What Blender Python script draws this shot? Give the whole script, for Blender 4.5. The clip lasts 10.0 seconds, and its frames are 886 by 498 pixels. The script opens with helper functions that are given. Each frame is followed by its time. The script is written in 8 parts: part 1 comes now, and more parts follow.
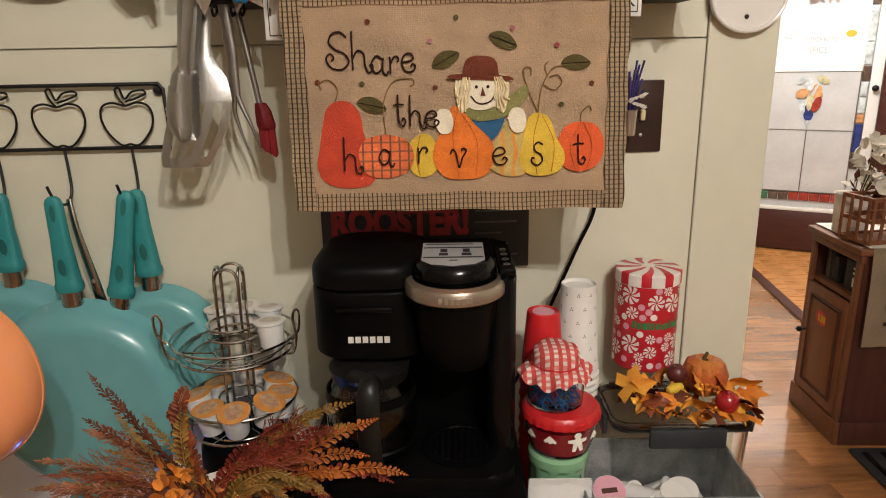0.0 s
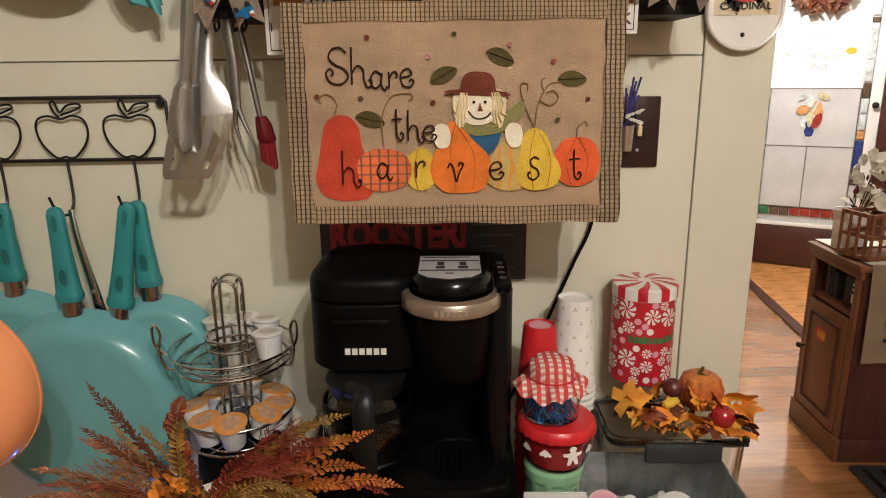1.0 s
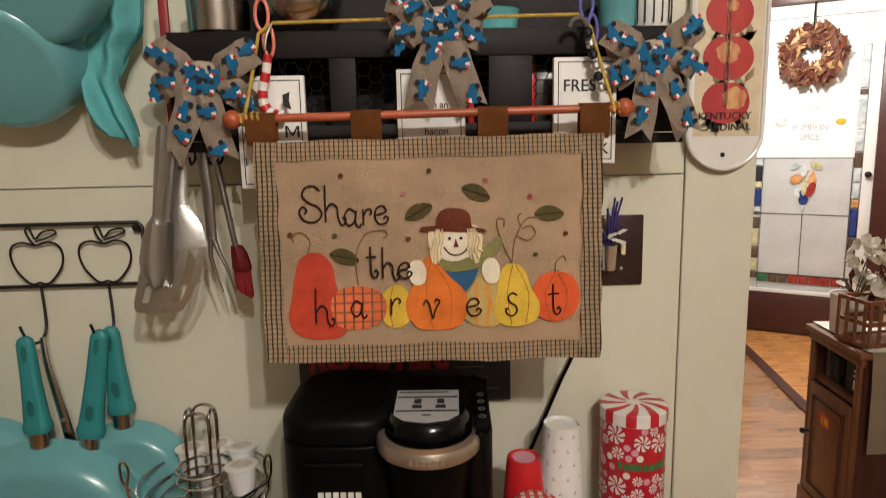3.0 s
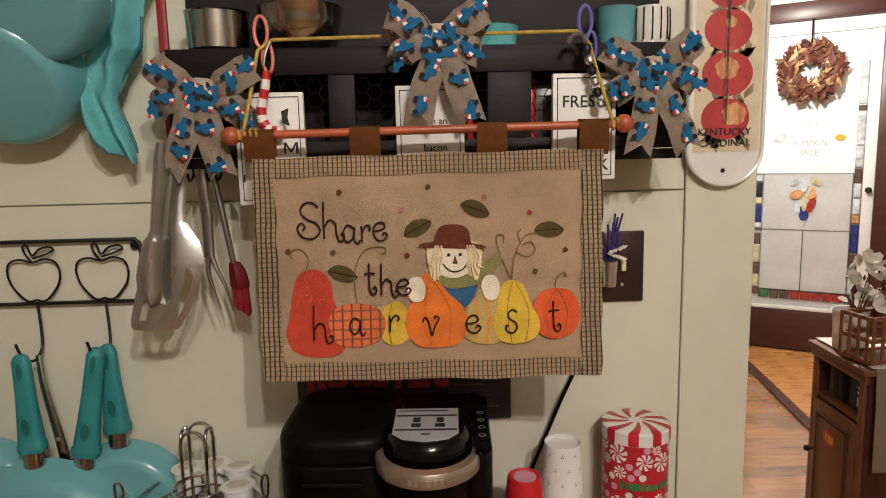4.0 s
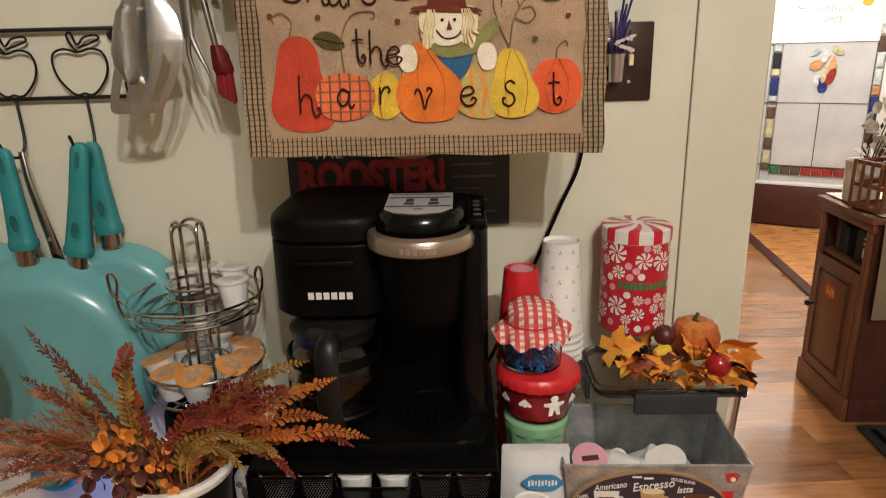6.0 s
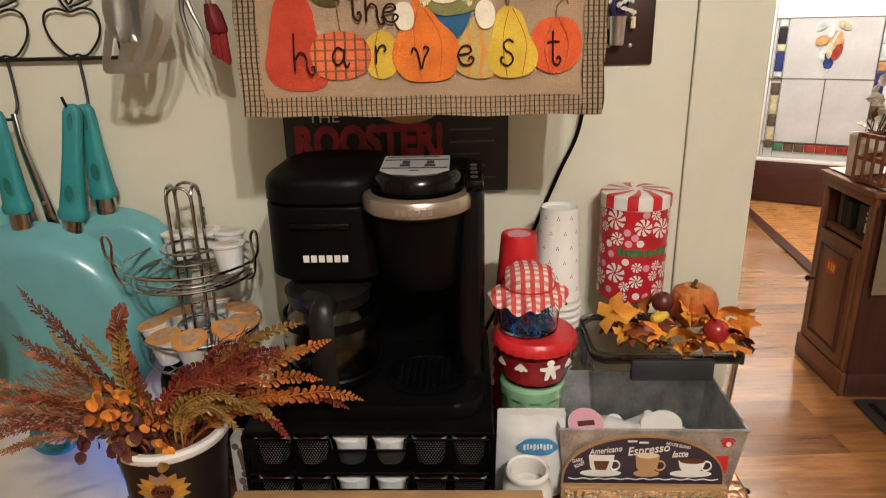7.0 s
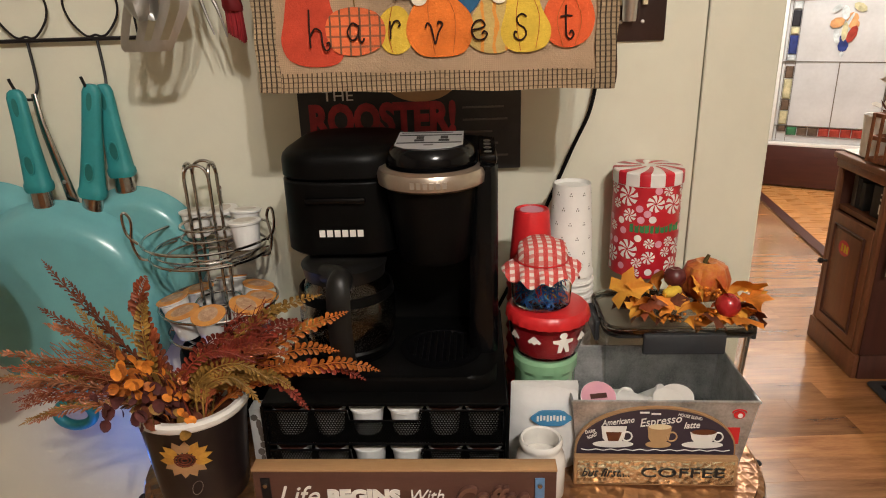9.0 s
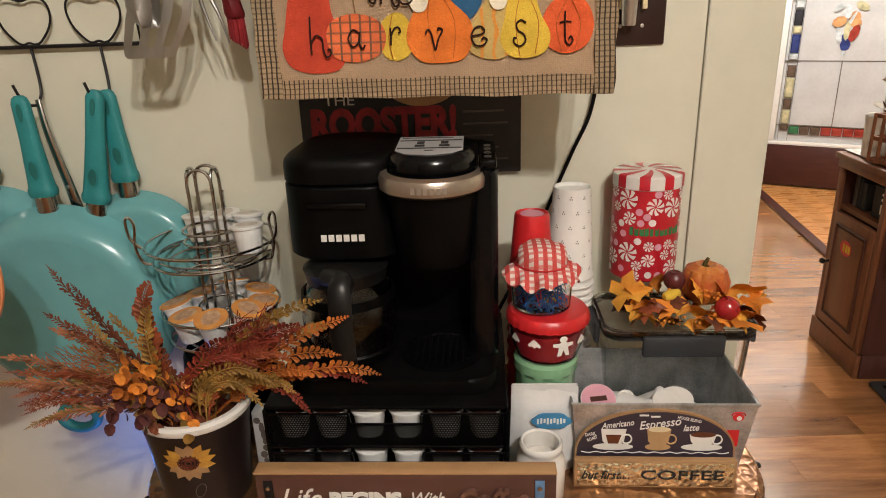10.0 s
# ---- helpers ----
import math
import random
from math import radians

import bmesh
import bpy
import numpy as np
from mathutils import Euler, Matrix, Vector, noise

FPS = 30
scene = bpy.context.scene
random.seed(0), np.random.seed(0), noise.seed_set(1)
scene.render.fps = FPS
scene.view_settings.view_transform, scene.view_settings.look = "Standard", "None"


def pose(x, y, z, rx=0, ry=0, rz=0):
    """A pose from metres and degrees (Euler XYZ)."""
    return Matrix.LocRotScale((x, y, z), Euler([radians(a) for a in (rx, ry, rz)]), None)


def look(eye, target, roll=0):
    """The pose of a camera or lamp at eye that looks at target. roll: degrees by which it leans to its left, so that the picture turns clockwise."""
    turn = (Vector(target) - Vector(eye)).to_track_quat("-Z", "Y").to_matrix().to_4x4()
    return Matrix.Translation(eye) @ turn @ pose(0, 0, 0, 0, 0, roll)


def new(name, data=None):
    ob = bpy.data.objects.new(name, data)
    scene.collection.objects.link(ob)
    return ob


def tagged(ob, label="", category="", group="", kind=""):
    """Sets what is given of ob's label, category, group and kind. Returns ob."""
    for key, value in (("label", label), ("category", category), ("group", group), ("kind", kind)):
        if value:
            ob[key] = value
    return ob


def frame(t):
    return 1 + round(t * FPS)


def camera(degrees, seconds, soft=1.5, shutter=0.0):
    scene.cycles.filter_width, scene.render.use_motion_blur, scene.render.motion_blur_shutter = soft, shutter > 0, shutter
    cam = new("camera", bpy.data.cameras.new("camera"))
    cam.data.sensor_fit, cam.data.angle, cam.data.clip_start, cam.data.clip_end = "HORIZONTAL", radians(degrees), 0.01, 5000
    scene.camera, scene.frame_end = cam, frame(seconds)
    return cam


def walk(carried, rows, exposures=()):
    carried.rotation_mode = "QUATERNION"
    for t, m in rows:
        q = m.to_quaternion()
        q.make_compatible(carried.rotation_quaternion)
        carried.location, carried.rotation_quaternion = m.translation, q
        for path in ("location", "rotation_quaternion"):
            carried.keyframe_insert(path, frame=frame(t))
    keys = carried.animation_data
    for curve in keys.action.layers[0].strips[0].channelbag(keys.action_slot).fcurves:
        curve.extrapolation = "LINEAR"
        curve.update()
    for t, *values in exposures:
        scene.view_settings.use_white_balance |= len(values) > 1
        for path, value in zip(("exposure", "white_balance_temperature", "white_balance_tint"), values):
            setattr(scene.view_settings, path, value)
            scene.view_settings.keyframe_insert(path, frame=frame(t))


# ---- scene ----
cam = camera(67.8, 10.0, 1.0, 0.5)
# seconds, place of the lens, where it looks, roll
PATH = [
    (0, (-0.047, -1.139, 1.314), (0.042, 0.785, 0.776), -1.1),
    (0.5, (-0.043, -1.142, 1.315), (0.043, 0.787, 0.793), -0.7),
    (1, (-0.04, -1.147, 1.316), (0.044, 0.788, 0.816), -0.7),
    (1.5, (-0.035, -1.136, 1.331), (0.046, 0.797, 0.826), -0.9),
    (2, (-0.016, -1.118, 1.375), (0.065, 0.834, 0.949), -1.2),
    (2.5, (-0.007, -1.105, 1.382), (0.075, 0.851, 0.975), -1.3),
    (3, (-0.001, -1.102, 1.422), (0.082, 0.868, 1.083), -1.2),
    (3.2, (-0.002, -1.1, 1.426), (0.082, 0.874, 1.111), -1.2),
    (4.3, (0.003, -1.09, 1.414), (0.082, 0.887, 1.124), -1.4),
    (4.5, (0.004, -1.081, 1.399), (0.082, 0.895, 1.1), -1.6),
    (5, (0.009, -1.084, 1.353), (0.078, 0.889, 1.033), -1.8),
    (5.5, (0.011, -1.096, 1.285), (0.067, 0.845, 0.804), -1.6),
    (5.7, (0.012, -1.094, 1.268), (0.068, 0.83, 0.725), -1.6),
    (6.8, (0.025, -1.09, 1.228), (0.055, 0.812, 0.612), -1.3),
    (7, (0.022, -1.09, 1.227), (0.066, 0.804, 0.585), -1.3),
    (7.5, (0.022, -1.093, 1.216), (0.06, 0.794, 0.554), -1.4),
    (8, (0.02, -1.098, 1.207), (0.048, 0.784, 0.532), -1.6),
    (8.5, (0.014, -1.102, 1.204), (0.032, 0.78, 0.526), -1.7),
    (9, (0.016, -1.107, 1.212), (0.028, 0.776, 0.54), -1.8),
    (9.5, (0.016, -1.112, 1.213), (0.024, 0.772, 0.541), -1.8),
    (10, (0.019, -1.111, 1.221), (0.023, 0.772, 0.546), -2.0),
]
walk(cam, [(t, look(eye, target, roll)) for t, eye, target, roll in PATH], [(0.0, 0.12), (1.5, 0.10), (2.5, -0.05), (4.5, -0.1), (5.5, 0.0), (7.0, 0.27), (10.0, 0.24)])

# ---- light ----
world = bpy.data.worlds.new("night")
world.use_nodes = True
scene.world = world
world.node_tree.nodes["Background"].inputs[0].default_value = (0.10, 0.09, 0.08, 1)
world.node_tree.nodes["Background"].inputs[1].default_value = 0.05
scene.view_settings.exposure = 0.0


def lamp(name, at, power, colour, radius):
    d = bpy.data.lights.new(name, "POINT")
    d.energy, d.color, d.shadow_soft_size = power, colour, radius
    ob = new(name, d)
    ob.location = at
    return ob


# the kitchen's ceiling fitting (two bulbs) behind the eye, and the lamp of the entry
lamp("ceiling_bulb", (0.50, -2.05, 2.38), 65, (1.0, 0.925, 0.855), 0.025)
lamp("ceiling_bulb", (0.30, -2.15, 2.38), 46, (1.0, 0.925, 0.855), 0.025)
lamp("entry_bulb", (1.78, 2.20, 2.25), 106, (1.0, 0.94, 0.88), 0.06)
# source unseen, lamp added for the blue glow low on the wall
lamp("blue_glow_light", (-0.59, -0.12, 0.45), 0.34, (0.06, 0.24, 1.0), 0.01)


# ---- materials ----
def rgb(*c):
    return (*c, 1.0)


def mat(name, base, rough=0.5, metal=0.0, vary=0.12, scale=12.0, bump=0.0, bscale=60.0, other=None, spec=0.5, coat=0.0, stretch=(1, 1, 1), per=0.0, coords="Object"):
    """A surface with two scales of colour change, fine relief, and a tint of its own for each piece where per is set."""
    m = bpy.data.materials.new(name)
    m.use_nodes = True
    n, l = m.node_tree.nodes, m.node_tree.links
    b = n["Principled BSDF"]
    b.inputs["Metallic"].default_value = metal
    b.inputs["Specular IOR Level"].default_value = spec
    b.inputs["Coat Weight"].default_value = coat
    tc = n.new("ShaderNodeTexCoord")
    mp = n.new("ShaderNodeMapping")
    mp.inputs["Scale"].default_value = stretch
    l.new(tc.outputs[coords], mp.inputs["Vector"])
    big, fine = n.new("ShaderNodeTexNoise"), n.new("ShaderNodeTexNoise")
    big.inputs["Scale"].default_value, big.inputs["Detail"].default_value = scale, 5
    fine.inputs["Scale"].default_value, fine.inputs["Detail"].default_value = scale * 9, 3
    l.new(mp.outputs[0], big.inputs["Vector"]), l.new(mp.outputs[0], fine.inputs["Vector"])
    mix = n.new("ShaderNodeMix")
    mix.data_type = "RGBA"
    dark = other or tuple(c * (1 - 2 * vary) for c in base)
    light = tuple(min(1, c * (1 + vary)) for c in base) if not other else base
    mix.inputs[6].default_value, mix.inputs[7].default_value = rgb(*dark), rgb(*light)
    ad = n.new("ShaderNodeMath")
    ad.operation = "MULTIPLY_ADD"
    ad.inputs[1].default_value = 0.35
    l.new(fine.outputs[0], ad.inputs[0]), l.new(big.outputs[0], ad.inputs[2])
    ramp = n.new("ShaderNodeMapRange")
    ramp.inputs[1].default_value, ramp.inputs[2].default_value = 0.42, 0.95
    l.new(ad.outputs[0], ramp.inputs[0]), l.new(ramp.outputs[0], mix.inputs[0])
    out = mix.outputs[2]
    if per:
        oi, hsv = n.new("ShaderNodeObjectInfo"), n.new("ShaderNodeHueSaturation")
        mr = n.new("ShaderNodeMapRange")
        mr.inputs[3].default_value, mr.inputs[4].default_value = 1 - per, 1 + per
        l.new(oi.outputs["Random"], mr.inputs[0]), l.new(mr.outputs[0], hsv.inputs["Value"])
        l.new(out, hsv.inputs["Color"])
        out = hsv.outputs[0]
    l.new(out, b.inputs["Base Color"])
    rr = n.new("ShaderNodeMapRange")
    rr.inputs[3].default_value, rr.inputs[4].default_value = max(0.03, rough * 0.8), min(1, rough * 1.2)
    l.new(big.outputs[0], rr.inputs[0]), l.new(rr.outputs[0], b.inputs["Roughness"])
    if bump:
        bn, bp = n.new("ShaderNodeTexNoise"), n.new("ShaderNodeBump")
        bn.inputs["Scale"].default_value, bn.inputs["Detail"].default_value = bscale, 4
        bp.inputs["Strength"].default_value, bp.inputs["Distance"].default_value = bump, 0.002
        l.new(mp.outputs[0], bn.inputs["Vector"]), l.new(bn.outputs[0], bp.inputs["Height"]), l.new(bp.outputs[0], b.inputs["Normal"])
    return m


def weave(name, base, line, step, width=0.12, cross=0.5, loose=0.9, axes=(0, 2)):
    """Cloth: a woven relief and dark check lines every step metres, fainter one way."""
    m = mat(name, base, 0.9, vary=0.14, scale=11, bump=0.6, bscale=420, spec=0.15)
    n, l = m.node_tree.nodes, m.node_tree.links
    b = n["Principled BSDF"]
    src = b.inputs["Base Color"].links[0].from_socket
    tc, sep = n.new("ShaderNodeTexCoord"), n.new("ShaderNodeSeparateXYZ")
    wob, off, add = n.new("ShaderNodeTexNoise"), n.new("ShaderNodeVectorMath"), n.new("ShaderNodeVectorMath")
    wob.inputs["Scale"].default_value, wob.inputs["Detail"].default_value = 38, 4
    off.operation, off.inputs[3].default_value = "SCALE", step * loose
    l.new(tc.outputs["Object"], wob.inputs["Vector"]), l.new(wob.outputs["Color"], off.inputs[0])
    l.new(tc.outputs["Object"], add.inputs[0]), l.new(off.outputs[0], add.inputs[1]), l.new(add.outputs[0], sep.inputs[0])
    worn = n.new("ShaderNodeTexNoise")
    worn.inputs["Scale"].default_value, worn.inputs["Detail"].default_value = 160, 3
    keep = n.new("ShaderNodeMapRange")
    keep.inputs[1].default_value, keep.inputs[2].default_value, keep.inputs[3].default_value = 0.28, 0.5, 0.62
    l.new(worn.outputs[0], keep.inputs[0])
    facs = []
    for axis, amount in zip(axes, (1.0, cross)):
        a, f, c, g = (n.new("ShaderNodeMath") for _ in range(4))
        a.operation, f.operation, c.operation, g.operation = "DIVIDE", "FRACT", "LESS_THAN", "MULTIPLY"
        a.inputs[1].default_value, c.inputs[1].default_value, g.inputs[1].default_value = step, width, amount
        src2 = sep.outputs[axis % 3]
        if axis == 3:
            lean = n.new("ShaderNodeMath")
            lean.operation = "ADD"
            l.new(sep.outputs[1], lean.inputs[0]), l.new(sep.outputs[2], lean.inputs[1])
            src2 = lean.outputs[0]
        l.new(src2, a.inputs[0]), l.new(a.outputs[0], f.inputs[0]), l.new(f.outputs[0], c.inputs[0]), l.new(c.outputs[0], g.inputs[0])
        facs.append(g.outputs[0])
    mx = n.new("ShaderNodeMath")
    mx.operation = "MAXIMUM"
    l.new(facs[0], mx.inputs[0]), l.new(facs[1], mx.inputs[1])
    mix = n.new("ShaderNodeMix")
    mix.data_type = "RGBA"
    fade = n.new("ShaderNodeMath")
    fade.operation = "MULTIPLY"
    l.new(mx.outputs[0], fade.inputs[0]), l.new(keep.outputs[0], fade.inputs[1])
    l.new(fade.outputs[0], mix.inputs[0]), l.new(src, mix.inputs[6])
    mix.inputs[7].default_value = rgb(*line)
    l.new(mix.outputs[2], b.inputs["Base Color"])
    return m


def glass(name, colour=(0.95, 0.97, 0.97), rough=0.03):
    m = bpy.data.materials.new(name)
    m.use_nodes = True
    n, l = m.node_tree.nodes, m.node_tree.links
    b = n["Principled BSDF"]
    b.inputs["Base Color"].default_value = rgb(*colour)
    b.inputs["Transmission Weight"].default_value = 1.0
    b.inputs["IOR"].default_value = 1.25
    no, rr = n.new("ShaderNodeTexNoise"), n.new("ShaderNodeMapRange")
    no.inputs["Scale"].default_value = 14
    rr.inputs[3].default_value, rr.inputs[4].default_value = rough, rough + 0.08
    l.new(no.outputs[0], rr.inputs[0]), l.new(rr.outputs[0], b.inputs["Roughness"])
    return m


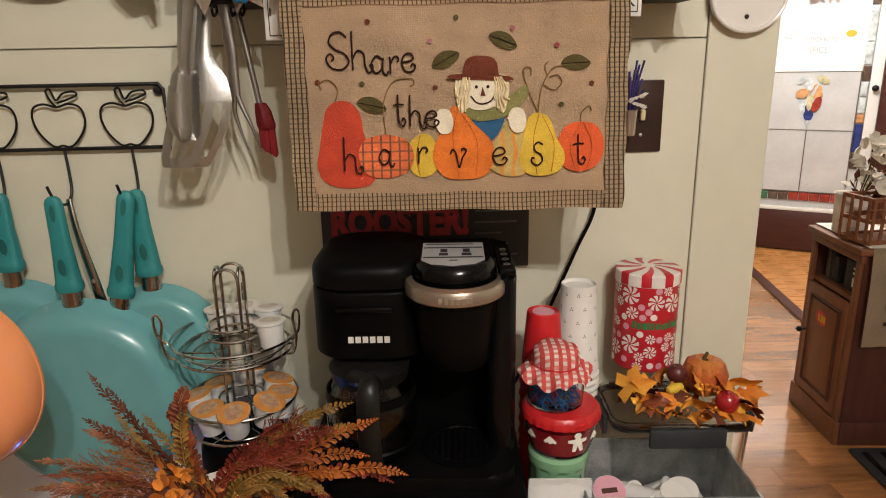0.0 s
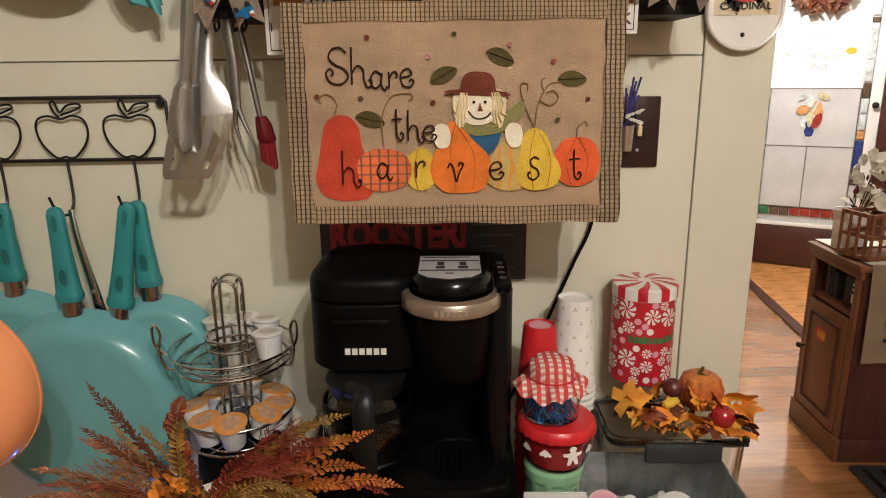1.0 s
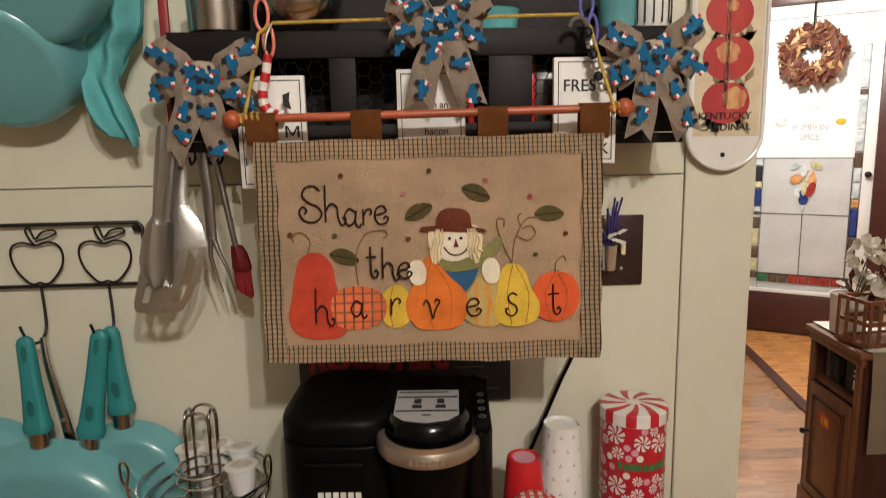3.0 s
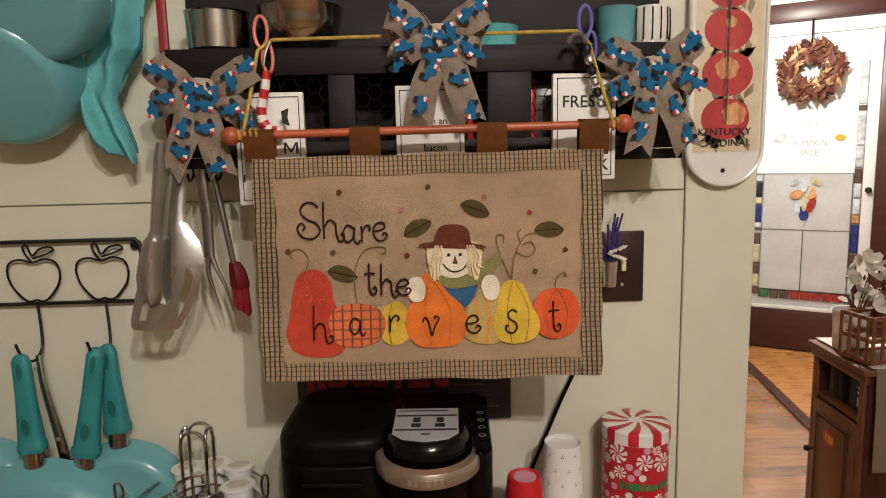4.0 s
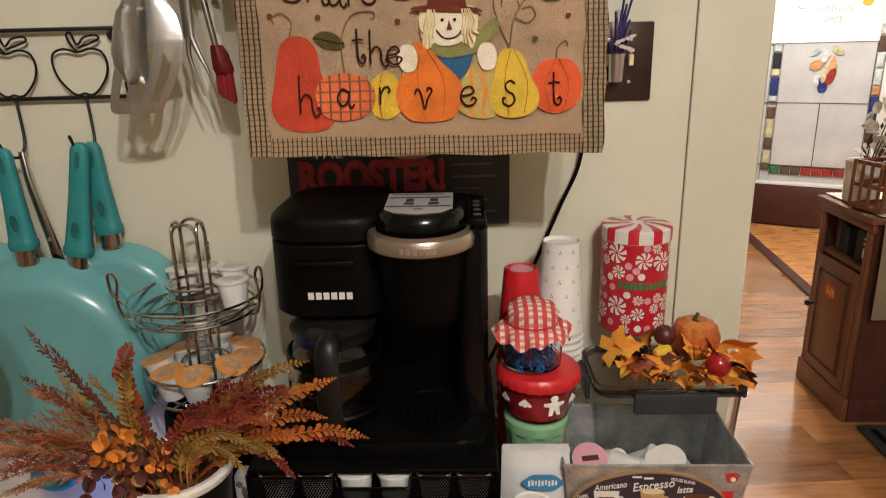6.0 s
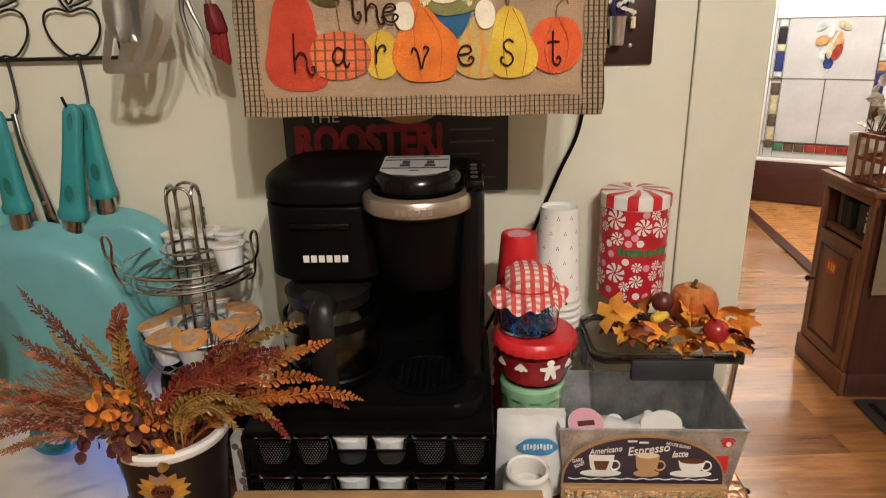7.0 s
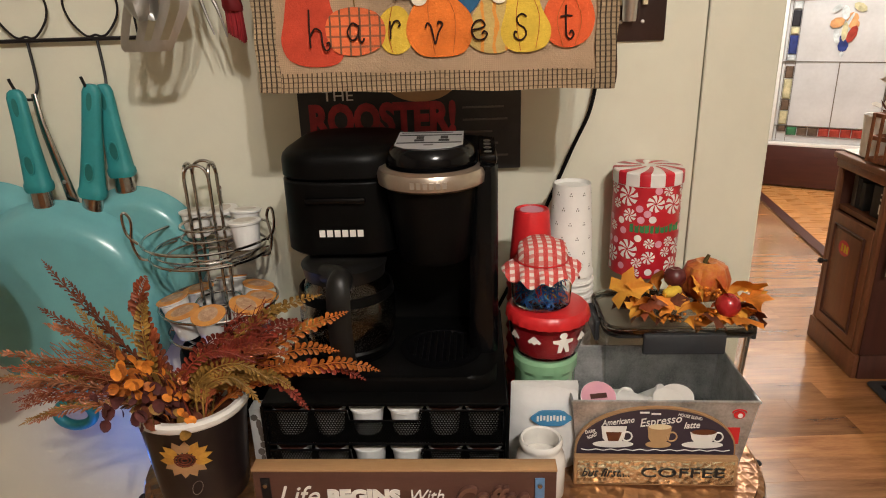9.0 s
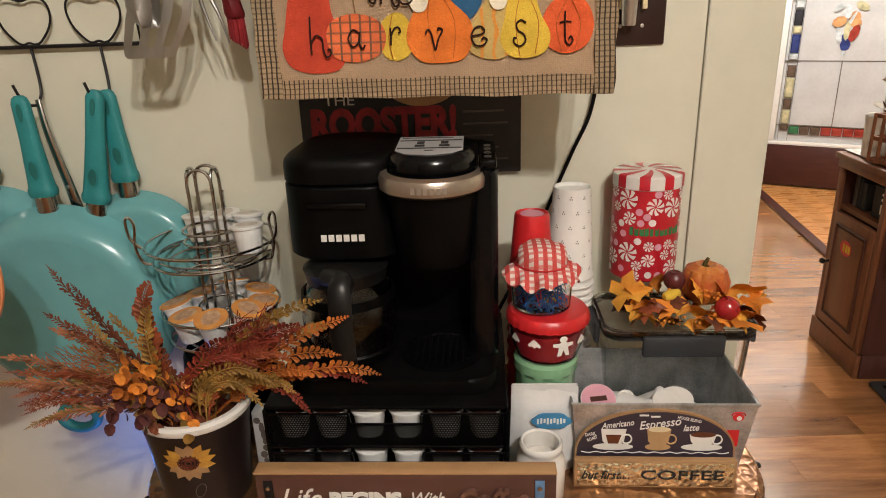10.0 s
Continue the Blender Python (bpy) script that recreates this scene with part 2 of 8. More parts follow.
M = dict(
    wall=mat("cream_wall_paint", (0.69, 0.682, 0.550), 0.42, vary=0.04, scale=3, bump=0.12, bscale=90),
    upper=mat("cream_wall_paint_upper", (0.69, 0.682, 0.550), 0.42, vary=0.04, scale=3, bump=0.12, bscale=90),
    dimwall=mat("tan_unseen_wall", (0.30, 0.25, 0.19), 0.6, vary=0.06, scale=3, bump=0.1),
    ceiling=mat("ceiling_paint", (0.78, 0.76, 0.70), 0.8, vary=0.03, scale=4, bump=0.1),
    plank=mat("laminate_oak", (0.41, 0.188, 0.068), 0.22, other=(0.19, 0.074, 0.026), scale=5, stretch=(1, 9, 1), bump=0.05, bscale=40, per=0.38, spec=0.8, coat=1.0),
    plank2=mat("entry_oak", (0.60, 0.285, 0.095), 0.28, other=(0.44, 0.185, 0.058), scale=5, stretch=(9, 1, 1), bump=0.08, bscale=120, per=0.14),
    subfloor=mat("subfloor", (0.30, 0.15, 0.06), 0.4, scale=5, stretch=(1, 8, 1)),
    mahogany=mat("dark_mahogany", (0.075, 0.022, 0.016), 0.35, other=(0.045, 0.012, 0.01), scale=6, stretch=(1, 1, 7), bump=0.1),
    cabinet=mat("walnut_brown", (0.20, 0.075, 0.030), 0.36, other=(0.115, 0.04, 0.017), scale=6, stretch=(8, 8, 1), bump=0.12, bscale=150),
    cabinet_dark=mat("walnut_darker", (0.085, 0.028, 0.018), 0.4, other=(0.05, 0.016, 0.012), scale=6, stretch=(8, 8, 1), bump=0.12),
    white=mat("white_enamel", (0.82, 0.82, 0.80), 0.35, vary=0.04, scale=6),
    frostgrey=mat("frosted_glass_grey", (0.56, 0.57, 0.58), 0.4, vary=0.08, scale=5, bump=0.15, bscale=40),
    felthair=mat("straw_yarn", (0.76, 0.63, 0.38), 0.9, vary=0.15, scale=60, spec=0.1),
    feltseam=mat("pumpkin_thread", (0.46, 0.12, 0.03), 0.9, vary=0.15, scale=60, spec=0.1),
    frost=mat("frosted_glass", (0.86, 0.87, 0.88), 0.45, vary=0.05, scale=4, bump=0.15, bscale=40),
    black=mat("black_plastic", (0.0022, 0.0022, 0.0022), 0.42, vary=0.2, scale=20, bump=0.06, bscale=500, spec=0.09),
    blackgloss=mat("black_gloss", (0.0025, 0.0025, 0.003), 0.16, vary=0.2, scale=20, spec=0.25),
    blackwood=mat("black_stained_wood", (0.014, 0.0105, 0.0105), 0.55, other=(0.008, 0.007, 0.007), scale=8, stretch=(1, 8, 8), bump=0.2, spec=0.2),
    iron=mat("black_iron", (0.012, 0.010, 0.011), 0.45, metal=0.3, vary=0.2, scale=30, bump=0.1),
    chrome=mat("chrome_wire", (0.55, 0.54, 0.52), 0.16, metal=1, vary=0.08, scale=20),
    brushred=mat("dark_red_silicone", (0.26, 0.014, 0.02), 0.5, vary=0.1, scale=30),
    # steel darkened for the shade under the shelf
    shadedsteel=mat("steel_in_shade", (0.40, 0.385, 0.37), 0.30, metal=1.0, vary=0.12, scale=20, stretch=(4, 4, 1)),
    steel=mat("brushed_steel", (0.74, 0.73, 0.715), 0.36, metal=1.0, vary=0.05, scale=10, stretch=(6, 6, 1), bump=0.03, spec=0.5),
    champagne=mat("champagne_metal", (0.50, 0.43, 0.36), 0.30, metal=0.85, vary=0.06, scale=20),
    zinc=mat("galvanised_steel", (0.66, 0.67, 0.67), 0.34, metal=0.62, other=(0.20, 0.205, 0.21), scale=30, bump=0.35, bscale=45),
    copper=mat("hammered_copper", (0.33, 0.165, 0.075), 0.36, metal=0.75, other=(0.15, 0.065, 0.03), scale=30, bump=0.9, bscale=75),
    gold=mat("hammered_gold", (0.95, 0.88, 0.66), 0.26, metal=0.9, other=(0.86, 0.74, 0.48), scale=60, bump=1.0, bscale=150),
    teal=mat("teal_enamel", (0.142, 0.385, 0.405), 0.24, vary=0.06, scale=5, coat=0.2),
    tealgrip=mat("teal_grip", (0.022, 0.235, 0.245), 0.5, vary=0.08, scale=20),
    tealdark=mat("teal_shade_and_piping", (0.014, 0.14, 0.13), 0.5, vary=0.1, scale=20),
    tealcloth=mat("teal_quilting", (0.13, 0.45, 0.46), 0.85, vary=0.1, scale=25, bump=0.6, bscale=300, spec=0.15),
    orange=mat("orange_enamel", (0.84, 0.33, 0.145), 0.22, vary=0.05, scale=4, coat=0.2),
    burlap=weave("burlap", (0.71, 0.525, 0.355), (0.62, 0.445, 0.295), 0.0024, 0.3, 1.0),
    plaid=weave("plaid_border", (0.66, 0.49, 0.31), (0.075, 0.045, 0.03), 0.0063, 0.24, 0.55, 0.4),
    plaid2=weave("plaid_border_side", (0.62, 0.47, 0.30), (0.06, 0.042, 0.03), 0.0066, 0.30, 0.5, 0.4),
    felt_red=mat("felt_red", (0.53, 0.066, 0.034), 0.9, vary=0.12, scale=30, bump=0.6, bscale=600, spec=0.1),
    felt_orange=mat("felt_orange", (0.74, 0.19, 0.035), 0.9, vary=0.12, scale=30, bump=0.6, bscale=600, spec=0.1),
    felt_orange2=mat("felt_red_orange", (0.70, 0.115, 0.038), 0.9, vary=0.12, scale=30, bump=0.6, bscale=600, spec=0.1),
    felt_yellow=mat("felt_yellow", (0.68, 0.46, 0.06), 0.9, vary=0.12, scale=30, bump=0.6, bscale=600, spec=0.1),
    felt_stripe=weave("felt_stripes", (0.52, 0.37, 0.13), (0.66, 0.26, 0.05), 0.017, 0.25, 0.0),
    felt_plaid=weave("felt_plaid", (0.68, 0.15, 0.055), (0.13, 0.075, 0.045), 0.0125, 0.20, 0.75, 0.12),
    felt_cream=mat("felt_cream", (0.78, 0.66, 0.42), 0.9, vary=0.08, scale=30, bump=0.5, bscale=600, spec=0.1),
    felt_white=mat("felt_white", (0.80, 0.72, 0.56), 0.9, vary=0.08, scale=30, bump=0.5, bscale=600, spec=0.1),
    felt_brown=mat("felt_brown", (0.15, 0.04, 0.022), 0.9, vary=0.12, scale=30, bump=0.6, bscale=600, spec=0.1),
    felt_sage=mat("felt_sage", (0.235, 0.225, 0.085), 0.9, vary=0.12, scale=30, bump=0.6, bscale=600, spec=0.1),
    felt_green=mat("felt_green", (0.088, 0.070, 0.026), 0.9, vary=0.15, scale=30, bump=0.6, bscale=600, spec=0.1),
    felt_blue=mat("felt_blue", (0.035, 0.12, 0.24), 0.9, vary=0.15, scale=30, spec=0.1),
    thread=mat("black_thread", (0.030, 0.014, 0.011), 0.9, vary=0.2, scale=60, spec=0.1),
    vine=mat("vine_thread", (0.25, 0.15, 0.055), 0.9, vary=0.2, scale=60, spec=0.1),
    dowel=mat("red_stained_dowel", (0.42, 0.095, 0.035), 0.38, vary=0.15, scale=9, stretch=(1, 8, 8), bump=0.1),
    tab=mat("brown_cloth", (0.23, 0.085, 0.025), 0.9, vary=0.12, scale=30, bump=0.6, bscale=500, spec=0.1),
    ribbon=mat("burlap_ribbon", (0.50, 0.41, 0.325), 0.9, vary=0.10, scale=30, bump=0.7, bscale=500, spec=0.1),
    blue=mat("ribbon_blue", (0.012, 0.125, 0.27), 0.8, vary=0.2, scale=40, spec=0.15),
    tyre=mat("ribbon_dark", (0.02, 0.022, 0.028), 0.8, vary=0.2, scale=40, spec=0.15),
    card=mat("white_card", (0.82, 0.80, 0.75), 0.5, vary=0.05, scale=8),
    ink=mat("black_ink", (0.015, 0.014, 0.014), 0.6, vary=0.1, scale=30),
    chalk=mat("chalkboard", (0.020, 0.021, 0.022), 0.6, other=(0.035, 0.036, 0.037), scale=18),
    redink=mat("distressed_red", (0.50, 0.035, 0.045), 0.6, other=(0.20, 0.02, 0.025), scale=45),
    rope=mat("yellow_cord", (0.50, 0.34, 0.06), 0.8, vary=0.2, scale=90, bump=0.6, bscale=400),
    pink=mat("pink_plastic", (0.72, 0.20, 0.14), 0.35, vary=0.06, scale=30),
    purple=mat("purple_plastic", (0.12, 0.12, 0.40), 0.35, vary=0.06, scale=30),
    wreathtan=mat("dry_tan_leaf", (0.25, 0.115, 0.05), 0.7, other=(0.12, 0.045, 0.025), scale=20),
    wreathplum=mat("dry_plum_leaf", (0.075, 0.02, 0.02), 0.7, other=(0.16, 0.05, 0.025), scale=24),
    appleprint=mat("printed_apple", (0.34, 0.010, 0.024), 0.45, other=(0.50, 0.060, 0.045), scale=22, stretch=(2.2, 1, 0.5)),
    yellowapple=mat("printed_yellow_apple", (0.70, 0.50, 0.20), 0.45, other=(0.45, 0.06, 0.04), scale=60, stretch=(2.0, 1, 0.5)),
    brownleaf=mat("printed_brown_leaf", (0.16, 0.10, 0.06), 0.5, other=(0.40, 0.32, 0.18), scale=50),
    bronze=mat("bronze_plate", (0.065, 0.040, 0.034), 0.34, metal=0.6, vary=0.1, scale=20),
    red=mat("red_plastic", (0.55, 0.018, 0.022), 0.34, vary=0.06, scale=20, bump=0.05),
    redtin=mat("red_tin", (0.50, 0.015, 0.028), 0.30, vary=0.05, scale=20),
    green=mat("jade_glass", (0.24, 0.46, 0.27), 0.22, vary=0.06, scale=12, coat=0.3),
    ribbongreen=mat("green_band", (0.03, 0.22, 0.07), 0.5, vary=0.1, scale=30),
    ceramic=mat("white_ceramic", (0.80, 0.78, 0.74), 0.22, vary=0.04, scale=6, coat=0.2),
    paper=mat("paper_cup", (0.80, 0.79, 0.75), 0.6, vary=0.04, scale=12),
    foil=mat("white_pouch", (0.74, 0.74, 0.73), 0.38, vary=0.06, scale=10, bump=0.7, bscale=26),
    labelblue=mat("label_blue", (0.05, 0.24, 0.46), 0.5, vary=0.08, scale=30),
    signwood=mat("sign_brown", (0.085, 0.034, 0.023), 0.55, vary=0.12, scale=7, stretch=(1, 8, 8), bump=0.15),
    rawwood=mat("raw_wood", (0.40, 0.235, 0.11), 0.6, other=(0.30, 0.165, 0.075), scale=7, stretch=(1, 9, 9), bump=0.2),
    plum=mat("plum_print", (0.040, 0.026, 0.040), 0.55, vary=0.15, scale=12),
    coffee=mat("coffee", (0.12, 0.035, 0.012), 0.4, vary=0.1, scale=20),
    latte=mat("latte", (0.52, 0.32, 0.15), 0.5, vary=0.1, scale=20),
    vase=mat("dark_brown_glaze", (0.0150, 0.0092, 0.0088), 0.42, vary=0.2, scale=12, bump=0.1),
    sunflower=mat("sunflower_gold", (0.60, 0.33, 0.045), 0.6, other=(0.34, 0.15, 0.025), scale=30),
    stalk=mat("rust_wheat", (0.27, 0.062, 0.022), 0.55, vary=0.3, scale=30, spec=0.35),
    olive=mat("olive_fern", (0.30, 0.165, 0.035), 0.55, vary=0.3, scale=30, spec=0.35),
    crimson=mat("crimson_fern", (0.23, 0.034, 0.018), 0.55, vary=0.3, scale=30, spec=0.35),
    dusty=mat("dusty_rust_grass", (0.38, 0.140, 0.062), 0.55, vary=0.3, scale=30, spec=0.35),
    plumleaf=mat("plum_round_leaf", (0.10, 0.030, 0.028), 0.6, vary=0.3, scale=25, spec=0.25),
    amber=mat("amber_fern", (0.46, 0.135, 0.022), 0.55, vary=0.3, scale=30, spec=0.35),
    leaf_orange=mat("orange_silk_leaf", (0.74, 0.25, 0.035), 0.7, vary=0.25, scale=25, spec=0.2, bump=0.3),
    leaf_yellow=mat("yellow_silk_leaf", (0.78, 0.44, 0.06), 0.7, other=(0.66, 0.22, 0.035), scale=22, spec=0.2, bump=0.3),
    leaf_brown=mat("brown_silk_leaf", (0.15, 0.045, 0.022), 0.8, vary=0.3, scale=25, spec=0.15),
    pumpkin=mat("painted_pumpkin", (0.60, 0.30, 0.055), 0.30, other=(0.40, 0.035, 0.018), scale=26),
    apple=mat("apple_red", (0.33, 0.012, 0.016), 0.2, vary=0.2, scale=14, coat=0.3),
    plumfruit=mat("plum_fruit", (0.10, 0.018, 0.018), 0.35, vary=0.2, scale=14),
    foilpink=mat("pink_foil", (0.68, 0.34, 0.42), 0.4, vary=0.06, scale=20),
    orangefoil=mat("orange_foil", (0.74, 0.36, 0.085), 0.4, other=(0.60, 0.22, 0.05), scale=60),
    cloth=mat("linen_runner", (0.50, 0.40, 0.29), 0.9, vary=0.08, scale=10, bump=0.5, bscale=500, spec=0.1),
    lace=mat("white_lace", (0.74, 0.71, 0.66), 0.9, vary=0.08, scale=30, bump=0.5, bscale=400, spec=0.1),
    wicker=mat("wicker", (0.22, 0.075, 0.028), 0.6, vary=0.25, scale=40, bump=0.4, bscale=200),
    petal=mat("silk_petal", (0.72, 0.68, 0.60), 0.8, vary=0.1, scale=20, spec=0.15),
    straw=mat("blue_grass", (0.015, 0.14, 0.50), 0.5, vary=0.3, scale=40),
    lavender=mat("lavender", (0.05, 0.035, 0.16), 0.8, vary=0.3, scale=60),
    smoke=mat("smoky_grey", (0.10, 0.085, 0.075), 0.3, vary=0.1, scale=10),
    lidglass=glass("smoky_lid", (0.62, 0.58, 0.54), 0.05),
    # steel with the blue light it reflects put into its colour
    bluelitsteel=mat("steel_blue_reflection", (0.16, 0.33, 0.62), 0.3, metal=0.5, vary=0.1, scale=20),
    cream=mat("cream_print", (0.74, 0.66, 0.48), 0.5, other=(0.60, 0.50, 0.32), scale=40),
    softblack=mat("satin_black_plastic", (0.0065, 0.0062, 0.006), 0.42, vary=0.15, scale=30, bump=0.05, bscale=300, spec=0.3),
    rubber=mat("dark_rubber", (0.022, 0.024, 0.028), 0.55, vary=0.15, scale=30),
    podprint=mat("printed_foil", (0.72, 0.50, 0.33), 0.4, other=(0.22, 0.065, 0.02), scale=70),
    podpale=mat("pale_printed_foil", (0.74, 0.70, 0.63), 0.4, other=(0.42, 0.33, 0.26), scale=80),
    # the sign's brown, lightened to hold the letters' bevel highlight
    raisedscript=mat("script_highlight_brown", (0.15, 0.068, 0.05), 0.30, vary=0.1, scale=20, spec=0.7),
    silverlabel=mat("silver_label", (0.50, 0.51, 0.52), 0.35, metal=0.3, vary=0.06, scale=10),
    lead=mat("lead_came", (0.20, 0.17, 0.14), 0.4, metal=0.7, vary=0.1, scale=30),
    glass=glass("clear_glass"),
    smokeglass=glass("carafe_glass", (0.78, 0.75, 0.72), 0.03),
)


def hammered(m, scale, strength):
    """Shallow hammer dimples over a metal sheet."""
    n, l = m.node_tree.nodes, m.node_tree.links
    tc, v, bp = n.new("ShaderNodeTexCoord"), n.new("ShaderNodeTexVoronoi"), n.new("ShaderNodeBump")
    v.feature = "SMOOTH_F1"
    v.inputs["Scale"].default_value = scale
    v.inputs["Smoothness"].default_value = 0.35
    bp.inputs["Strength"].default_value, bp.inputs["Distance"].default_value = strength, 0.004
    l.new(tc.outputs["Object"], v.inputs["Vector"]), l.new(v.outputs["Distance"], bp.inputs["Height"])
    l.new(bp.outputs[0], n["Principled BSDF"].inputs["Normal"])


M["plank"].node_tree.nodes["Principled BSDF"].inputs["Coat Roughness"].default_value = 0.12
M["smokeglass"].node_tree.nodes["Principled BSDF"].inputs["IOR"].default_value = 1.45
hammered(M["gold"], 140, 0.75)
hammered(M["copper"], 75, 0.8)


# ---- shapes ----
def part(name, bm, material, parent=None, label="", smooth=40.0):
    """Links a bmesh as one mesh object under a thing or a part."""
    me = bpy.data.meshes.new(name)
    bmesh.ops.recalc_face_normals(bm, faces=bm.faces)
    bm.to_mesh(me)
    bm.free()
    if smooth:
        me.polygons.foreach_set("use_smooth", [True] * len(me.polygons))
        me.set_sharp_from_angle(angle=radians(smooth))
    me.materials.append(M[material] if isinstance(material, str) else material)
    ob = new(name, me)
    ob.parent = parent
    if label:
        ob["label"] = label
    return ob


def thing(name, label, category, m=None, group="", kind=""):
    ob = new(name)
    ob.empty_display_size = 0.02
    if m is not None:
        ob.matrix_basis = m
    return tagged(ob, label, category, group, kind)


def solid(name, bm, material, label, category="", kind="", group="", m=None, smooth=40.0):
    ob = part(name, bm, material, None, "", smooth)
    if m is not None:
        ob.matrix_basis = m
    return tagged(ob, label, category, group, kind)


def box(x0, x1, y0, y1, z0, z1, bev=0.0, bm=None, seg=2):
    bm = bm or bmesh.new()
    m = Matrix.Translation(((x0 + x1) / 2, (y0 + y1) / 2, (z0 + z1) / 2)) @ Matrix.Diagonal((x1 - x0, y1 - y0, z1 - z0, 1))
    g = bmesh.ops.create_cube(bm, size=1, matrix=m)
    if bev:
        edges = list({e for v in g["verts"] for e in v.link_edges})
        bmesh.ops.bevel(bm, geom=edges, offset=bev, segments=seg, profile=0.5, affect="EDGES")
    return bm


def lathe(profile, seg=32, bm=None, centre=(0, 0, 0), sx=1.0, sy=1.0, wave=None):
    """Turns (radius, height) round z; a radius of 0 closes the end. wave(angle, radius, height) may change the radius."""
    bm = bm or bmesh.new()
    rings = []
    for r, z in profile:
        if r <= 1e-6:
            rings.append([bm.verts.new((centre[0], centre[1], centre[2] + z))])
        else:
            ring = []
            for i in range(seg):
                a = math.tau * i / seg
                q = wave(a, r, z) if wave else r
                ring.append(bm.verts.new((centre[0] + sx * q * math.cos(a), centre[1] + sy * q * math.sin(a), centre[2] + z)))
            rings.append(ring)
    for p, q in zip(rings, rings[1:]):
        for i in range(seg):
            j = (i + 1) % seg
            if len(p) == 1 and len(q) == 1:
                break
            if len(p) == 1:
                bm.faces.new((p[0], q[i], q[j]))
            elif len(q) == 1:
                bm.faces.new((p[i], q[0], p[j]))
            else:
                bm.faces.new((p[i], q[i], q[j], p[j]))
    return bm


def spline(points, n=6, closed=False):
    """A smooth line through the points."""
    p = [Vector(q) for q in points]
    out = []
    k = len(p)
    for i in range(k if closed else k - 1):
        a, b = p[i], p[(i + 1) % k]
        a0 = p[i - 1] if (i > 0 or closed) else a
        b1 = p[(i + 2) % k] if (closed or i + 2 < k) else b
        for j in range(n):
            t = j / n
            out.append(0.5 * (2 * a + (b - a0) * t + (2 * a0 - 5 * a + 4 * b - b1) * t * t + (3 * a - a0 - 3 * b + b1) * t ** 3))
    if not closed:
        out.append(p[-1])
    return out


def tube(points, r, closed=False, seg=8, bm=None, flat=1.0, taper=None):
    """A round bar along a line. flat squeezes it in y."""
    bm = bm or bmesh.new()
    p = [Vector(q) for q in points]
    k = len(p)
    rings, up = [], None
    for i in range(k):
        d = (p[(i + 1) % k] - p[i - 1]) if closed else (p[min(i + 1, k - 1)] - p[max(i - 1, 0)])
        d = d.normalized() if d.length > 1e-9 else Vector((0, 0, 1))
        if up is None:
            up = Vector((0, 1, 0)) if abs(d.y) < 0.9 else Vector((1, 0, 0))
        s = d.cross(up)
        s = s.normalized() if s.length > 1e-6 else d.orthogonal().normalized()
        up = s.cross(d).normalized()
        rad = r * (taper(i / max(1, k - 1)) if taper else 1)
        ring = []
        for j in range(seg):
            a = math.tau * j / seg
            o = s * math.cos(a) * rad + up * math.sin(a) * rad
            o.y *= flat
            ring.append(bm.verts.new(p[i] + o))
        rings.append(ring)
    for i in range(k if closed else k - 1):
        a, b = rings[i], rings[(i + 1) % k]
        for j in range(seg):
            bm.faces.new((a[j], a[(j + 1) % seg], b[(j + 1) % seg], b[j]))
    if not closed:
        bm.faces.new(rings[0]), bm.faces.new(rings[-1][::-1])
    return bm


def plate(outline, y, thick, bm=None, warp=None):
    """An upright plate from an (x, z) outline, its face at y, its back at y + thick; fans from its middle, so that it can follow a warp."""
    bm = bm or bmesh.new()
    f = warp or (lambda x, y, z: (x, y, z))
    n = len(outline)
    cx, cz = sum(p[0] for p in outline) / n, sum(p[1] for p in outline) / n
    fr = [bm.verts.new(f(x, y, z)) for x, z in outline]
    bk = [bm.verts.new(f(x, y + thick, z)) for x, z in outline]
    mid = [bm.verts.new(f(cx + (x - cx) * 0.5, y, cz + (z - cz) * 0.5)) for x, z in outline]
    c = bm.verts.new(f(cx, y, cz))
    for i in range(n):
        j = (i + 1) % n
        bm.faces.new((fr[i], fr[j], mid[j], mid[i]))
        bm.faces.new((mid[i], mid[j], c))
        bm.faces.new((fr[i], bk[i], bk[j], fr[j]))
    bm.faces.new(bk)
    return bm


def ring2(cx, cz, rx, rz, n=28, fn=None):
    return [(cx + rx * (fn(a) if fn else 1) * math.cos(a), cz + rz * (fn(a) if fn else 1) * math.sin(a)) for a in (math.tau * i / n for i in range(n))]


def words(name, body, size, material, parent, at, width=None, extrude=0.0006, shear=0.0, bold=0.0, turn=None, align="CENTER", label="", bend=0.0):
    """Lettering with the built-in font, upright and facing -y, its middle at the given place; width squeezes or stretches it."""
    cu = bpy.data.curves.new(name, "FONT")
    cu.body, cu.size, cu.extrude, cu.shear, cu.offset = body, size, extrude, shear, bold
    cu.align_x, cu.align_y, cu.resolution_u = align, "CENTER", 3
    tmp = new(name, cu)
    dg = bpy.context.evaluated_depsgraph_get()
    me = bpy.data.meshes.new_from_object(tmp.evaluated_get(dg))
    bpy.data.objects.remove(tmp)
    xs = [v.co.x for v in me.vertices] or [0]
    k = width / (max(xs) - min(xs)) if width else 1
    for v in me.vertices:
        x, y, z = v.co.x * k, v.co.y, v.co.z
        v.co = (x, -z, y - bend * x * x)
    me.transform(Matrix.Translation(at) @ (turn or Matrix()))
    me.materials.clear()
    me.materials.append(M[material])
    ob = new(name, me)
    ob.parent = parent
    if label:
        ob["label"] = label
    return ob


def rnd(a, b):
    return random.uniform(a, b)


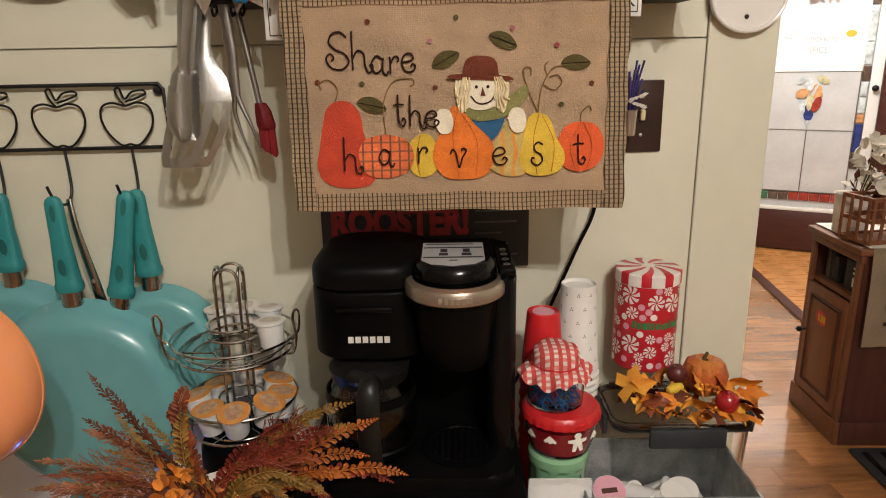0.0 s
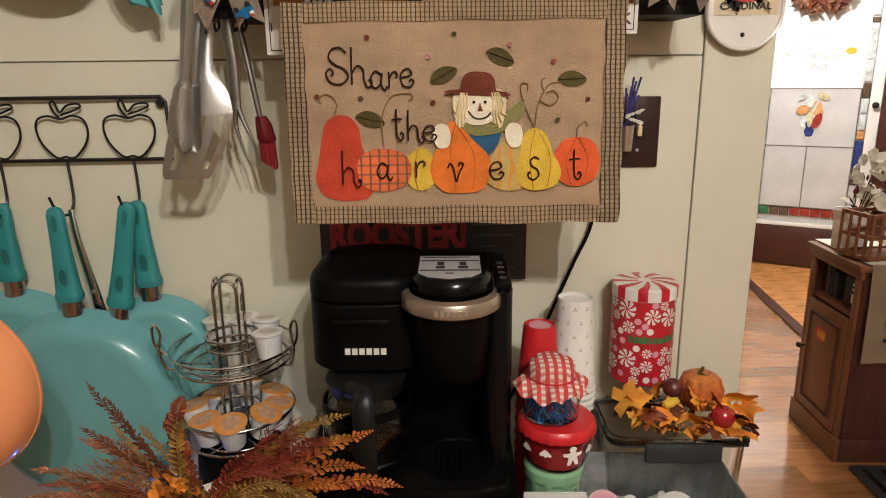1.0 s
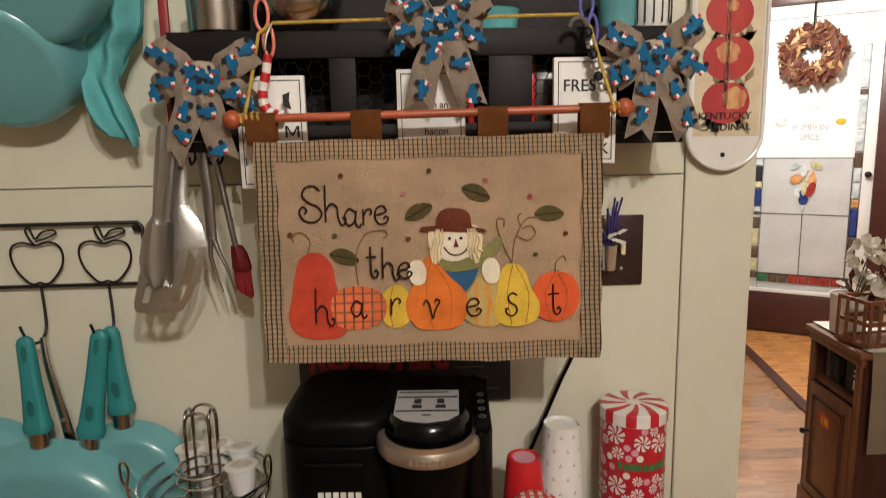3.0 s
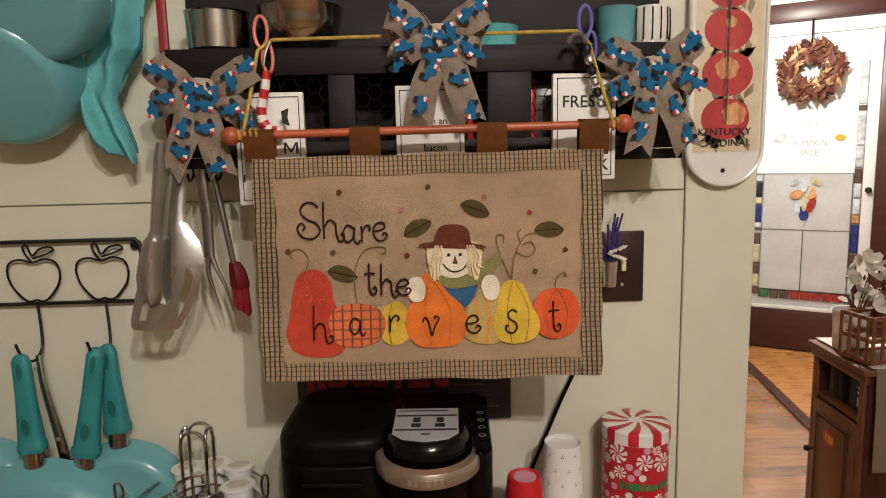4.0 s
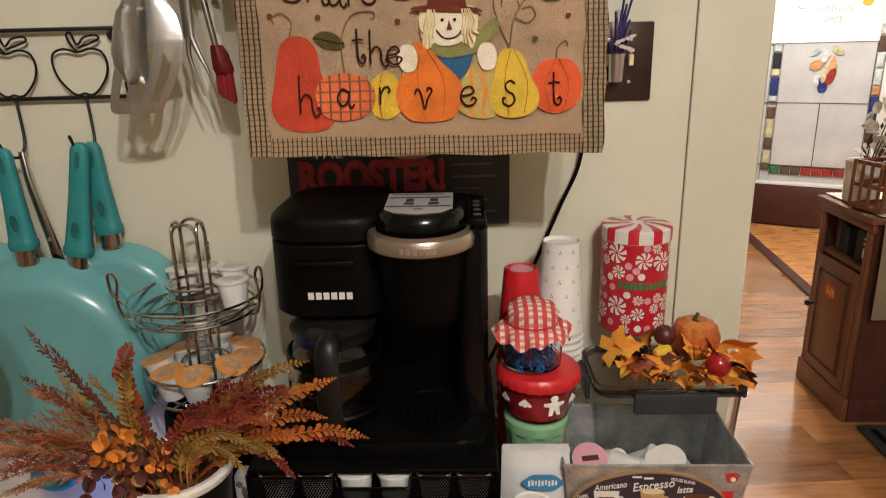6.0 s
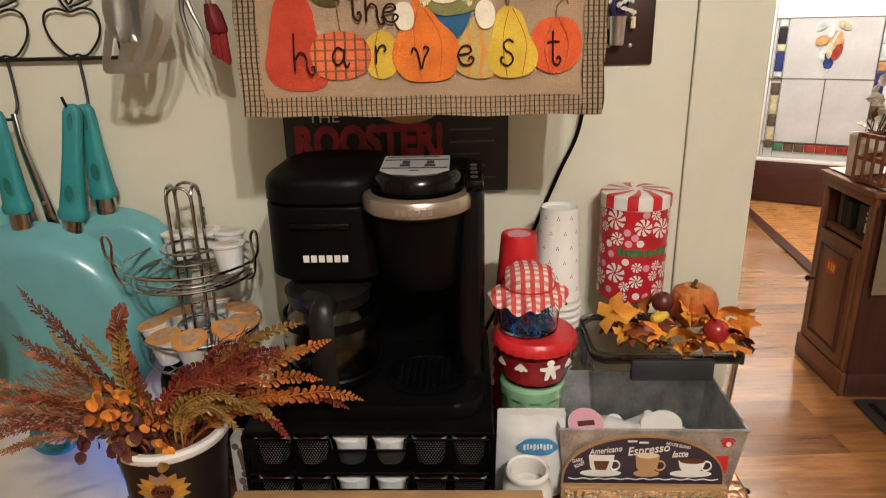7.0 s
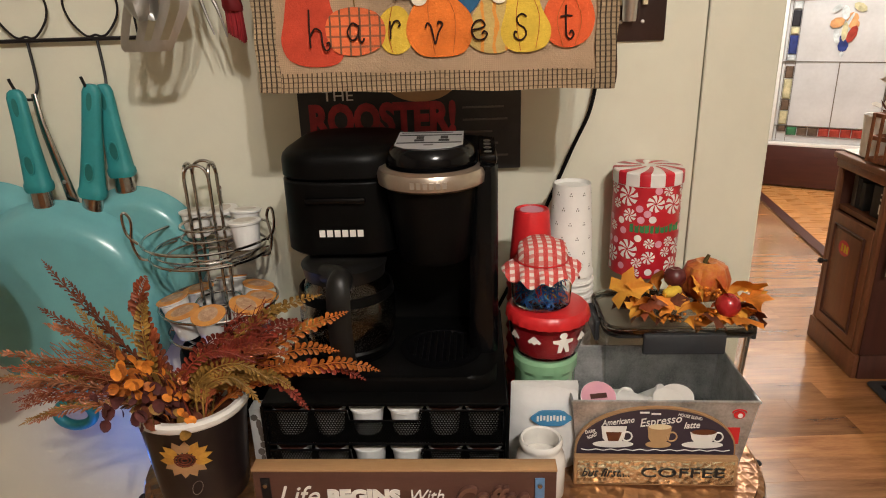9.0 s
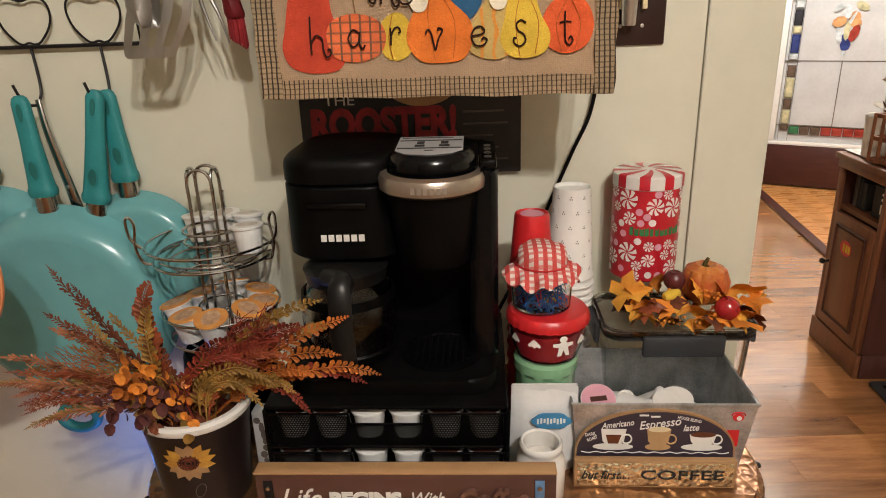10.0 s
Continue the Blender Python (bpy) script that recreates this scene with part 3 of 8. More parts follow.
# ---- the setting ----
def setting(name, bm, material, label, smooth=0):
    return solid(name, bm, material, label, kind="structure", smooth=smooth)


setting("floor", box(-2.4, 3.9, -3.3, 4.6, -0.06, -0.004), "subfloor", "warm brown wood floor of the kitchen")
setting("wall_north", box(-2.4, 0.456, 0.0, 0.12, 0.0, 1.349), "wall", "cream painted panelled kitchen wall, lower panel")
setting("wall_north_upper", box(-2.4, 0.456, 0.001, 0.12, 1.3515, 2.5), "upper", "cream painted panelled kitchen wall above the joint")
setting("wall_core", box(-2.4, 0.46, 0.012, 0.11, 0.0, 2.5), "wall", "backing behind the wall panels")
setting("corner_post", box(0.4578, 0.580, -0.004, 0.15, 0.0, 2.5, 0.003), "wall", "cream painted corner board at the end of the wall")
# these two walls are unseen, darkened to weaken the room's bounced light
setting("wall_west", box(-2.52, -2.4, -3.3, 4.6, 0, 2.5), "dimwall", "unseen side wall, tan to cut bounced light")
setting("wall_south", box(-2.4, 3.9, -3.42, -3.3, 0, 2.5), "dimwall", "unseen wall behind, tan to cut bounced light")
setting("wall_east", box(3.9, 4.02, -3.3, 4.6, 0, 2.5), "wall", "cream painted far side wall")
setting("wall_back", box(-2.4, 3.9, 4.6, 4.72, 0, 2.5), "wall", "cream painted wall at the end of the hall")
setting("ceiling", box(-2.52, 4.02, -3.42, 4.72, 2.5, 2.6), "ceiling", "plain off-white ceiling")

# the entry: an angled wall with a white door, its glass leaded and frosted
E_AT = pose(2.35, 3.38, 0, 0, 0, -32.3)


def entry():
    w = thing("wall_entry", "dark trimmed angled wall round the entry door", "", E_AT, kind="structure")
    part("wall_panel", box(-1.6, -0.19, 0, 0.12, 0, 2.5), "wall", w, smooth=0)
    part("wall_panel", box(0.82, 1.25, 0, 0.12, 0, 2.5), "wall", w, smooth=0)
    part("wall_panel", box(-0.19, 0.82, 0, 0.12, 2.33, 2.5), "wall", w, smooth=0)
    part("trim", box(0.70, 0.82, -0.03, 0.12, 0, 2.33, 0.006), "mahogany", w, "dark mahogany door trim")
    part("trim", box(-0.19, -0.09, -0.03, 0.12, 0, 2.33, 0.006), "mahogany", w, "dark mahogany door trim")
    part("trim", box(-0.09, 0.70, -0.03, 0.12, 2.215, 2.33, 0.006), "mahogany", w, "dark mahogany door trim")
    d = thing("door_entry", "white entry door with leaded frosted glass and coloured borders", "", E_AT, kind="structure")
    part("kick_panel", box(-0.09, 0.70, 0.005, 0.06, 0.012, 0.286, 0.004), "mahogany", d, "dark mahogany bottom rail")
    part("door_frame", box(-0.09, 0.70, 0.010, 0.05, 0.288, 0.315, 0.004), "white", d)
    part("door_frame", box(-0.09, 0.70, 0.010, 0.05, 2.13, 2.212, 0.004), "white", d)
    part("door_frame", box(-0.09, -0.02, 0.010, 0.05, 0.317, 2.128, 0.004), "white", d)
    part("door_frame", box(0.635, 0.70, 0.010, 0.05, 0.317, 2.128, 0.004), "white", d)
    part("handle", lathe([(0, 0), (0.016, 0.004), (0.02, 0.02), (0.012, 0.035), (0, 0.04)], 14), "iron", d).matrix_basis = pose(0.668, 0.008, 1.12, 90)
    zs, xs = [0.425, 0.845, 1.225, 1.75, 2.126], [0.062, 0.312, 0.582]
    tints = {"g": (0.06, 0.22, 0.10), "r": (0.36, 0.05, 0.035), "b": (0.035, 0.055, 0.22), "o": (0.70, 0.36, 0.16), "n": (0.13, 0.085, 0.06), "c": (0.66, 0.72, 0.74), "k": (0.035, 0.035, 0.045), "y": (0.62, 0.58, 0.36)}
    tm = {k: mat("coloured_glass_" + n, c, 0.15, vary=0.25, scale=26) for (k, c), n in zip(tints.items(), "green red blue orange brown clear black straw".split())}
    # the two lower rows of panes are greyer than the upper ones
    for i in range(2):
        for j in range(4):
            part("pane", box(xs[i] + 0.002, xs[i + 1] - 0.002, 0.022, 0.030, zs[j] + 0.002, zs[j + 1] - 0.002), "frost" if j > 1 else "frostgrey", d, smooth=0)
    # the two upright borders and the foot border of small bevelled tiles
    left = (("n", 0.385, 0.425), ("y", 0.432, 0.522), ("n", 0.528, 0.598), ("y", 0.604, 0.732), ("n", 0.738, 0.816), ("c", 0.850, 0.886), ("b", 0.892, 1.010), ("y", 1.016, 1.060), ("k", 1.066, 1.165), ("c", 1.171, 1.222))
    right = (("n", 0.600, 0.700), ("b", 0.706, 0.890), ("o", 0.897, 0.952), ("c", 0.958, 1.060), ("c", 1.066, 1.158), ("n", 1.164, 1.258), ("c", 1.264, 1.400), ("c", 1.406, 1.620), ("n", 1.626, 1.66), ("c", 1.667, 1.94))
    for seq, x0, x1 in ((left, 0.004, 0.054), (right, 0.588, 0.632)):
        for c, z0, z1 in seq:
            bm = box(x0, x1, 0.018, 0.031, z0, z1)
            bmesh.ops.bevel(bm, geom=[e for e in bm.edges if all(v.co.y < 0.019 for v in e.verts)], offset=0.007, segments=1, profile=0.5, affect="EDGES")
            part("tile", bm, tm[c], d, smooth=0)
    for k, c in enumerate("gnnrrrrrn"):
        bm = box(0.060 + k * 0.064, 0.120 + k * 0.064, 0.018, 0.031, 0.362, 0.418)
        bmesh.ops.bevel(bm, geom=[e for e in bm.edges if all(v.co.y < 0.019 for v in e.verts)], offset=0.008, segments=1, profile=0.5, affect="EDGES")
        part("tile", bm, tm[c], d, smooth=0)
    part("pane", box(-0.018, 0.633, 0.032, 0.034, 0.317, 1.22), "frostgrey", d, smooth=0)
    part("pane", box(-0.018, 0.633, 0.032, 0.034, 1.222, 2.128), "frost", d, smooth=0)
    bm = bmesh.new()
    for z in (0.424, 0.845, 1.225):
        box(-0.018, 0.633, 0.0185, 0.028, z - 0.0022, z + 0.0022, bm=bm)
    box(0.309, 0.315, 0.0180, 0.0275, 0.427, 0.842, bm=bm)
    for x in (0.000, 0.058, 0.584, 0.6355):
        box(x - 0.0014, x + 0.0014, 0.0182, 0.0277, 0.32, 1.222, bm=bm)
    part("came", bm, "lead", d, "grey lead strips", 0)
    # the bevelled bouquet in the middle
    for k, (cx, cz, rx, rz, c, tilt) in enumerate(((0.312, 0.945, 0.030, 0.040, "b", 0), (0.308, 0.985, 0.022, 0.030, "b", 45), (0.268, 1.005, 0.018, 0.050, "c", 12), (0.352, 1.015, 0.026, 0.055, "r", -18), (0.310, 1.03, 0.018, 0.060, "y", 0), (0.262, 1.085, 0.042, 0.032, "o", 20), (0.352, 1.075, 0.034, 0.030, "o", -20), (0.340, 1.110, 0.036, 0.036, "o", 0), (0.318, 1.075, 0.010, 0.085, "c", -24), (0.375, 1.175, 0.042, 0.024, "y", -30), (0.300, 1.145, 0.024, 0.045, "c", 10), (0.250, 1.170, 0.034, 0.018, "c", 40), (0.345, 1.105, 0.010, 0.010, "b", 0))):
        ct, st = math.cos(radians(tilt)), math.sin(radians(tilt))
        part("pane", plate([(cx + u * ct - v * st, cz + u * st + v * ct) for u, v in ring2(0, 0, rx, rz, 8)], 0.0165 - 0.0012 * (k % 6), 0.006), tm[c], d, smooth=0)
    part("drop", plate([(0.312, 0.868), (0.298, 0.895), (0.312, 0.912), (0.326, 0.895)], 0.016, 0.006), tm["c"], d, smooth=0)
    words("lettering", "HOME", 0.046, "silverlabel", d, (0.318, 0.018, 1.547), 0.10)
    words("lettering", "PUMPKIN", 0.055, "silverlabel", d, (0.323, 0.018, 1.425), 0.20)
    words("lettering", "SPICE", 0.055, "silverlabel", d, (0.322, 0.018, 1.360), 0.11)
    part("ornament", plate(ring2(0.146, 1.467, 0.040, 0.030, 20), 0.016, 0.004), tm["c"], d)
    part("ornament", plate(ring2(0.496, 1.46, 0.030, 0.020, 20), 0.016, 0.004), "felt_yellow", d)
    # the wreath on its hook
    w = thing("wreath", "autumn wreath of rust and brown leaves on the white door", "wreath", E_AT @ pose(0.305, -0.035, 1.885))
    part("ring", tube([(0.125 * math.cos(a), 0, 0.125 * math.sin(a)) for a in (math.tau * i / 24 for i in range(24))], 0.035, True, 8), "wreathplum", w)
    sets = {k: bmesh.new() for k in ("leaf_brown", "wreathtan", "wreathplum", "latte")}
    for i in range(360):
        a, r = rnd(0, math.tau), rnd(0.075, 0.190)
        m = pose(r * math.cos(a), rnd(-0.05, 0.0), r * math.sin(a), rnd(-50, 50), rnd(0, 360), rnd(-50, 50))
        s = rnd(0.026, 0.054)
        bm = sets[random.choice(("leaf_brown", "leaf_brown", "wreathtan", "wreathtan", "wreathplum", "wreathplum", "wreathplum", "latte"))]
        vs = [bm.verts.new(m @ Vector(q)) for q in ((-s, 0, 0), (0, 0.005, -s * 0.5), (s, 0, 0), (0, 0.005, s * 0.5))]
        bm.faces.new(vs)
    for k, bm in sets.items():
        part("foliage", bm, k, w, smooth=0)
    part("hook", tube([(0, 0.0, 0.13), (0.0, -0.01, 0.2), (0.0, 0.0, 0.30), (0, 0.055, 0.352), (0, 0.07, 0.33)], 0.006), "iron", w, "black over-door hook")


entry()
# floor strip between kitchen boards and entry boards
STRIP = pose(2.0, 2.12, 0, 0, 0, -9.8)
setting("threshold", box(-0.03, 0.03, -1.4, 2.1, 0.0005, 0.012, 0.004), "mahogany", "dark reducer strip between the two wood floors").matrix_basis = STRIP


# ---- the corner table ----
TOP = 0.60
TURN = -3.5


def on_table(x, y, z=TOP, rz=TURN):
    return pose(x, y, z, 0, 0, rz)


def rounded(x0, x1, y0, y1, r, n=8):
    out = []
    for cx, cy, a0 in ((x1 - r, y1 - r, 0), (x0 + r, y1 - r, 90), (x0 + r, y0 + r, 180), (x1 - r, y0 + r, 270)):
        for i in range(n + 1):
            a = radians(a0 + 90 * i / n)
            out.append((cx + r * math.cos(a), cy + r * math.sin(a)))
    return out


def slab(outline, z0, z1, bev=0.0, bm=None):
    """A flat slab from an (x, y) outline."""
    bm = bm or bmesh.new()
    a = [bm.verts.new((x, y, z0)) for x, y in outline]
    b = [bm.verts.new((x, y, z1)) for x, y in outline]
    n = len(a)
    bm.faces.new(a[::-1])
    top = bm.faces.new(b)
    for i in range(n):
        bm.faces.new((a[i], a[(i + 1) % n], b[(i + 1) % n], b[i]))
    if bev:
        bmesh.ops.bevel(bm, geom=list(top.edges), offset=bev, segments=2, profile=0.5, affect="EDGES")
    return bm


def table():
    t = thing("side_table", "round-cornered side table with a hammered copper top", "table", pose(0.025, -0.225, 0, 0, 0, TURN))
    part("tabletop", slab(rounded(-0.438, 0.436, -0.215, 0.205, 0.15, 10), TOP - 0.032, TOP, 0.006), "copper", t, "hammered copper top")
    part("rim", tube([(x, y, TOP - 0.016) for x, y in rounded(-0.439, 0.437, -0.216, 0.206, 0.151, 10)], 0.010, True, 8), "copper", t)
    for x, y in rounded(-0.449, 0.447, -0.226, 0.216, 0.16, 3):
        part("stud", lathe([(0.006, 0), (0.006, 0.002), (0.003, 0.005), (0, 0.006)], 10, centre=(x, y, TOP - 0.016)), "iron", t)
    for x in (-0.36, 0.36):
        for y in (-0.15, 0.14):
            part("leg", box(x - 0.02, x + 0.02, y - 0.02, y + 0.02, 0, TOP - 0.033, 0.004), "iron", t)
    part("apron", box(-0.37, 0.37, -0.16, -0.145, TOP - 0.09, TOP - 0.034), "iron", t)
    part("apron", box(-0.37, 0.37, 0.135, 0.15, TOP - 0.09, TOP - 0.034), "iron", t)


table()


# pod drawer: two tiers of black mesh with pods in them
def pod(parent, at, foil, tilt=(0, 0, 0), name="pod"):
    m = pose(*at, *tilt)
    cup = part("cup", lathe([(0, 0), (0.0175, 0), (0.0185, 0.002), (0.0225, 0.036), (0.0255, 0.038), (0.0255, 0.041), (0.023, 0.0415), (0, 0.0415)], 20), "white", parent)
    cup.matrix_basis = m
    lid = part("foil_lid", lathe([(0, 0.0425), (0.0215, 0.0423), (0.0238, 0.0416)], 20), foil, cup, "printed foil lid")
    return cup


def perforated(x0, x1, z0, z1, y, notch, zn, pitch=0.0038, hole=0.26):
    """A sheet of round-holed metal: a ring of faces round each hole; notch is the half width of the dip in its top edge, zn its foot."""
    vs, fs = [], []
    R, dz = pitch / math.sqrt(3), pitch * 0.866
    cs = [(math.cos(radians(30 + 60 * k)), math.sin(radians(30 + 60 * k))) for k in range(6)]
    for j in range(int((z1 - z0) / dz)):
        for i in range(int((x1 - x0) / pitch)):
            x, z = x0 + pitch * (i + 0.5 + 0.5 * (j % 2)), z0 + dz * (j + 0.5)
            if x > x1 - pitch / 2 or (abs(x) < notch and z > zn):
                continue
            b = len(vs)
            vs += [(x + R * c, y, z + R * q) for c, q in cs] + [(x + pitch * hole * c, y, z + pitch * hole * q) for c, q in cs]
            fs += [(b + k, b + (k + 1) % 6, b + 6 + (k + 1) % 6, b + 6 + k) for k in range(6)]
    me = bpy.data.meshes.new("mesh_front")
    me.from_pydata(vs, [], fs)
    bm = bmesh.new()
    bm.from_mesh(me)
    bpy.data.meshes.remove(me)
    return bm


def drawers():
    d = thing("pod_organizer", "two-tier black mesh coffee pod organizer under the brewer", "pod organizer", on_table(-0.055, -0.205))
    w, f, b = 0.163, -0.155, 0.15
    part("top_plate", box(-w, w, f, b, 0.128, 0.134, 0.002), "black", d)
    part("base_plate", box(-w, w, f, b, 0.0, 0.005, 0.001), "black", d)
    part("back_panel", box(-w, w, b - 0.004, b, 0.006, 0.127), "black", d)
    for s in (-1, 1):
        part("side_panel", box(s * w - 0.002, s * w + 0.002, f, b - 0.006, 0.006, 0.127), "black", d)
    for tier, z in enumerate((0.008, 0.070)):
        dr = part("drawer", box(-w + 0.006, w - 0.006, f + 0.004, b - 0.01, z, z + 0.003), "black", d)
        bm = tube([(-w + 0.005, f, z), (w - 0.005, f, z), (w - 0.005, f, z + 0.052), (0.048, f, z + 0.052), (0.046, f, z + 0.036), (-0.046, f, z + 0.036), (-0.048, f, z + 0.052), (-w + 0.005, f, z + 0.052)], 0.0022, True, 6)
        part("frame", bm, "blackgloss", dr)
        part("mesh_front", perforated(-w + 0.006, w - 0.006, z + 0.001, z + 0.052, f + 0.0005, 0.047, z + 0.037), "black", dr, "black perforated metal", 0)
        for i in range(6):
            pod(dr, (-0.132 + i * 0.0528, f + 0.030, z + 0.0045), "card" if i in (2, 3) else "cabinet_dark")


drawers()


# the coffee maker
def brewer():
    k = thing("coffee_maker", "black two-sided coffee maker with a glass carafe and champagne band", "coffee maker", on_table(-0.048, -0.185, TOP + 0.135))
    f, b, w = -0.135, 0.14, 0.145
    # base with its tray
    part("base", slab(rounded(-w, w, f - 0.015, b, 0.04), 0.0, 0.022, 0.006), "black", k)
    part("warming_plate", lathe([(0, 0), (0.062, 0), (0.064, 0.003), (0.058, 0.0045), (0, 0.0045)], 32, centre=(-0.066, -0.058, 0.022)), "blackgloss", k)
    part("drip_tray", lathe([(0, 0), (0.058, 0), (0.060, 0.004), (0.05, 0.005), (0.048, 0.003), (0, 0.003)], 32, centre=(0.068, -0.07, 0.022)), "blackgloss", k)
    bm = bmesh.new()
    for i in range(-4, 5):
        h = math.sqrt(max(0, 0.046 ** 2 - (i * 0.0095) ** 2))
        box(0.068 + i * 0.0095 - 0.002, 0.068 + i * 0.0095 + 0.002, -0.07 - h, -0.07 + h, 0.0252, 0.0275, bm=bm)
    part("grate", bm, "black", k, smooth=0)
    # column behind and the right-hand water tank side
    part("column", slab(rounded(-w, w, 0.035, b, 0.035), 0.0225, 0.20), "black", k)
    part("tank_side", slab(rounded(0.108, w + 0.004, -0.085, b - 0.002, 0.018), 0.0225, 0.292, 0.008), "blackgloss", k)
    # left head: carafe brewer
    def head(x0, x1, y0, y1, r, z0, z1, dome):
        bm = bmesh.new()
        rings = []
        h = min(dome, z1 - z0 - 0.006)
        for q, z in ((0.004, z0), (0.0, z0 + 0.004), (0.0, z1 - h), (0.03 * h, z1 - 0.75 * h), (0.12 * h, z1 - 0.45 * h), (0.36 * h, z1 - 0.2 * h), (0.75 * h, z1 - 0.05 * h), (1.2 * h, z1)):
            rings.append([bm.verts.new((x, y, z)) for x, y in rounded(x0 + q, x1 - q, y0 + q, y1 - q, max(0.004, r - q * 0.5))])
        for p, q in zip(rings, rings[1:]):
            n = len(p)
            for i in range(n):
                bm.faces.new((p[i], p[(i + 1) % n], q[(i + 1) % n], q[i]))
        bm.faces.new(rings[0][::-1]), bm.faces.new(rings[-1])
        return bm
    part("left_head", head(-w - 0.003, 0.022, -0.078, b - 0.004, 0.056, 0.168, 0.272, 0.004), "black", k)
    part("left_lid", head(-w - 0.0032, 0.020, -0.0784, b - 0.006, 0.057, 0.2725, 0.313, 0.019), "black", k, "smooth black lid")
    part("latch", box(-0.108, -0.026, -0.084, -0.074, 0.243, 0.252, 0.003), "blackgloss", k)
    # right head: pod brewer, rounder and further forward
    part("right_head", lathe([(0, 0.165), (0.046, 0.165), (0.050, 0.172), (0.056, 0.225), (0.062, 0.272), (0.062, 0.290), (0, 0.290)], 36, centre=(0.062, -0.066, 0), sy=1.0), "black", k)
    part("head_bridge", box(0.006, 0.124, -0.066, b - 0.01, 0.205, 0.296, 0.006), "black", k)
    # champagne band, wrapping the front of the pod head
    bm = bmesh.new()
    ring = []
    for i in range(41):
        a = radians(180 + 180 * i / 40)
        c, s = math.cos(a), math.sin(a)
        ex = 0.072
        ring.append([bm.verts.new((0.062 + rr * c, -0.066 + rr * s * 1.06, z)) for rr, z in ((ex - 0.012, 0.2935), (ex - 0.003, 0.2905), (ex, 0.284), (ex - 0.001, 0.272), (ex - 0.007, 0.268), (ex - 0.012, 0.272))])
    for p, q in zip(ring, ring[1:]):
        for i in range(6):
            bm.faces.new((p[i], p[(i + 1) % 6], q[(i + 1) % 6], q[i]))
    bm.faces.new(ring[0]), bm.faces.new(ring[-1][::-1])
    for s in (-1, 1):
        box(0.062 + s * 0.066 - 0.006, 0.062 + s * 0.066 + 0.006, -0.066, 0.02, 0.2685, 0.293, 0.002, bm)
    part("handle_band", bm, "champagne", k, "champagne coloured lift handle")
    for i in range(6):
        a = radians(270 + (i - 2.5) * 6.4)
        bm = box(0.062 + 0.0722 * math.cos(a) - 0.0026, 0.062 + 0.0722 * math.cos(a) + 0.0026, -0.066 + 0.0722 * 1.06 * math.sin(a) - 0.0006, -0.066 + 0.0722 * 1.06 * math.sin(a) + 0.001, 0.2765, 0.2845)
        part("badge_bar", bm, "steel", k, "", 0)
    # the domed lid with its white label
    lid = part("pod_lid", lathe([(0, 0.291), (0.057, 0.291), (0.059, 0.300), (0.056, 0.312), (0.050, 0.318), (0, 0.320)], 36, centre=(0.062, -0.058, 0), sy=1.05), "blackgloss", k)
    sl = pose(0.060, -0.052, 0.3212, 3)
    lab = part("label", slab([(-0.044, -0.030), (-0.030, -0.046), (0.0, -0.053), (0.030, -0.046), (0.044, -0.030), (0.044, 0.045), (-0.044, 0.045)], 0.0, 0.0008), "silverlabel", lid, "silver printed instruction label")
    lab.matrix_basis = sl
    bm = bmesh.new()
    for x0, x1, y0, y1 in ((-0.042, 0.042, 0.020, 0.024), (-0.042, 0.042, -0.022, -0.018), (-0.018, -0.008, 0.002, 0.016), (0.014, 0.024, 0.002, 0.016), (-0.020, -0.007, -0.012, -0.002), (0.012, 0.026, -0.012, -0.002), (-0.04, 0.03, 0.036, 0.039), (-0.006, 0.006, -0.034, -0.031)):
        box(x0, x1, y0, y1, 0.0009, 0.0013, bm=bm)
    part("print", bm, "ink", lab, smooth=0)
    # control strip on the slanting right shoulder
    c = part("control_panel", box(0.124, 0.148, -0.075, 0.06, 0.291, 0.304, 0.004), "blackgloss", k)
    for i in range(4):
        part("button", lathe([(0.0045, 0.3042), (0.0055, 0.305), (0.0045, 0.3055), (0.0035, 0.305)], 14, centre=(0.136, -0.055 + i * 0.026, 0)), "steel", c)
    # front lettering as plain bars, light grey
    for i in range(6):
        x = -0.092 + i * 0.0104
        bm = box(x, x + 0.0078, -0.0795, -0.0785, 0.197, 0.2065)
        part("badge_bar", bm, "card", k, "", 0)
    # carafe
    cx, cy = -0.066, -0.058
    c = part("carafe", lathe([(0, 0.028), (0.050, 0.028), (0.060, 0.034), (0.068, 0.062), (0.068, 0.090), (0.062, 0.120), (0.050, 0.140), (0.048, 0.140), (0.060, 0.119), (0.0658, 0.090), (0.0658, 0.062), (0.058, 0.036), (0.05, 0.031), (0, 0.031)], 36, centre=(cx, cy, 0)), "smokeglass", k, "glass carafe")
    part("collar", lathe([(0.050, 0.136), (0.056, 0.137), (0.058, 0.150), (0.060, 0.156), (0.05, 0.160), (0.02, 0.163), (0, 0.163)], 36, centre=(cx, cy, 0)), "softblack", c)
    part("foot_ring", lathe([(0.050, 0.0285), (0.0625, 0.0285), (0.0640, 0.036), (0.061, 0.040)], 36, centre=(cx, cy, 0)), "black", c)
    hx, hy = cx + 0.008, cy - 0.062
    part("handle", tube(spline([(cx - 0.016, cy - 0.046, 0.152), (hx, hy - 0.006, 0.156), (hx, hy - 0.026, 0.150), (hx, hy - 0.034, 0.125), (hx, hy - 0.034, 0.085), (hx + 0.001, hy - 0.030, 0.050), (hx + 0.002, hy - 0.022, 0.036)], 6), 0.0160, seg=12, flat=0.45), "softblack", c)
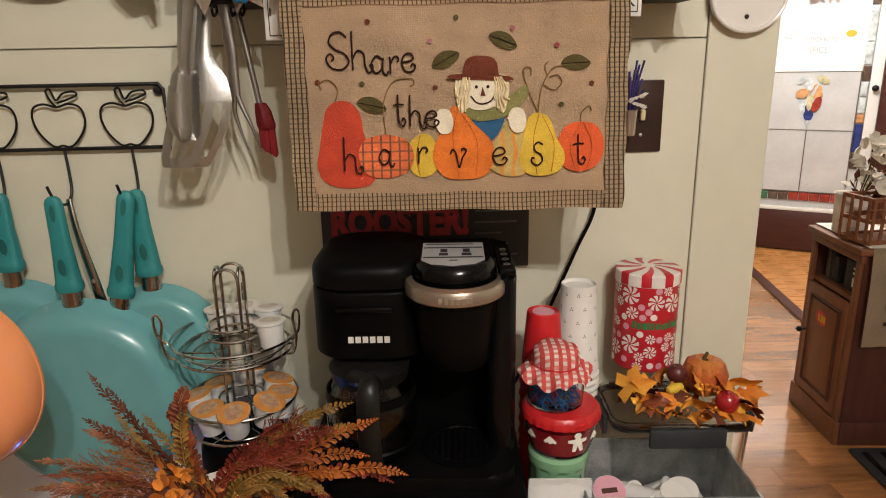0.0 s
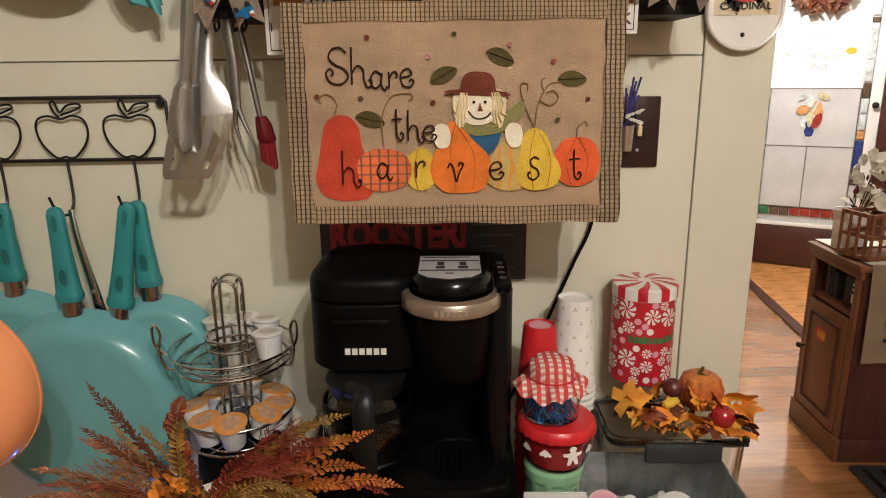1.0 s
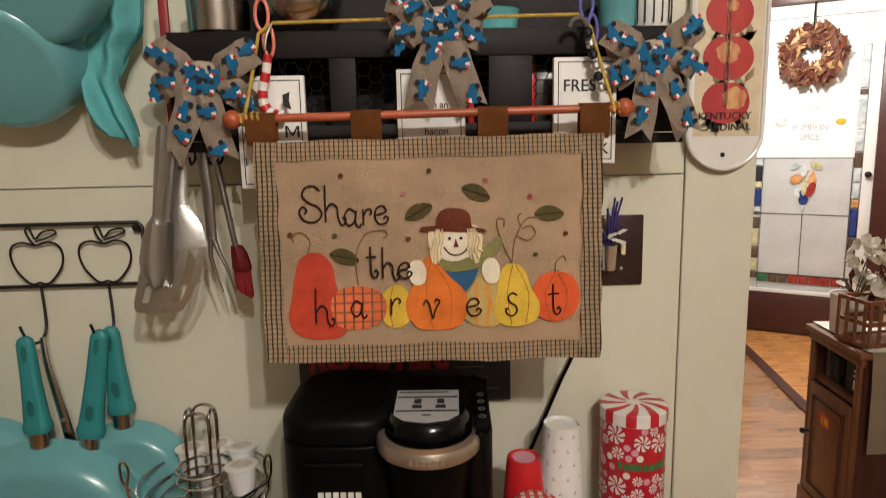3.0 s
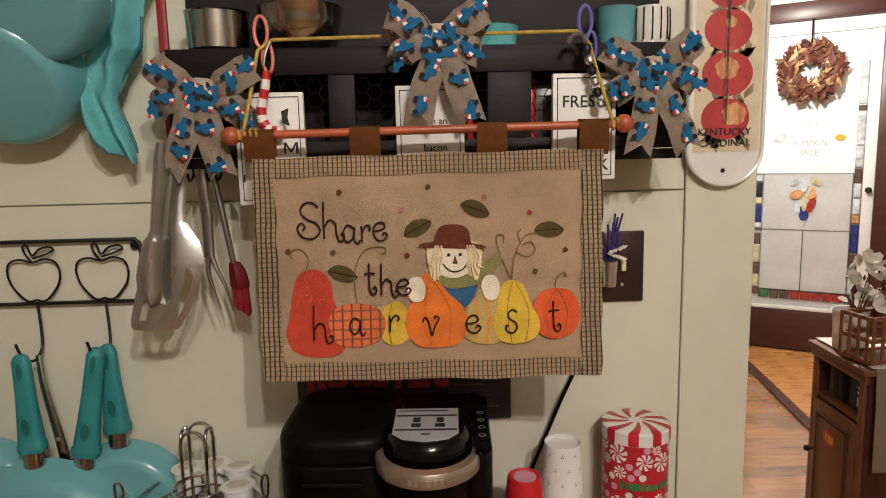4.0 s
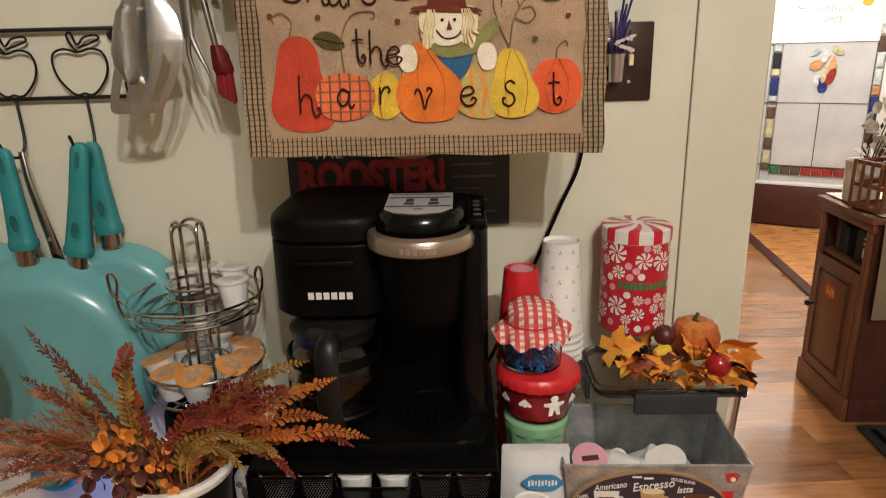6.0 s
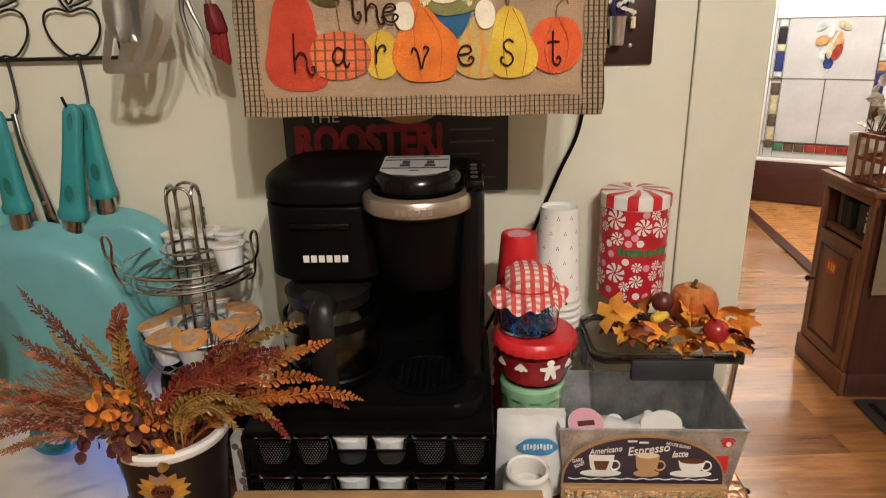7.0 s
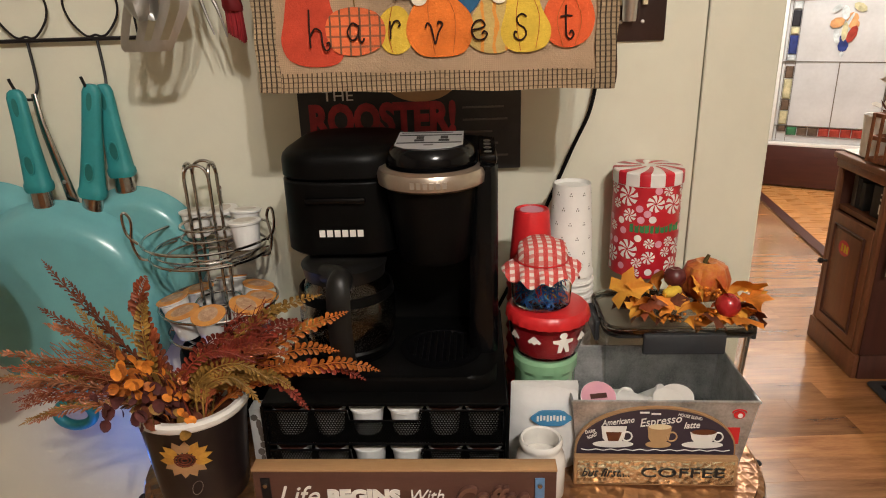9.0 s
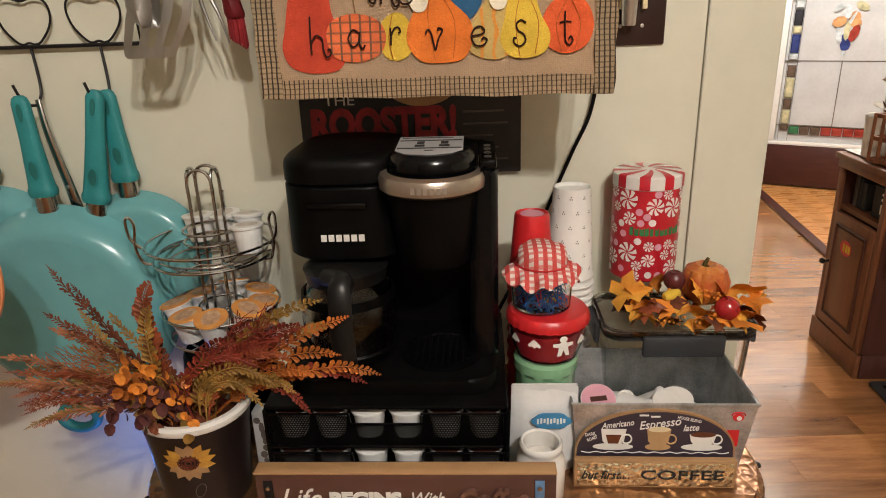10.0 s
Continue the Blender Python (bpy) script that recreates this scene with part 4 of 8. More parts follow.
    part("band", lathe([(0.0655, 0.108), (0.0675, 0.109), (0.0655, 0.122), (0.0635, 0.122)], 36, centre=(cx, cy, 0)), "black", c)


brewer()


# ---- on the wall ----
def apple_rack():
    r = thing("apple_hook_rack", "black iron wall rack with apple outlines and hooks", "hook rack", pose(0, 0, 0))
    y = -0.012
    x0, x1, z0, z1 = -0.915, -0.447, 1.191, 1.293
    part("frame", tube([(x0, y, z0), (x1 + 0.002, y, z0), (x1, y, z1 - 0.008), (x1 - 0.006, y, z1), (x0, y, z1)], 0.0032, True, 8), "iron", r)
    part("boss", lathe([(0, 0), (0.0085, 0), (0.0085, 0.006), (0.005, 0.011), (0, 0.012)], 16), "iron", r).matrix_basis = pose(x1 - 0.010, -0.001, z1 - 0.010, 90)
    part("boss", lathe([(0, 0), (0.0085, 0), (0.0085, 0.006), (0.005, 0.011), (0, 0.012)], 16), "iron", r).matrix_basis = pose(x0 + 0.010, -0.001, z1 - 0.010, 90)
    for i in range(4):
        c = -0.511 - i * 0.1095
        pts = [(c, 1.2590), (c - 0.020, 1.2640), (c - 0.037, 1.2585), (c - 0.0415, 1.2415), (c - 0.035, 1.2190), (c - 0.020, 1.2000), (c - 0.010, 1.1945), (c, 1.1970), (c + 0.010, 1.1945), (c + 0.021, 1.2000), (c + 0.037, 1.2205), (c + 0.042, 1.2415), (c + 0.036, 1.2585), (c + 0.019, 1.2640)]
        part("apple_outline", tube(spline([(x, y, z) for x, z in pts], 4, True), 0.0019, True, 6), "iron", r)
        st = [(c, 1.259), (c - 0.008, 1.270), (c - 0.013, 1.284), (c - 0.006, 1.287), (c + 0.001, 1.270), (c + 0.013, 1.2805), (c + 0.030, 1.2835), (c + 0.035, 1.278), (c + 0.018, 1.2705), (c + 0.002, 1.266)]
        part("leaf_outline", tube(spline([(x, y - 0.0005, z) for x, z in st], 4), 0.0018, False, 6), "iron", r)
        hk = [(c + 0.001, y, 1.190), (c + 0.004, y - 0.003, 1.150), (c + 0.005, y - 0.008, 1.120), (c + 0.003, y - 0.024, 1.104), (c - 0.002, y - 0.042, 1.108), (c - 0.006, y - 0.050, 1.122), (c - 0.009, y - 0.054, 1.138)]
        part("hook", tube(spline(hk, 5), 0.0024, False, 8), "iron", r)


apple_rack()


def skillet(name, label, hook, centre, radius, depth, y, grip="tealgrip", helper=False, body="teal"):
    """A pan hung by its grip, its outside towards the room. hook and centre are (x, z)."""
    p = thing(name, label, "pan", pose(centre[0], y, centre[1]), group="hanging pans")
    prof = [(0, -depth), (radius * 0.74, -depth), (radius * 0.80, -depth * 0.985), (radius * 0.88, -depth * 0.86), (radius * 0.95, -depth * 0.55), (radius, -0.003), (radius * 1.01, 0.0), (radius * 0.99, 0.001), (radius * 0.93, -depth * 0.5), (radius * 0.84, -depth * 0.83), (0, -depth * 0.9)]
    bm = lathe(prof, 64)
    bm.transform(Matrix.Rotation(radians(-90), 4, "X"))
    for v in bm.verts:
        v.co.y = -abs(v.co.y)
    part("pan_body", bm, body, p)
    d = Vector((hook[0] - centre[0], 0, hook[1] - centre[1]))
    n = d.normalized()
    ang = math.degrees(math.atan2(d.x, d.z))
    L = d.length - radius
    hm = pose(n.x * radius * 0.985, -0.012, n.z * radius * 0.985, 0, ang, 0)
    fer = part("ferrule", lathe([(0.0150, -0.014), (0.0175, -0.010), (0.0172, 0.0), (0.0165, 0.030), (0.0165, 0.034)], 20, sy=0.72), "chrome", p)
    fer.matrix_basis = hm
    # grip: flattened, swelling at the pan's end, tapering to a rounded tip with a hole
    bm = bmesh.new()
    rings = []
    e = L + 0.010
    for t, w, h in ((0.022, 0.0195, 0.0145), (0.027, 0.0220, 0.0155), (0.034, 0.0220, 0.0155), (0.039, 0.0198, 0.0140), (0.048, 0.0192, 0.0130), (0.075, 0.0175, 0.011), (e * 0.62, 0.0150, 0.0095), (e * 0.82, 0.0142, 0.009), (e - 0.012, 0.0138, 0.0085), (e - 0.004, 0.011, 0.0075), (e, 0.006, 0.005)):
        rings.append([bm.verts.new((w * math.copysign(abs(math.cos(a)) ** 0.7, math.cos(a)), h * math.copysign(abs(math.sin(a)) ** 0.7, math.sin(a)), t)) for a in (math.tau * i / 20 for i in range(20))])
    for a, b in zip(rings, rings[1:]):
        for i in range(20):
            bm.faces.new((a[i], a[(i + 1) % 20], b[(i + 1) % 20], b[i]))
    bm.faces.new(rings[0][::-1]), bm.faces.new(rings[-1])
    g = part("grip", bm, grip, p)
    g.matrix_basis = hm
    lp = [(0.0075 * math.cos(a), -0.0128, 0.066 + 0.015 * math.sin(a)) for a in (math.tau * i / 20 for i in range(20))]
    # flat darker plates paint the shade of the oval hollow and the slot
    part("oval_recess", plate([(q[0], q[2]) for q in lp], -0.0128, 0.004), "tealdark", g)
    part("recess_lip", tube(lp, 0.0012, True, 6), "tealgrip", g)
    part("hang_slot", plate([(0.0042 * math.cos(a), e - 0.026 + 0.014 * math.sin(a)) for a in (math.tau * i / 16 for i in range(16))], -0.0096, 0.004), "tealdark", g)
    if helper:
        hx = part("ferrule", lathe([(0.011, -0.008), (0.0105, 0.012), (0.0105, 0.026)], 16), "chrome", p)
        hx.matrix_basis = pose(-0.035, -0.014, -radius * 0.965, 180, 4, 0)
        q = [(-0.036 + 0.032 * math.cos(a), -0.014, -radius - 0.042 + 0.024 * math.sin(a)) for a in (math.tau * i / 26 for i in range(26))]
        part("helper_handle", tube(q, 0.0095, True, 10), "tealgrip", p)
    return p


skillet("skillet", "small teal frying pan hanging with its outside showing", (-0.507, 1.115), (-0.498, 0.842), 0.112, 0.042, -0.018)
skillet("skillet", "teal saute pan hanging behind the largest pan", (-0.512, 1.118), (-0.575, 0.790), 0.140, 0.030, -0.045)
skillet("jumbo_skillet", "large teal skillet with a helper handle at its foot", (-0.622, 1.115), (-0.615, 0.768), 0.176, 0.055, -0.058, helper=True)
skillet("skillet", "teal frying pan on the last hook of the rack", (-0.729, 1.115), (-0.735, 0.845), 0.125, 0.040, -0.018)
# a steel-handled pot lid behind them
lidh = thing("steel_ladle", "polished steel ladle handle hanging among the pans", "ladle", pose(0, 0, 0))
part("shaft", tube(spline([(-0.612, -0.040, 1.112), (-0.606, -0.046, 1.07), (-0.598, -0.046, 1.02), (-0.590, -0.044, 0.97), (-0.585, -0.042, 0.93)], 6), 0.0085, seg=10, flat=0.5, taper=lambda t: 0.55 + 0.6 * t), "chrome", lidh)
part("rivet", lathe([(0, 0), (0.004, 0), (0.003, 0.003), (0, 0.004)], 12), "steel", lidh).matrix_basis = pose(-0.5905, -0.0465, 0.972, 90)


def orange_pan():
    p = thing("orange_skillet", "glossy orange enamel pan hanging on a cord from the ceiling", "pan", pose(-0.648, -0.36, 0.945))
    r, d = 0.128, 0.05
    bm = lathe([(0, -d), (r * 0.45, -d * 0.98), (r * 0.72, -d * 0.88), (r * 0.90, -d * 0.6), (r * 0.985, -d * 0.22), (r, 0), (r * 0.97, 0.0), (r * 0.85, -d * 0.5), (0, -d * 0.9)], 64)
    bm.transform(Matrix.Rotation(radians(-90), 4, "X"))
    for v in bm.verts:
        v.co.y = -abs(v.co.y)
    part("pan_body", bm, "orange", p)
    bm = lathe([(r * 0.985, 0.0), (r * 1.012, 0.001), (r * 1.012, 0.005), (r * 0.98, 0.005)], 64)
    bm.transform(Matrix.Rotation(radians(-90), 4, "X"))
    part("rolled_edge", bm, "orange", p)
    part("grip", tube([(-0.05, 0, 0.115), (-0.12, 0, 0.22)], 0.012, seg=10), "iron", p)
    part("cord", tube([(-0.12, 0, 0.22), (-0.13, 0, 1.555)], 0.002, seg=6), "iron", p)


orange_pan()

# upper pans and an oven mitt on the wall
skillet("teal_saucepan", "teal saucepan bottom hung high on the wall", (-0.56, 1.84), (-0.545, 1.565), 0.110, 0.060, -0.012).matrix_basis = pose(-0.588, -0.068, 1.556, 32)
skillet("teal_saucepan", "larger teal pan overlapping the saucepan", (-0.49, 1.94), (-0.483, 1.682), 0.112, 0.05, -0.055).matrix_basis = pose(-0.520, -0.138, 1.662, 32)


def mitt():
    """A limp quilted mitt: a closed, pleated tube of cloth between two hanging edges."""
    g = thing("oven_mitt", "folded teal quilted oven mitt hanging by the pans", "oven mitt", pose(0, 0, 0))
    edges = ((1.700, -0.405, -0.370), (1.643, -0.445, -0.393), (1.592, -0.470, -0.399), (1.556, -0.484, -0.424),
             (1.511, -0.490, -0.440), (1.466, -0.489, -0.427), (1.440, -0.483, -0.419), (1.422, -0.466, -0.417))
    def across(z):
        for (z0, a0, b0), (z1, a1, b1) in zip(edges, edges[1:]):
            if z >= z1:
                f = (z0 - z) / (z0 - z1)
                f = f * f * (3 - 2 * f)
                return a0 + (a1 - a0) * f, b0 + (b1 - b0) * f
        return edges[-1][1:]
    rows, cols = 44, 26
    bm = bmesh.new()
    grid = []
    for r in range(rows + 1):
        z = 1.700 - 0.278 * r / rows
        a, b = across(z)
        line = []
        for side in (1, -1):
            for k in range(cols):
                u = k / cols if side > 0 else 1 - k / cols
                body = math.sin(math.pi * u) ** 0.5
                pleat = 0.011 * math.sin(5.2 * u * math.pi / 2 + 16 * (z - 1.42)) + 0.004 * math.sin(11 * u + 60 * z)
                y = -0.058 - side * 0.013 * body - pleat * (1.0 if side > 0 else 0.5)
                line.append(bm.verts.new((a + (b - a) * u, y, z + 0.010 * math.sin(3.0 * u + 1.0) * r / rows)))
        grid.append(line)
    n = 2 * cols
    for r in range(rows):
        for k in range(n):
            bm.faces.new((grid[r][k], grid[r + 1][k], grid[r + 1][(k + 1) % n], grid[r][(k + 1) % n]))
    bm.faces.new(grid[0]), bm.faces.new(grid[-1])
    bmesh.ops.recalc_face_normals(bm, faces=bm.faces)
    part("quilted_cloth", bm, "tealcloth", g)
    hem = (1.63, 1.59, 1.55, 1.51, 1.47, 1.445, 1.43)
    part("piping", tube(spline([(across(z)[1] - 0.001, -0.060, z) for z in hem], 5), 0.0024), "tealdark", g)
    part("loop", tube(spline([(-0.388, -0.058, 1.695), (-0.382, -0.03, 1.715), (-0.378, -0.002, 1.72)], 5), 0.003), "tealcloth", g)


mitt()


def wire_shelf():
    s = thing("wire_front_shelf", "black wooden wall shelf with hexagon wire panels in front", "shelf", pose(0, 0, 0))
    x0, x1, f = -0.345, 0.402, -0.120
    part("bottom_board", box(x0, x1, f, -0.002, 1.405, 1.420, 0.001), "blackwood", s)
    part("back_board", box(x0, x1, -0.012, -0.002, 1.421, 1.86), "blackwood", s)
    part("top_rail", box(x0, x1, f - 0.001, f + 0.014, 1.535, 1.573, 0.001), "blackwood", s)
    part("low_rail", box(x0, x1, f - 0.001, f + 0.014, 1.421, 1.440, 0.001), "blackwood", s)
    for a, b in ((x0, -0.275), (-0.118, -0.080), (0.112, 0.176), (0.34, x1)):
        part("stile", box(a, b, f, f + 0.013, 1.4405, 1.5345, 0.001), "blackwood", s)
    for a in (x0, x1 - 0.014):
        part("end_panel", box(a, a + 0.014, f + 0.0145, -0.013, 1.421, 1.573), "blackwood", s)
    part("shelf_board", box(x0 + 0.0145, x1 - 0.0145, f + 0.0145, -0.013, 1.562, 1.574), "blackwood", s)
    bm = bmesh.new()
    a = 0.0115
    for col in range(-24, 32):
        for row in range(0, 7):
            cx, cz = col * a * 1.5, 1.440 + row * a * 1.732 + (a * 0.866 if col % 2 else 0)
            if not (-0.276 < cx < 0.341) or cz > 1.535:
                continue
            h = [(cx + a * math.cos(radians(60 * k)), f + 0.006, cz + a * math.sin(radians(60 * k))) for k in range(4)]
            tube(h, 0.0008, False, 4, bm)
    part("hexagon_wire", bm, "iron", s, "black chicken wire")
    # hooks under the bottom board
    for x in (-0.355, -0.325, -0.298, -0.285):
        part("hook", tube(spline([(x, -0.095, 1.405), (x, -0.096, 1.395), (x, -0.115, 1.388), (x, -0.122, 1.398)], 4), 0.002), "iron", s)


wire_shelf()


def shelf_goods():
    y = -0.066
    b = thing("steel_bowl", "polished steel bowl standing on the wire-front shelf", "bowl", pose(-0.283, y, 1.5745), group="bowls on the shelf")
    part("bowl", lathe([(0, 0), (0.040, 0), (0.044, 0.004), (0.046, 0.055), (0.048, 0.057), (0.044, 0.056), (0.041, 0.006), (0, 0.004)], 32), "chrome", b)
    b = thing("steel_bowl", "wide shallow steel bowl on the wire-front shelf", "bowl", pose(-0.160, y, 1.5745), group="bowls on the shelf")
    part("bowl", lathe([(0, 0), (0.035, 0), (0.045, 0.006), (0.060, 0.04), (0.062, 0.06), (0.064, 0.062), (0.058, 0.058), (0.043, 0.01), (0, 0.004)], 32), "chrome", b)
    for x, h in ((-0.02, 0.05), (0.02, 0.055)):
        b = thing("whisk", "steel whisk lying upright on the shelf", "whisk", pose(x, y, 1.5745))
        bm = bmesh.new()
        for k in range(6):
            an = math.pi * k / 6
            tube([(0.016 * math.sin(math.pi * t / 10) * math.cos(an), 0.016 * math.sin(math.pi * t / 10) * math.sin(an), h * t / 10) for t in range(11)], 0.0008, False, 5, bm)
        part("wires", bm, "chrome", b)
    b = thing("teal_cup", "small teal measuring cup on the wire-front shelf", "cup", pose(0.315, y, 1.5745))
    part("cup", lathe([(0, 0), (0.026, 0), (0.032, 0.055), (0.033, 0.056), (0.030, 0.054), (0.025, 0.004), (0, 0.003)], 28), "teal", b)
    b = thing("teal_cup", "teal measuring cup beside the bowls", "cup", pose(0.125, y, 1.5745))
    part("cup", lathe([(0, 0), (0.036, 0), (0.040, 0.03), (0.041, 0.031), (0.037, 0.03), (0.035, 0.004), (0, 0.003)], 28), "tealcloth", b)
    b = thing("striped_crock", "white crock with thin black stripes on the shelf", "crock", pose(0.365, y - 0.01, 1.5745))
    part("crock", lathe([(0, 0), (0.024, 0), (0.028, 0.02), (0.027, 0.055), (0.024, 0.055), (0.022, 0.004), (0, 0.003)], 28), "ceramic", b)
    bm = bmesh.new()
    for k in range(14):
        an = math.tau * k / 14
        tube([(0.0285 * math.cos(an), 0.0285 * math.sin(an), 0.006), (0.0288 * math.cos(an), 0.0288 * math.sin(an), 0.03), (0.028 * math.cos(an), 0.028 * math.sin(an), 0.052)], 0.0011, False, 5, bm)
    part("stripe", bm, "ink", b)
    s = thing("red_spatula", "dark red plastic spatula standing at the shelf's end", "spatula", pose(-0.352, -0.10, 1.40))
    part("handle", box(-0.006, 0.008, -0.004, 0.004, 0.0, 0.25, 0.003), "brushred", s)
    # odds and ends seen through the wire
    for x, w, h, m, n, lab in ((0.055, 0.036, 0.085, "tealgrip", "teal_bottle", "small teal bottle behind the wire"), (0.09, 0.010, 0.10, "red", "red_stick", "red plastic stick behind the wire"), (0.185, 0.012, 0.11, "red", "red_stick", "dark red stick behind the wire"), (0.215, 0.05, 0.10, "smoke", "dark_packet", "dark packet stored behind the wire")):
        o = thing(n, lab, "kitchen item", pose(x, -0.06, 1.4205))
        if "bottle" in n:
            part("body", lathe([(0, 0), (w / 2, 0.002), (w / 2, h * 0.6), (w / 4, h * 0.8), (w / 4, h), (0, h)], 20), m, o)
        else:
            part("body", box(-w / 2, w / 2, -0.01, 0.01, 0, h, 0.003), m, o)


shelf_goods()


def utensils():
    def leaf(rows, cols, curve, skip=()):
        """A pressed sheet of steel: rows of (height, middle, half width, depth)."""
        bm = bmesh.new()
        grid = [[bm.verts.new((x + w * k, y + curve * (k * k - 0.4), z)) for k in cols] for z, x, w, y in rows]
        for r, (p, q) in enumerate(zip(grid, grid[1:])):
            for i in range(len(cols) - 1):
                if (r, i) not in skip:
                    bm.faces.new((p[i], p[i + 1], q[i + 1], q[i]))
        bmesh.ops.solidify(bm, geom=bm.faces[:], thickness=0.0014)
        return bm
    # tongs
    t = thing("kitchen_tongs", "scalloped stainless steel kitchen tongs hanging from the shelf", "tongs", pose(0, 0, 0), group="hanging utensils")
    arm = [(1.443, -0.342, 0.009, -0.166), (1.425, -0.345, 0.011, -0.166), (1.38, -0.352, 0.011, -0.166), (1.346, -0.358, 0.009, -0.166), (1.321, -0.362, 0.008, -0.166), (1.309, -0.365, 0.013, -0.166), (1.286, -0.37, 0.016, -0.166), (1.257, -0.375, 0.018, -0.166), (1.238, -0.375, 0.017, -0.166), (1.225, -0.373, 0.013, -0.166), (1.216, -0.371, 0.007, -0.166), (1.214, -0.371, 0.002, -0.166)]
    fine = []
    for (z, x, w, y), (z2, x2, w2, y2) in zip(arm, arm[1:]):
        n = max(1, int((z - z2) / 0.004))
        fine += [(z + (z2 - z) * k / n, x + (x2 - x) * k / n, w + (w2 - w) * k / n, y) for k in range(n)]
    fine.append(arm[-1])
    fine = [(z, x, w + (0.0016 * abs(math.sin(z * 330)) - 0.0008 if 1.225 < z < 1.302 else 0), y - (0.006 if z < 1.31 else 0.002)) for z, x, w, y in fine]
    part("arm", leaf(fine, (-1, -0.85, -0.5, 0, 0.5, 0.85, 1), 0.012), "steel", t)
    part("arm", leaf([(z, x + 0.012, w * 0.9, y + 0.016) for z, x, w, y in fine], (-1, -0.85, -0.5, 0, 0.5, 0.85, 1), -0.008), "steel", t)
    # slotted turner
    t = thing("slotted_turner", "stainless steel slotted turner hanging from the shelf", "turner", pose(0, 0, 0), group="hanging utensils")
    blade = [(1.399, -0.332, 0.008, -0.132), (1.382, -0.335, 0.0095, -0.132), (1.347, -0.34, 0.0115, -0.1364), (1.331, -0.342, 0.0145, -0.1384), (1.318, -0.342, 0.022, -0.14), (1.302, -0.343, 0.033, -0.142), (1.285, -0.346, 0.040, -0.144), (1.272, -0.347, 0.0425, -0.1456), (1.267, -0.348, 0.043, -0.1459), (1.228, -0.361, 0.045, -0.1449), (1.2, -0.373, 0.041, -0.1440), (1.189, -0.378, 0.039, -0.1436), (1.179, -0.381, 0.0365, -0.1433), (1.174, -0.382, 0.032, -0.1430)]
    part("handle", leaf(blade[:4], (-1, -0.8, -0.3, 0.3, 0.8, 1), 0.005), "steel", t)
    slots = [(r, i) for r in (5, 6, 7) for i in (1, 3, 5)]
    part("blade", leaf(blade[3:], (-1, -0.66, -0.40, -0.10, 0.16, 0.46, 0.74, 1), 0.007, slots), "steel", t, smooth=28)
    # carving fork
    t = thing("carving_fork", "steel two-pronged carving fork hanging from the shelf", "fork", pose(0, 0, 0), group="hanging utensils")
    # fork and brush handle carry the shelf's shade in their colour
    part("shaft", tube(spline([(x, -0.10, z) for x, z in [(-0.314, 1.413), (-0.312, 1.381), (-0.309, 1.334), (-0.309, 1.301), (-0.309, 1.273)]], 6), 0.0085, seg=10, flat=0.35, taper=lambda q: 1.05 - 0.15 * q), "shadedsteel", t)
    for q in ([(-0.309, 1.277), (-0.312, 1.252), (-0.306, 1.224), (-0.297, 1.193)], [(-0.306, 1.276), (-0.298, 1.252), (-0.287, 1.224), (-0.279, 1.189)]):
        part("prong", tube(spline([(x, -0.102, z) for x, z in q], 5), 0.0042, seg=8, taper=lambda q: 1.1 - 0.85 * q), "shadedsteel", t)
    # basting brush
    t = thing("basting_brush", "steel basting brush with a dark red silicone head", "basting brush", pose(0, 0, 0), group="hanging utensils")
    part("handle", tube(spline([(x, -0.095, z) for x, z in [(-0.297, 1.4), (-0.287, 1.338), (-0.275, 1.258)]], 6), 0.0050, seg=10, taper=lambda q: 1.1 - 0.2 * q), "shadedsteel", t)
    (ax, az), (bx, bz), (cx, cz) = ((-0.271, 1.251), (-0.268, 1.23), (-0.266, 1.19))
    bm = bmesh.new()
    for i in range(90):
        a, r = rnd(0, math.tau), math.sqrt(rnd(0, 1))
        u, y2 = r * math.cos(a), r * math.sin(a)
        tube([(bx + 0.0115 * u, -0.095 + 0.006 * y2, bz + 0.004), (cx + 0.0125 * u, -0.095 + 0.008 * y2, cz + rnd(-0.004, 0.004) - 0.008 * u)], 0.0015, False, 4, bm)
    part("bristles", bm, "brushred", t)
    part("collar", leaf([(az + 0.012, ax - 0.003, 0.0085, -0.101), (az, ax, 0.0115, -0.104), (bz, bx, 0.0135, -0.105), (bz - 0.006, bx + 0.001, 0.0125, -0.103)], (-1, -0.6, 0, 0.6, 1), 0.008), "brushred", t)
    part("collar", leaf([(az + 0.012, ax - 0.003, 0.0085, -0.089), (az, ax, 0.0115, -0.086), (bz, bx, 0.0135, -0.085), (bz - 0.006, bx + 0.001, 0.0125, -0.087)], (-1, -0.6, 0, 0.6, 1), -0.008), "brushred", t)


utensils()


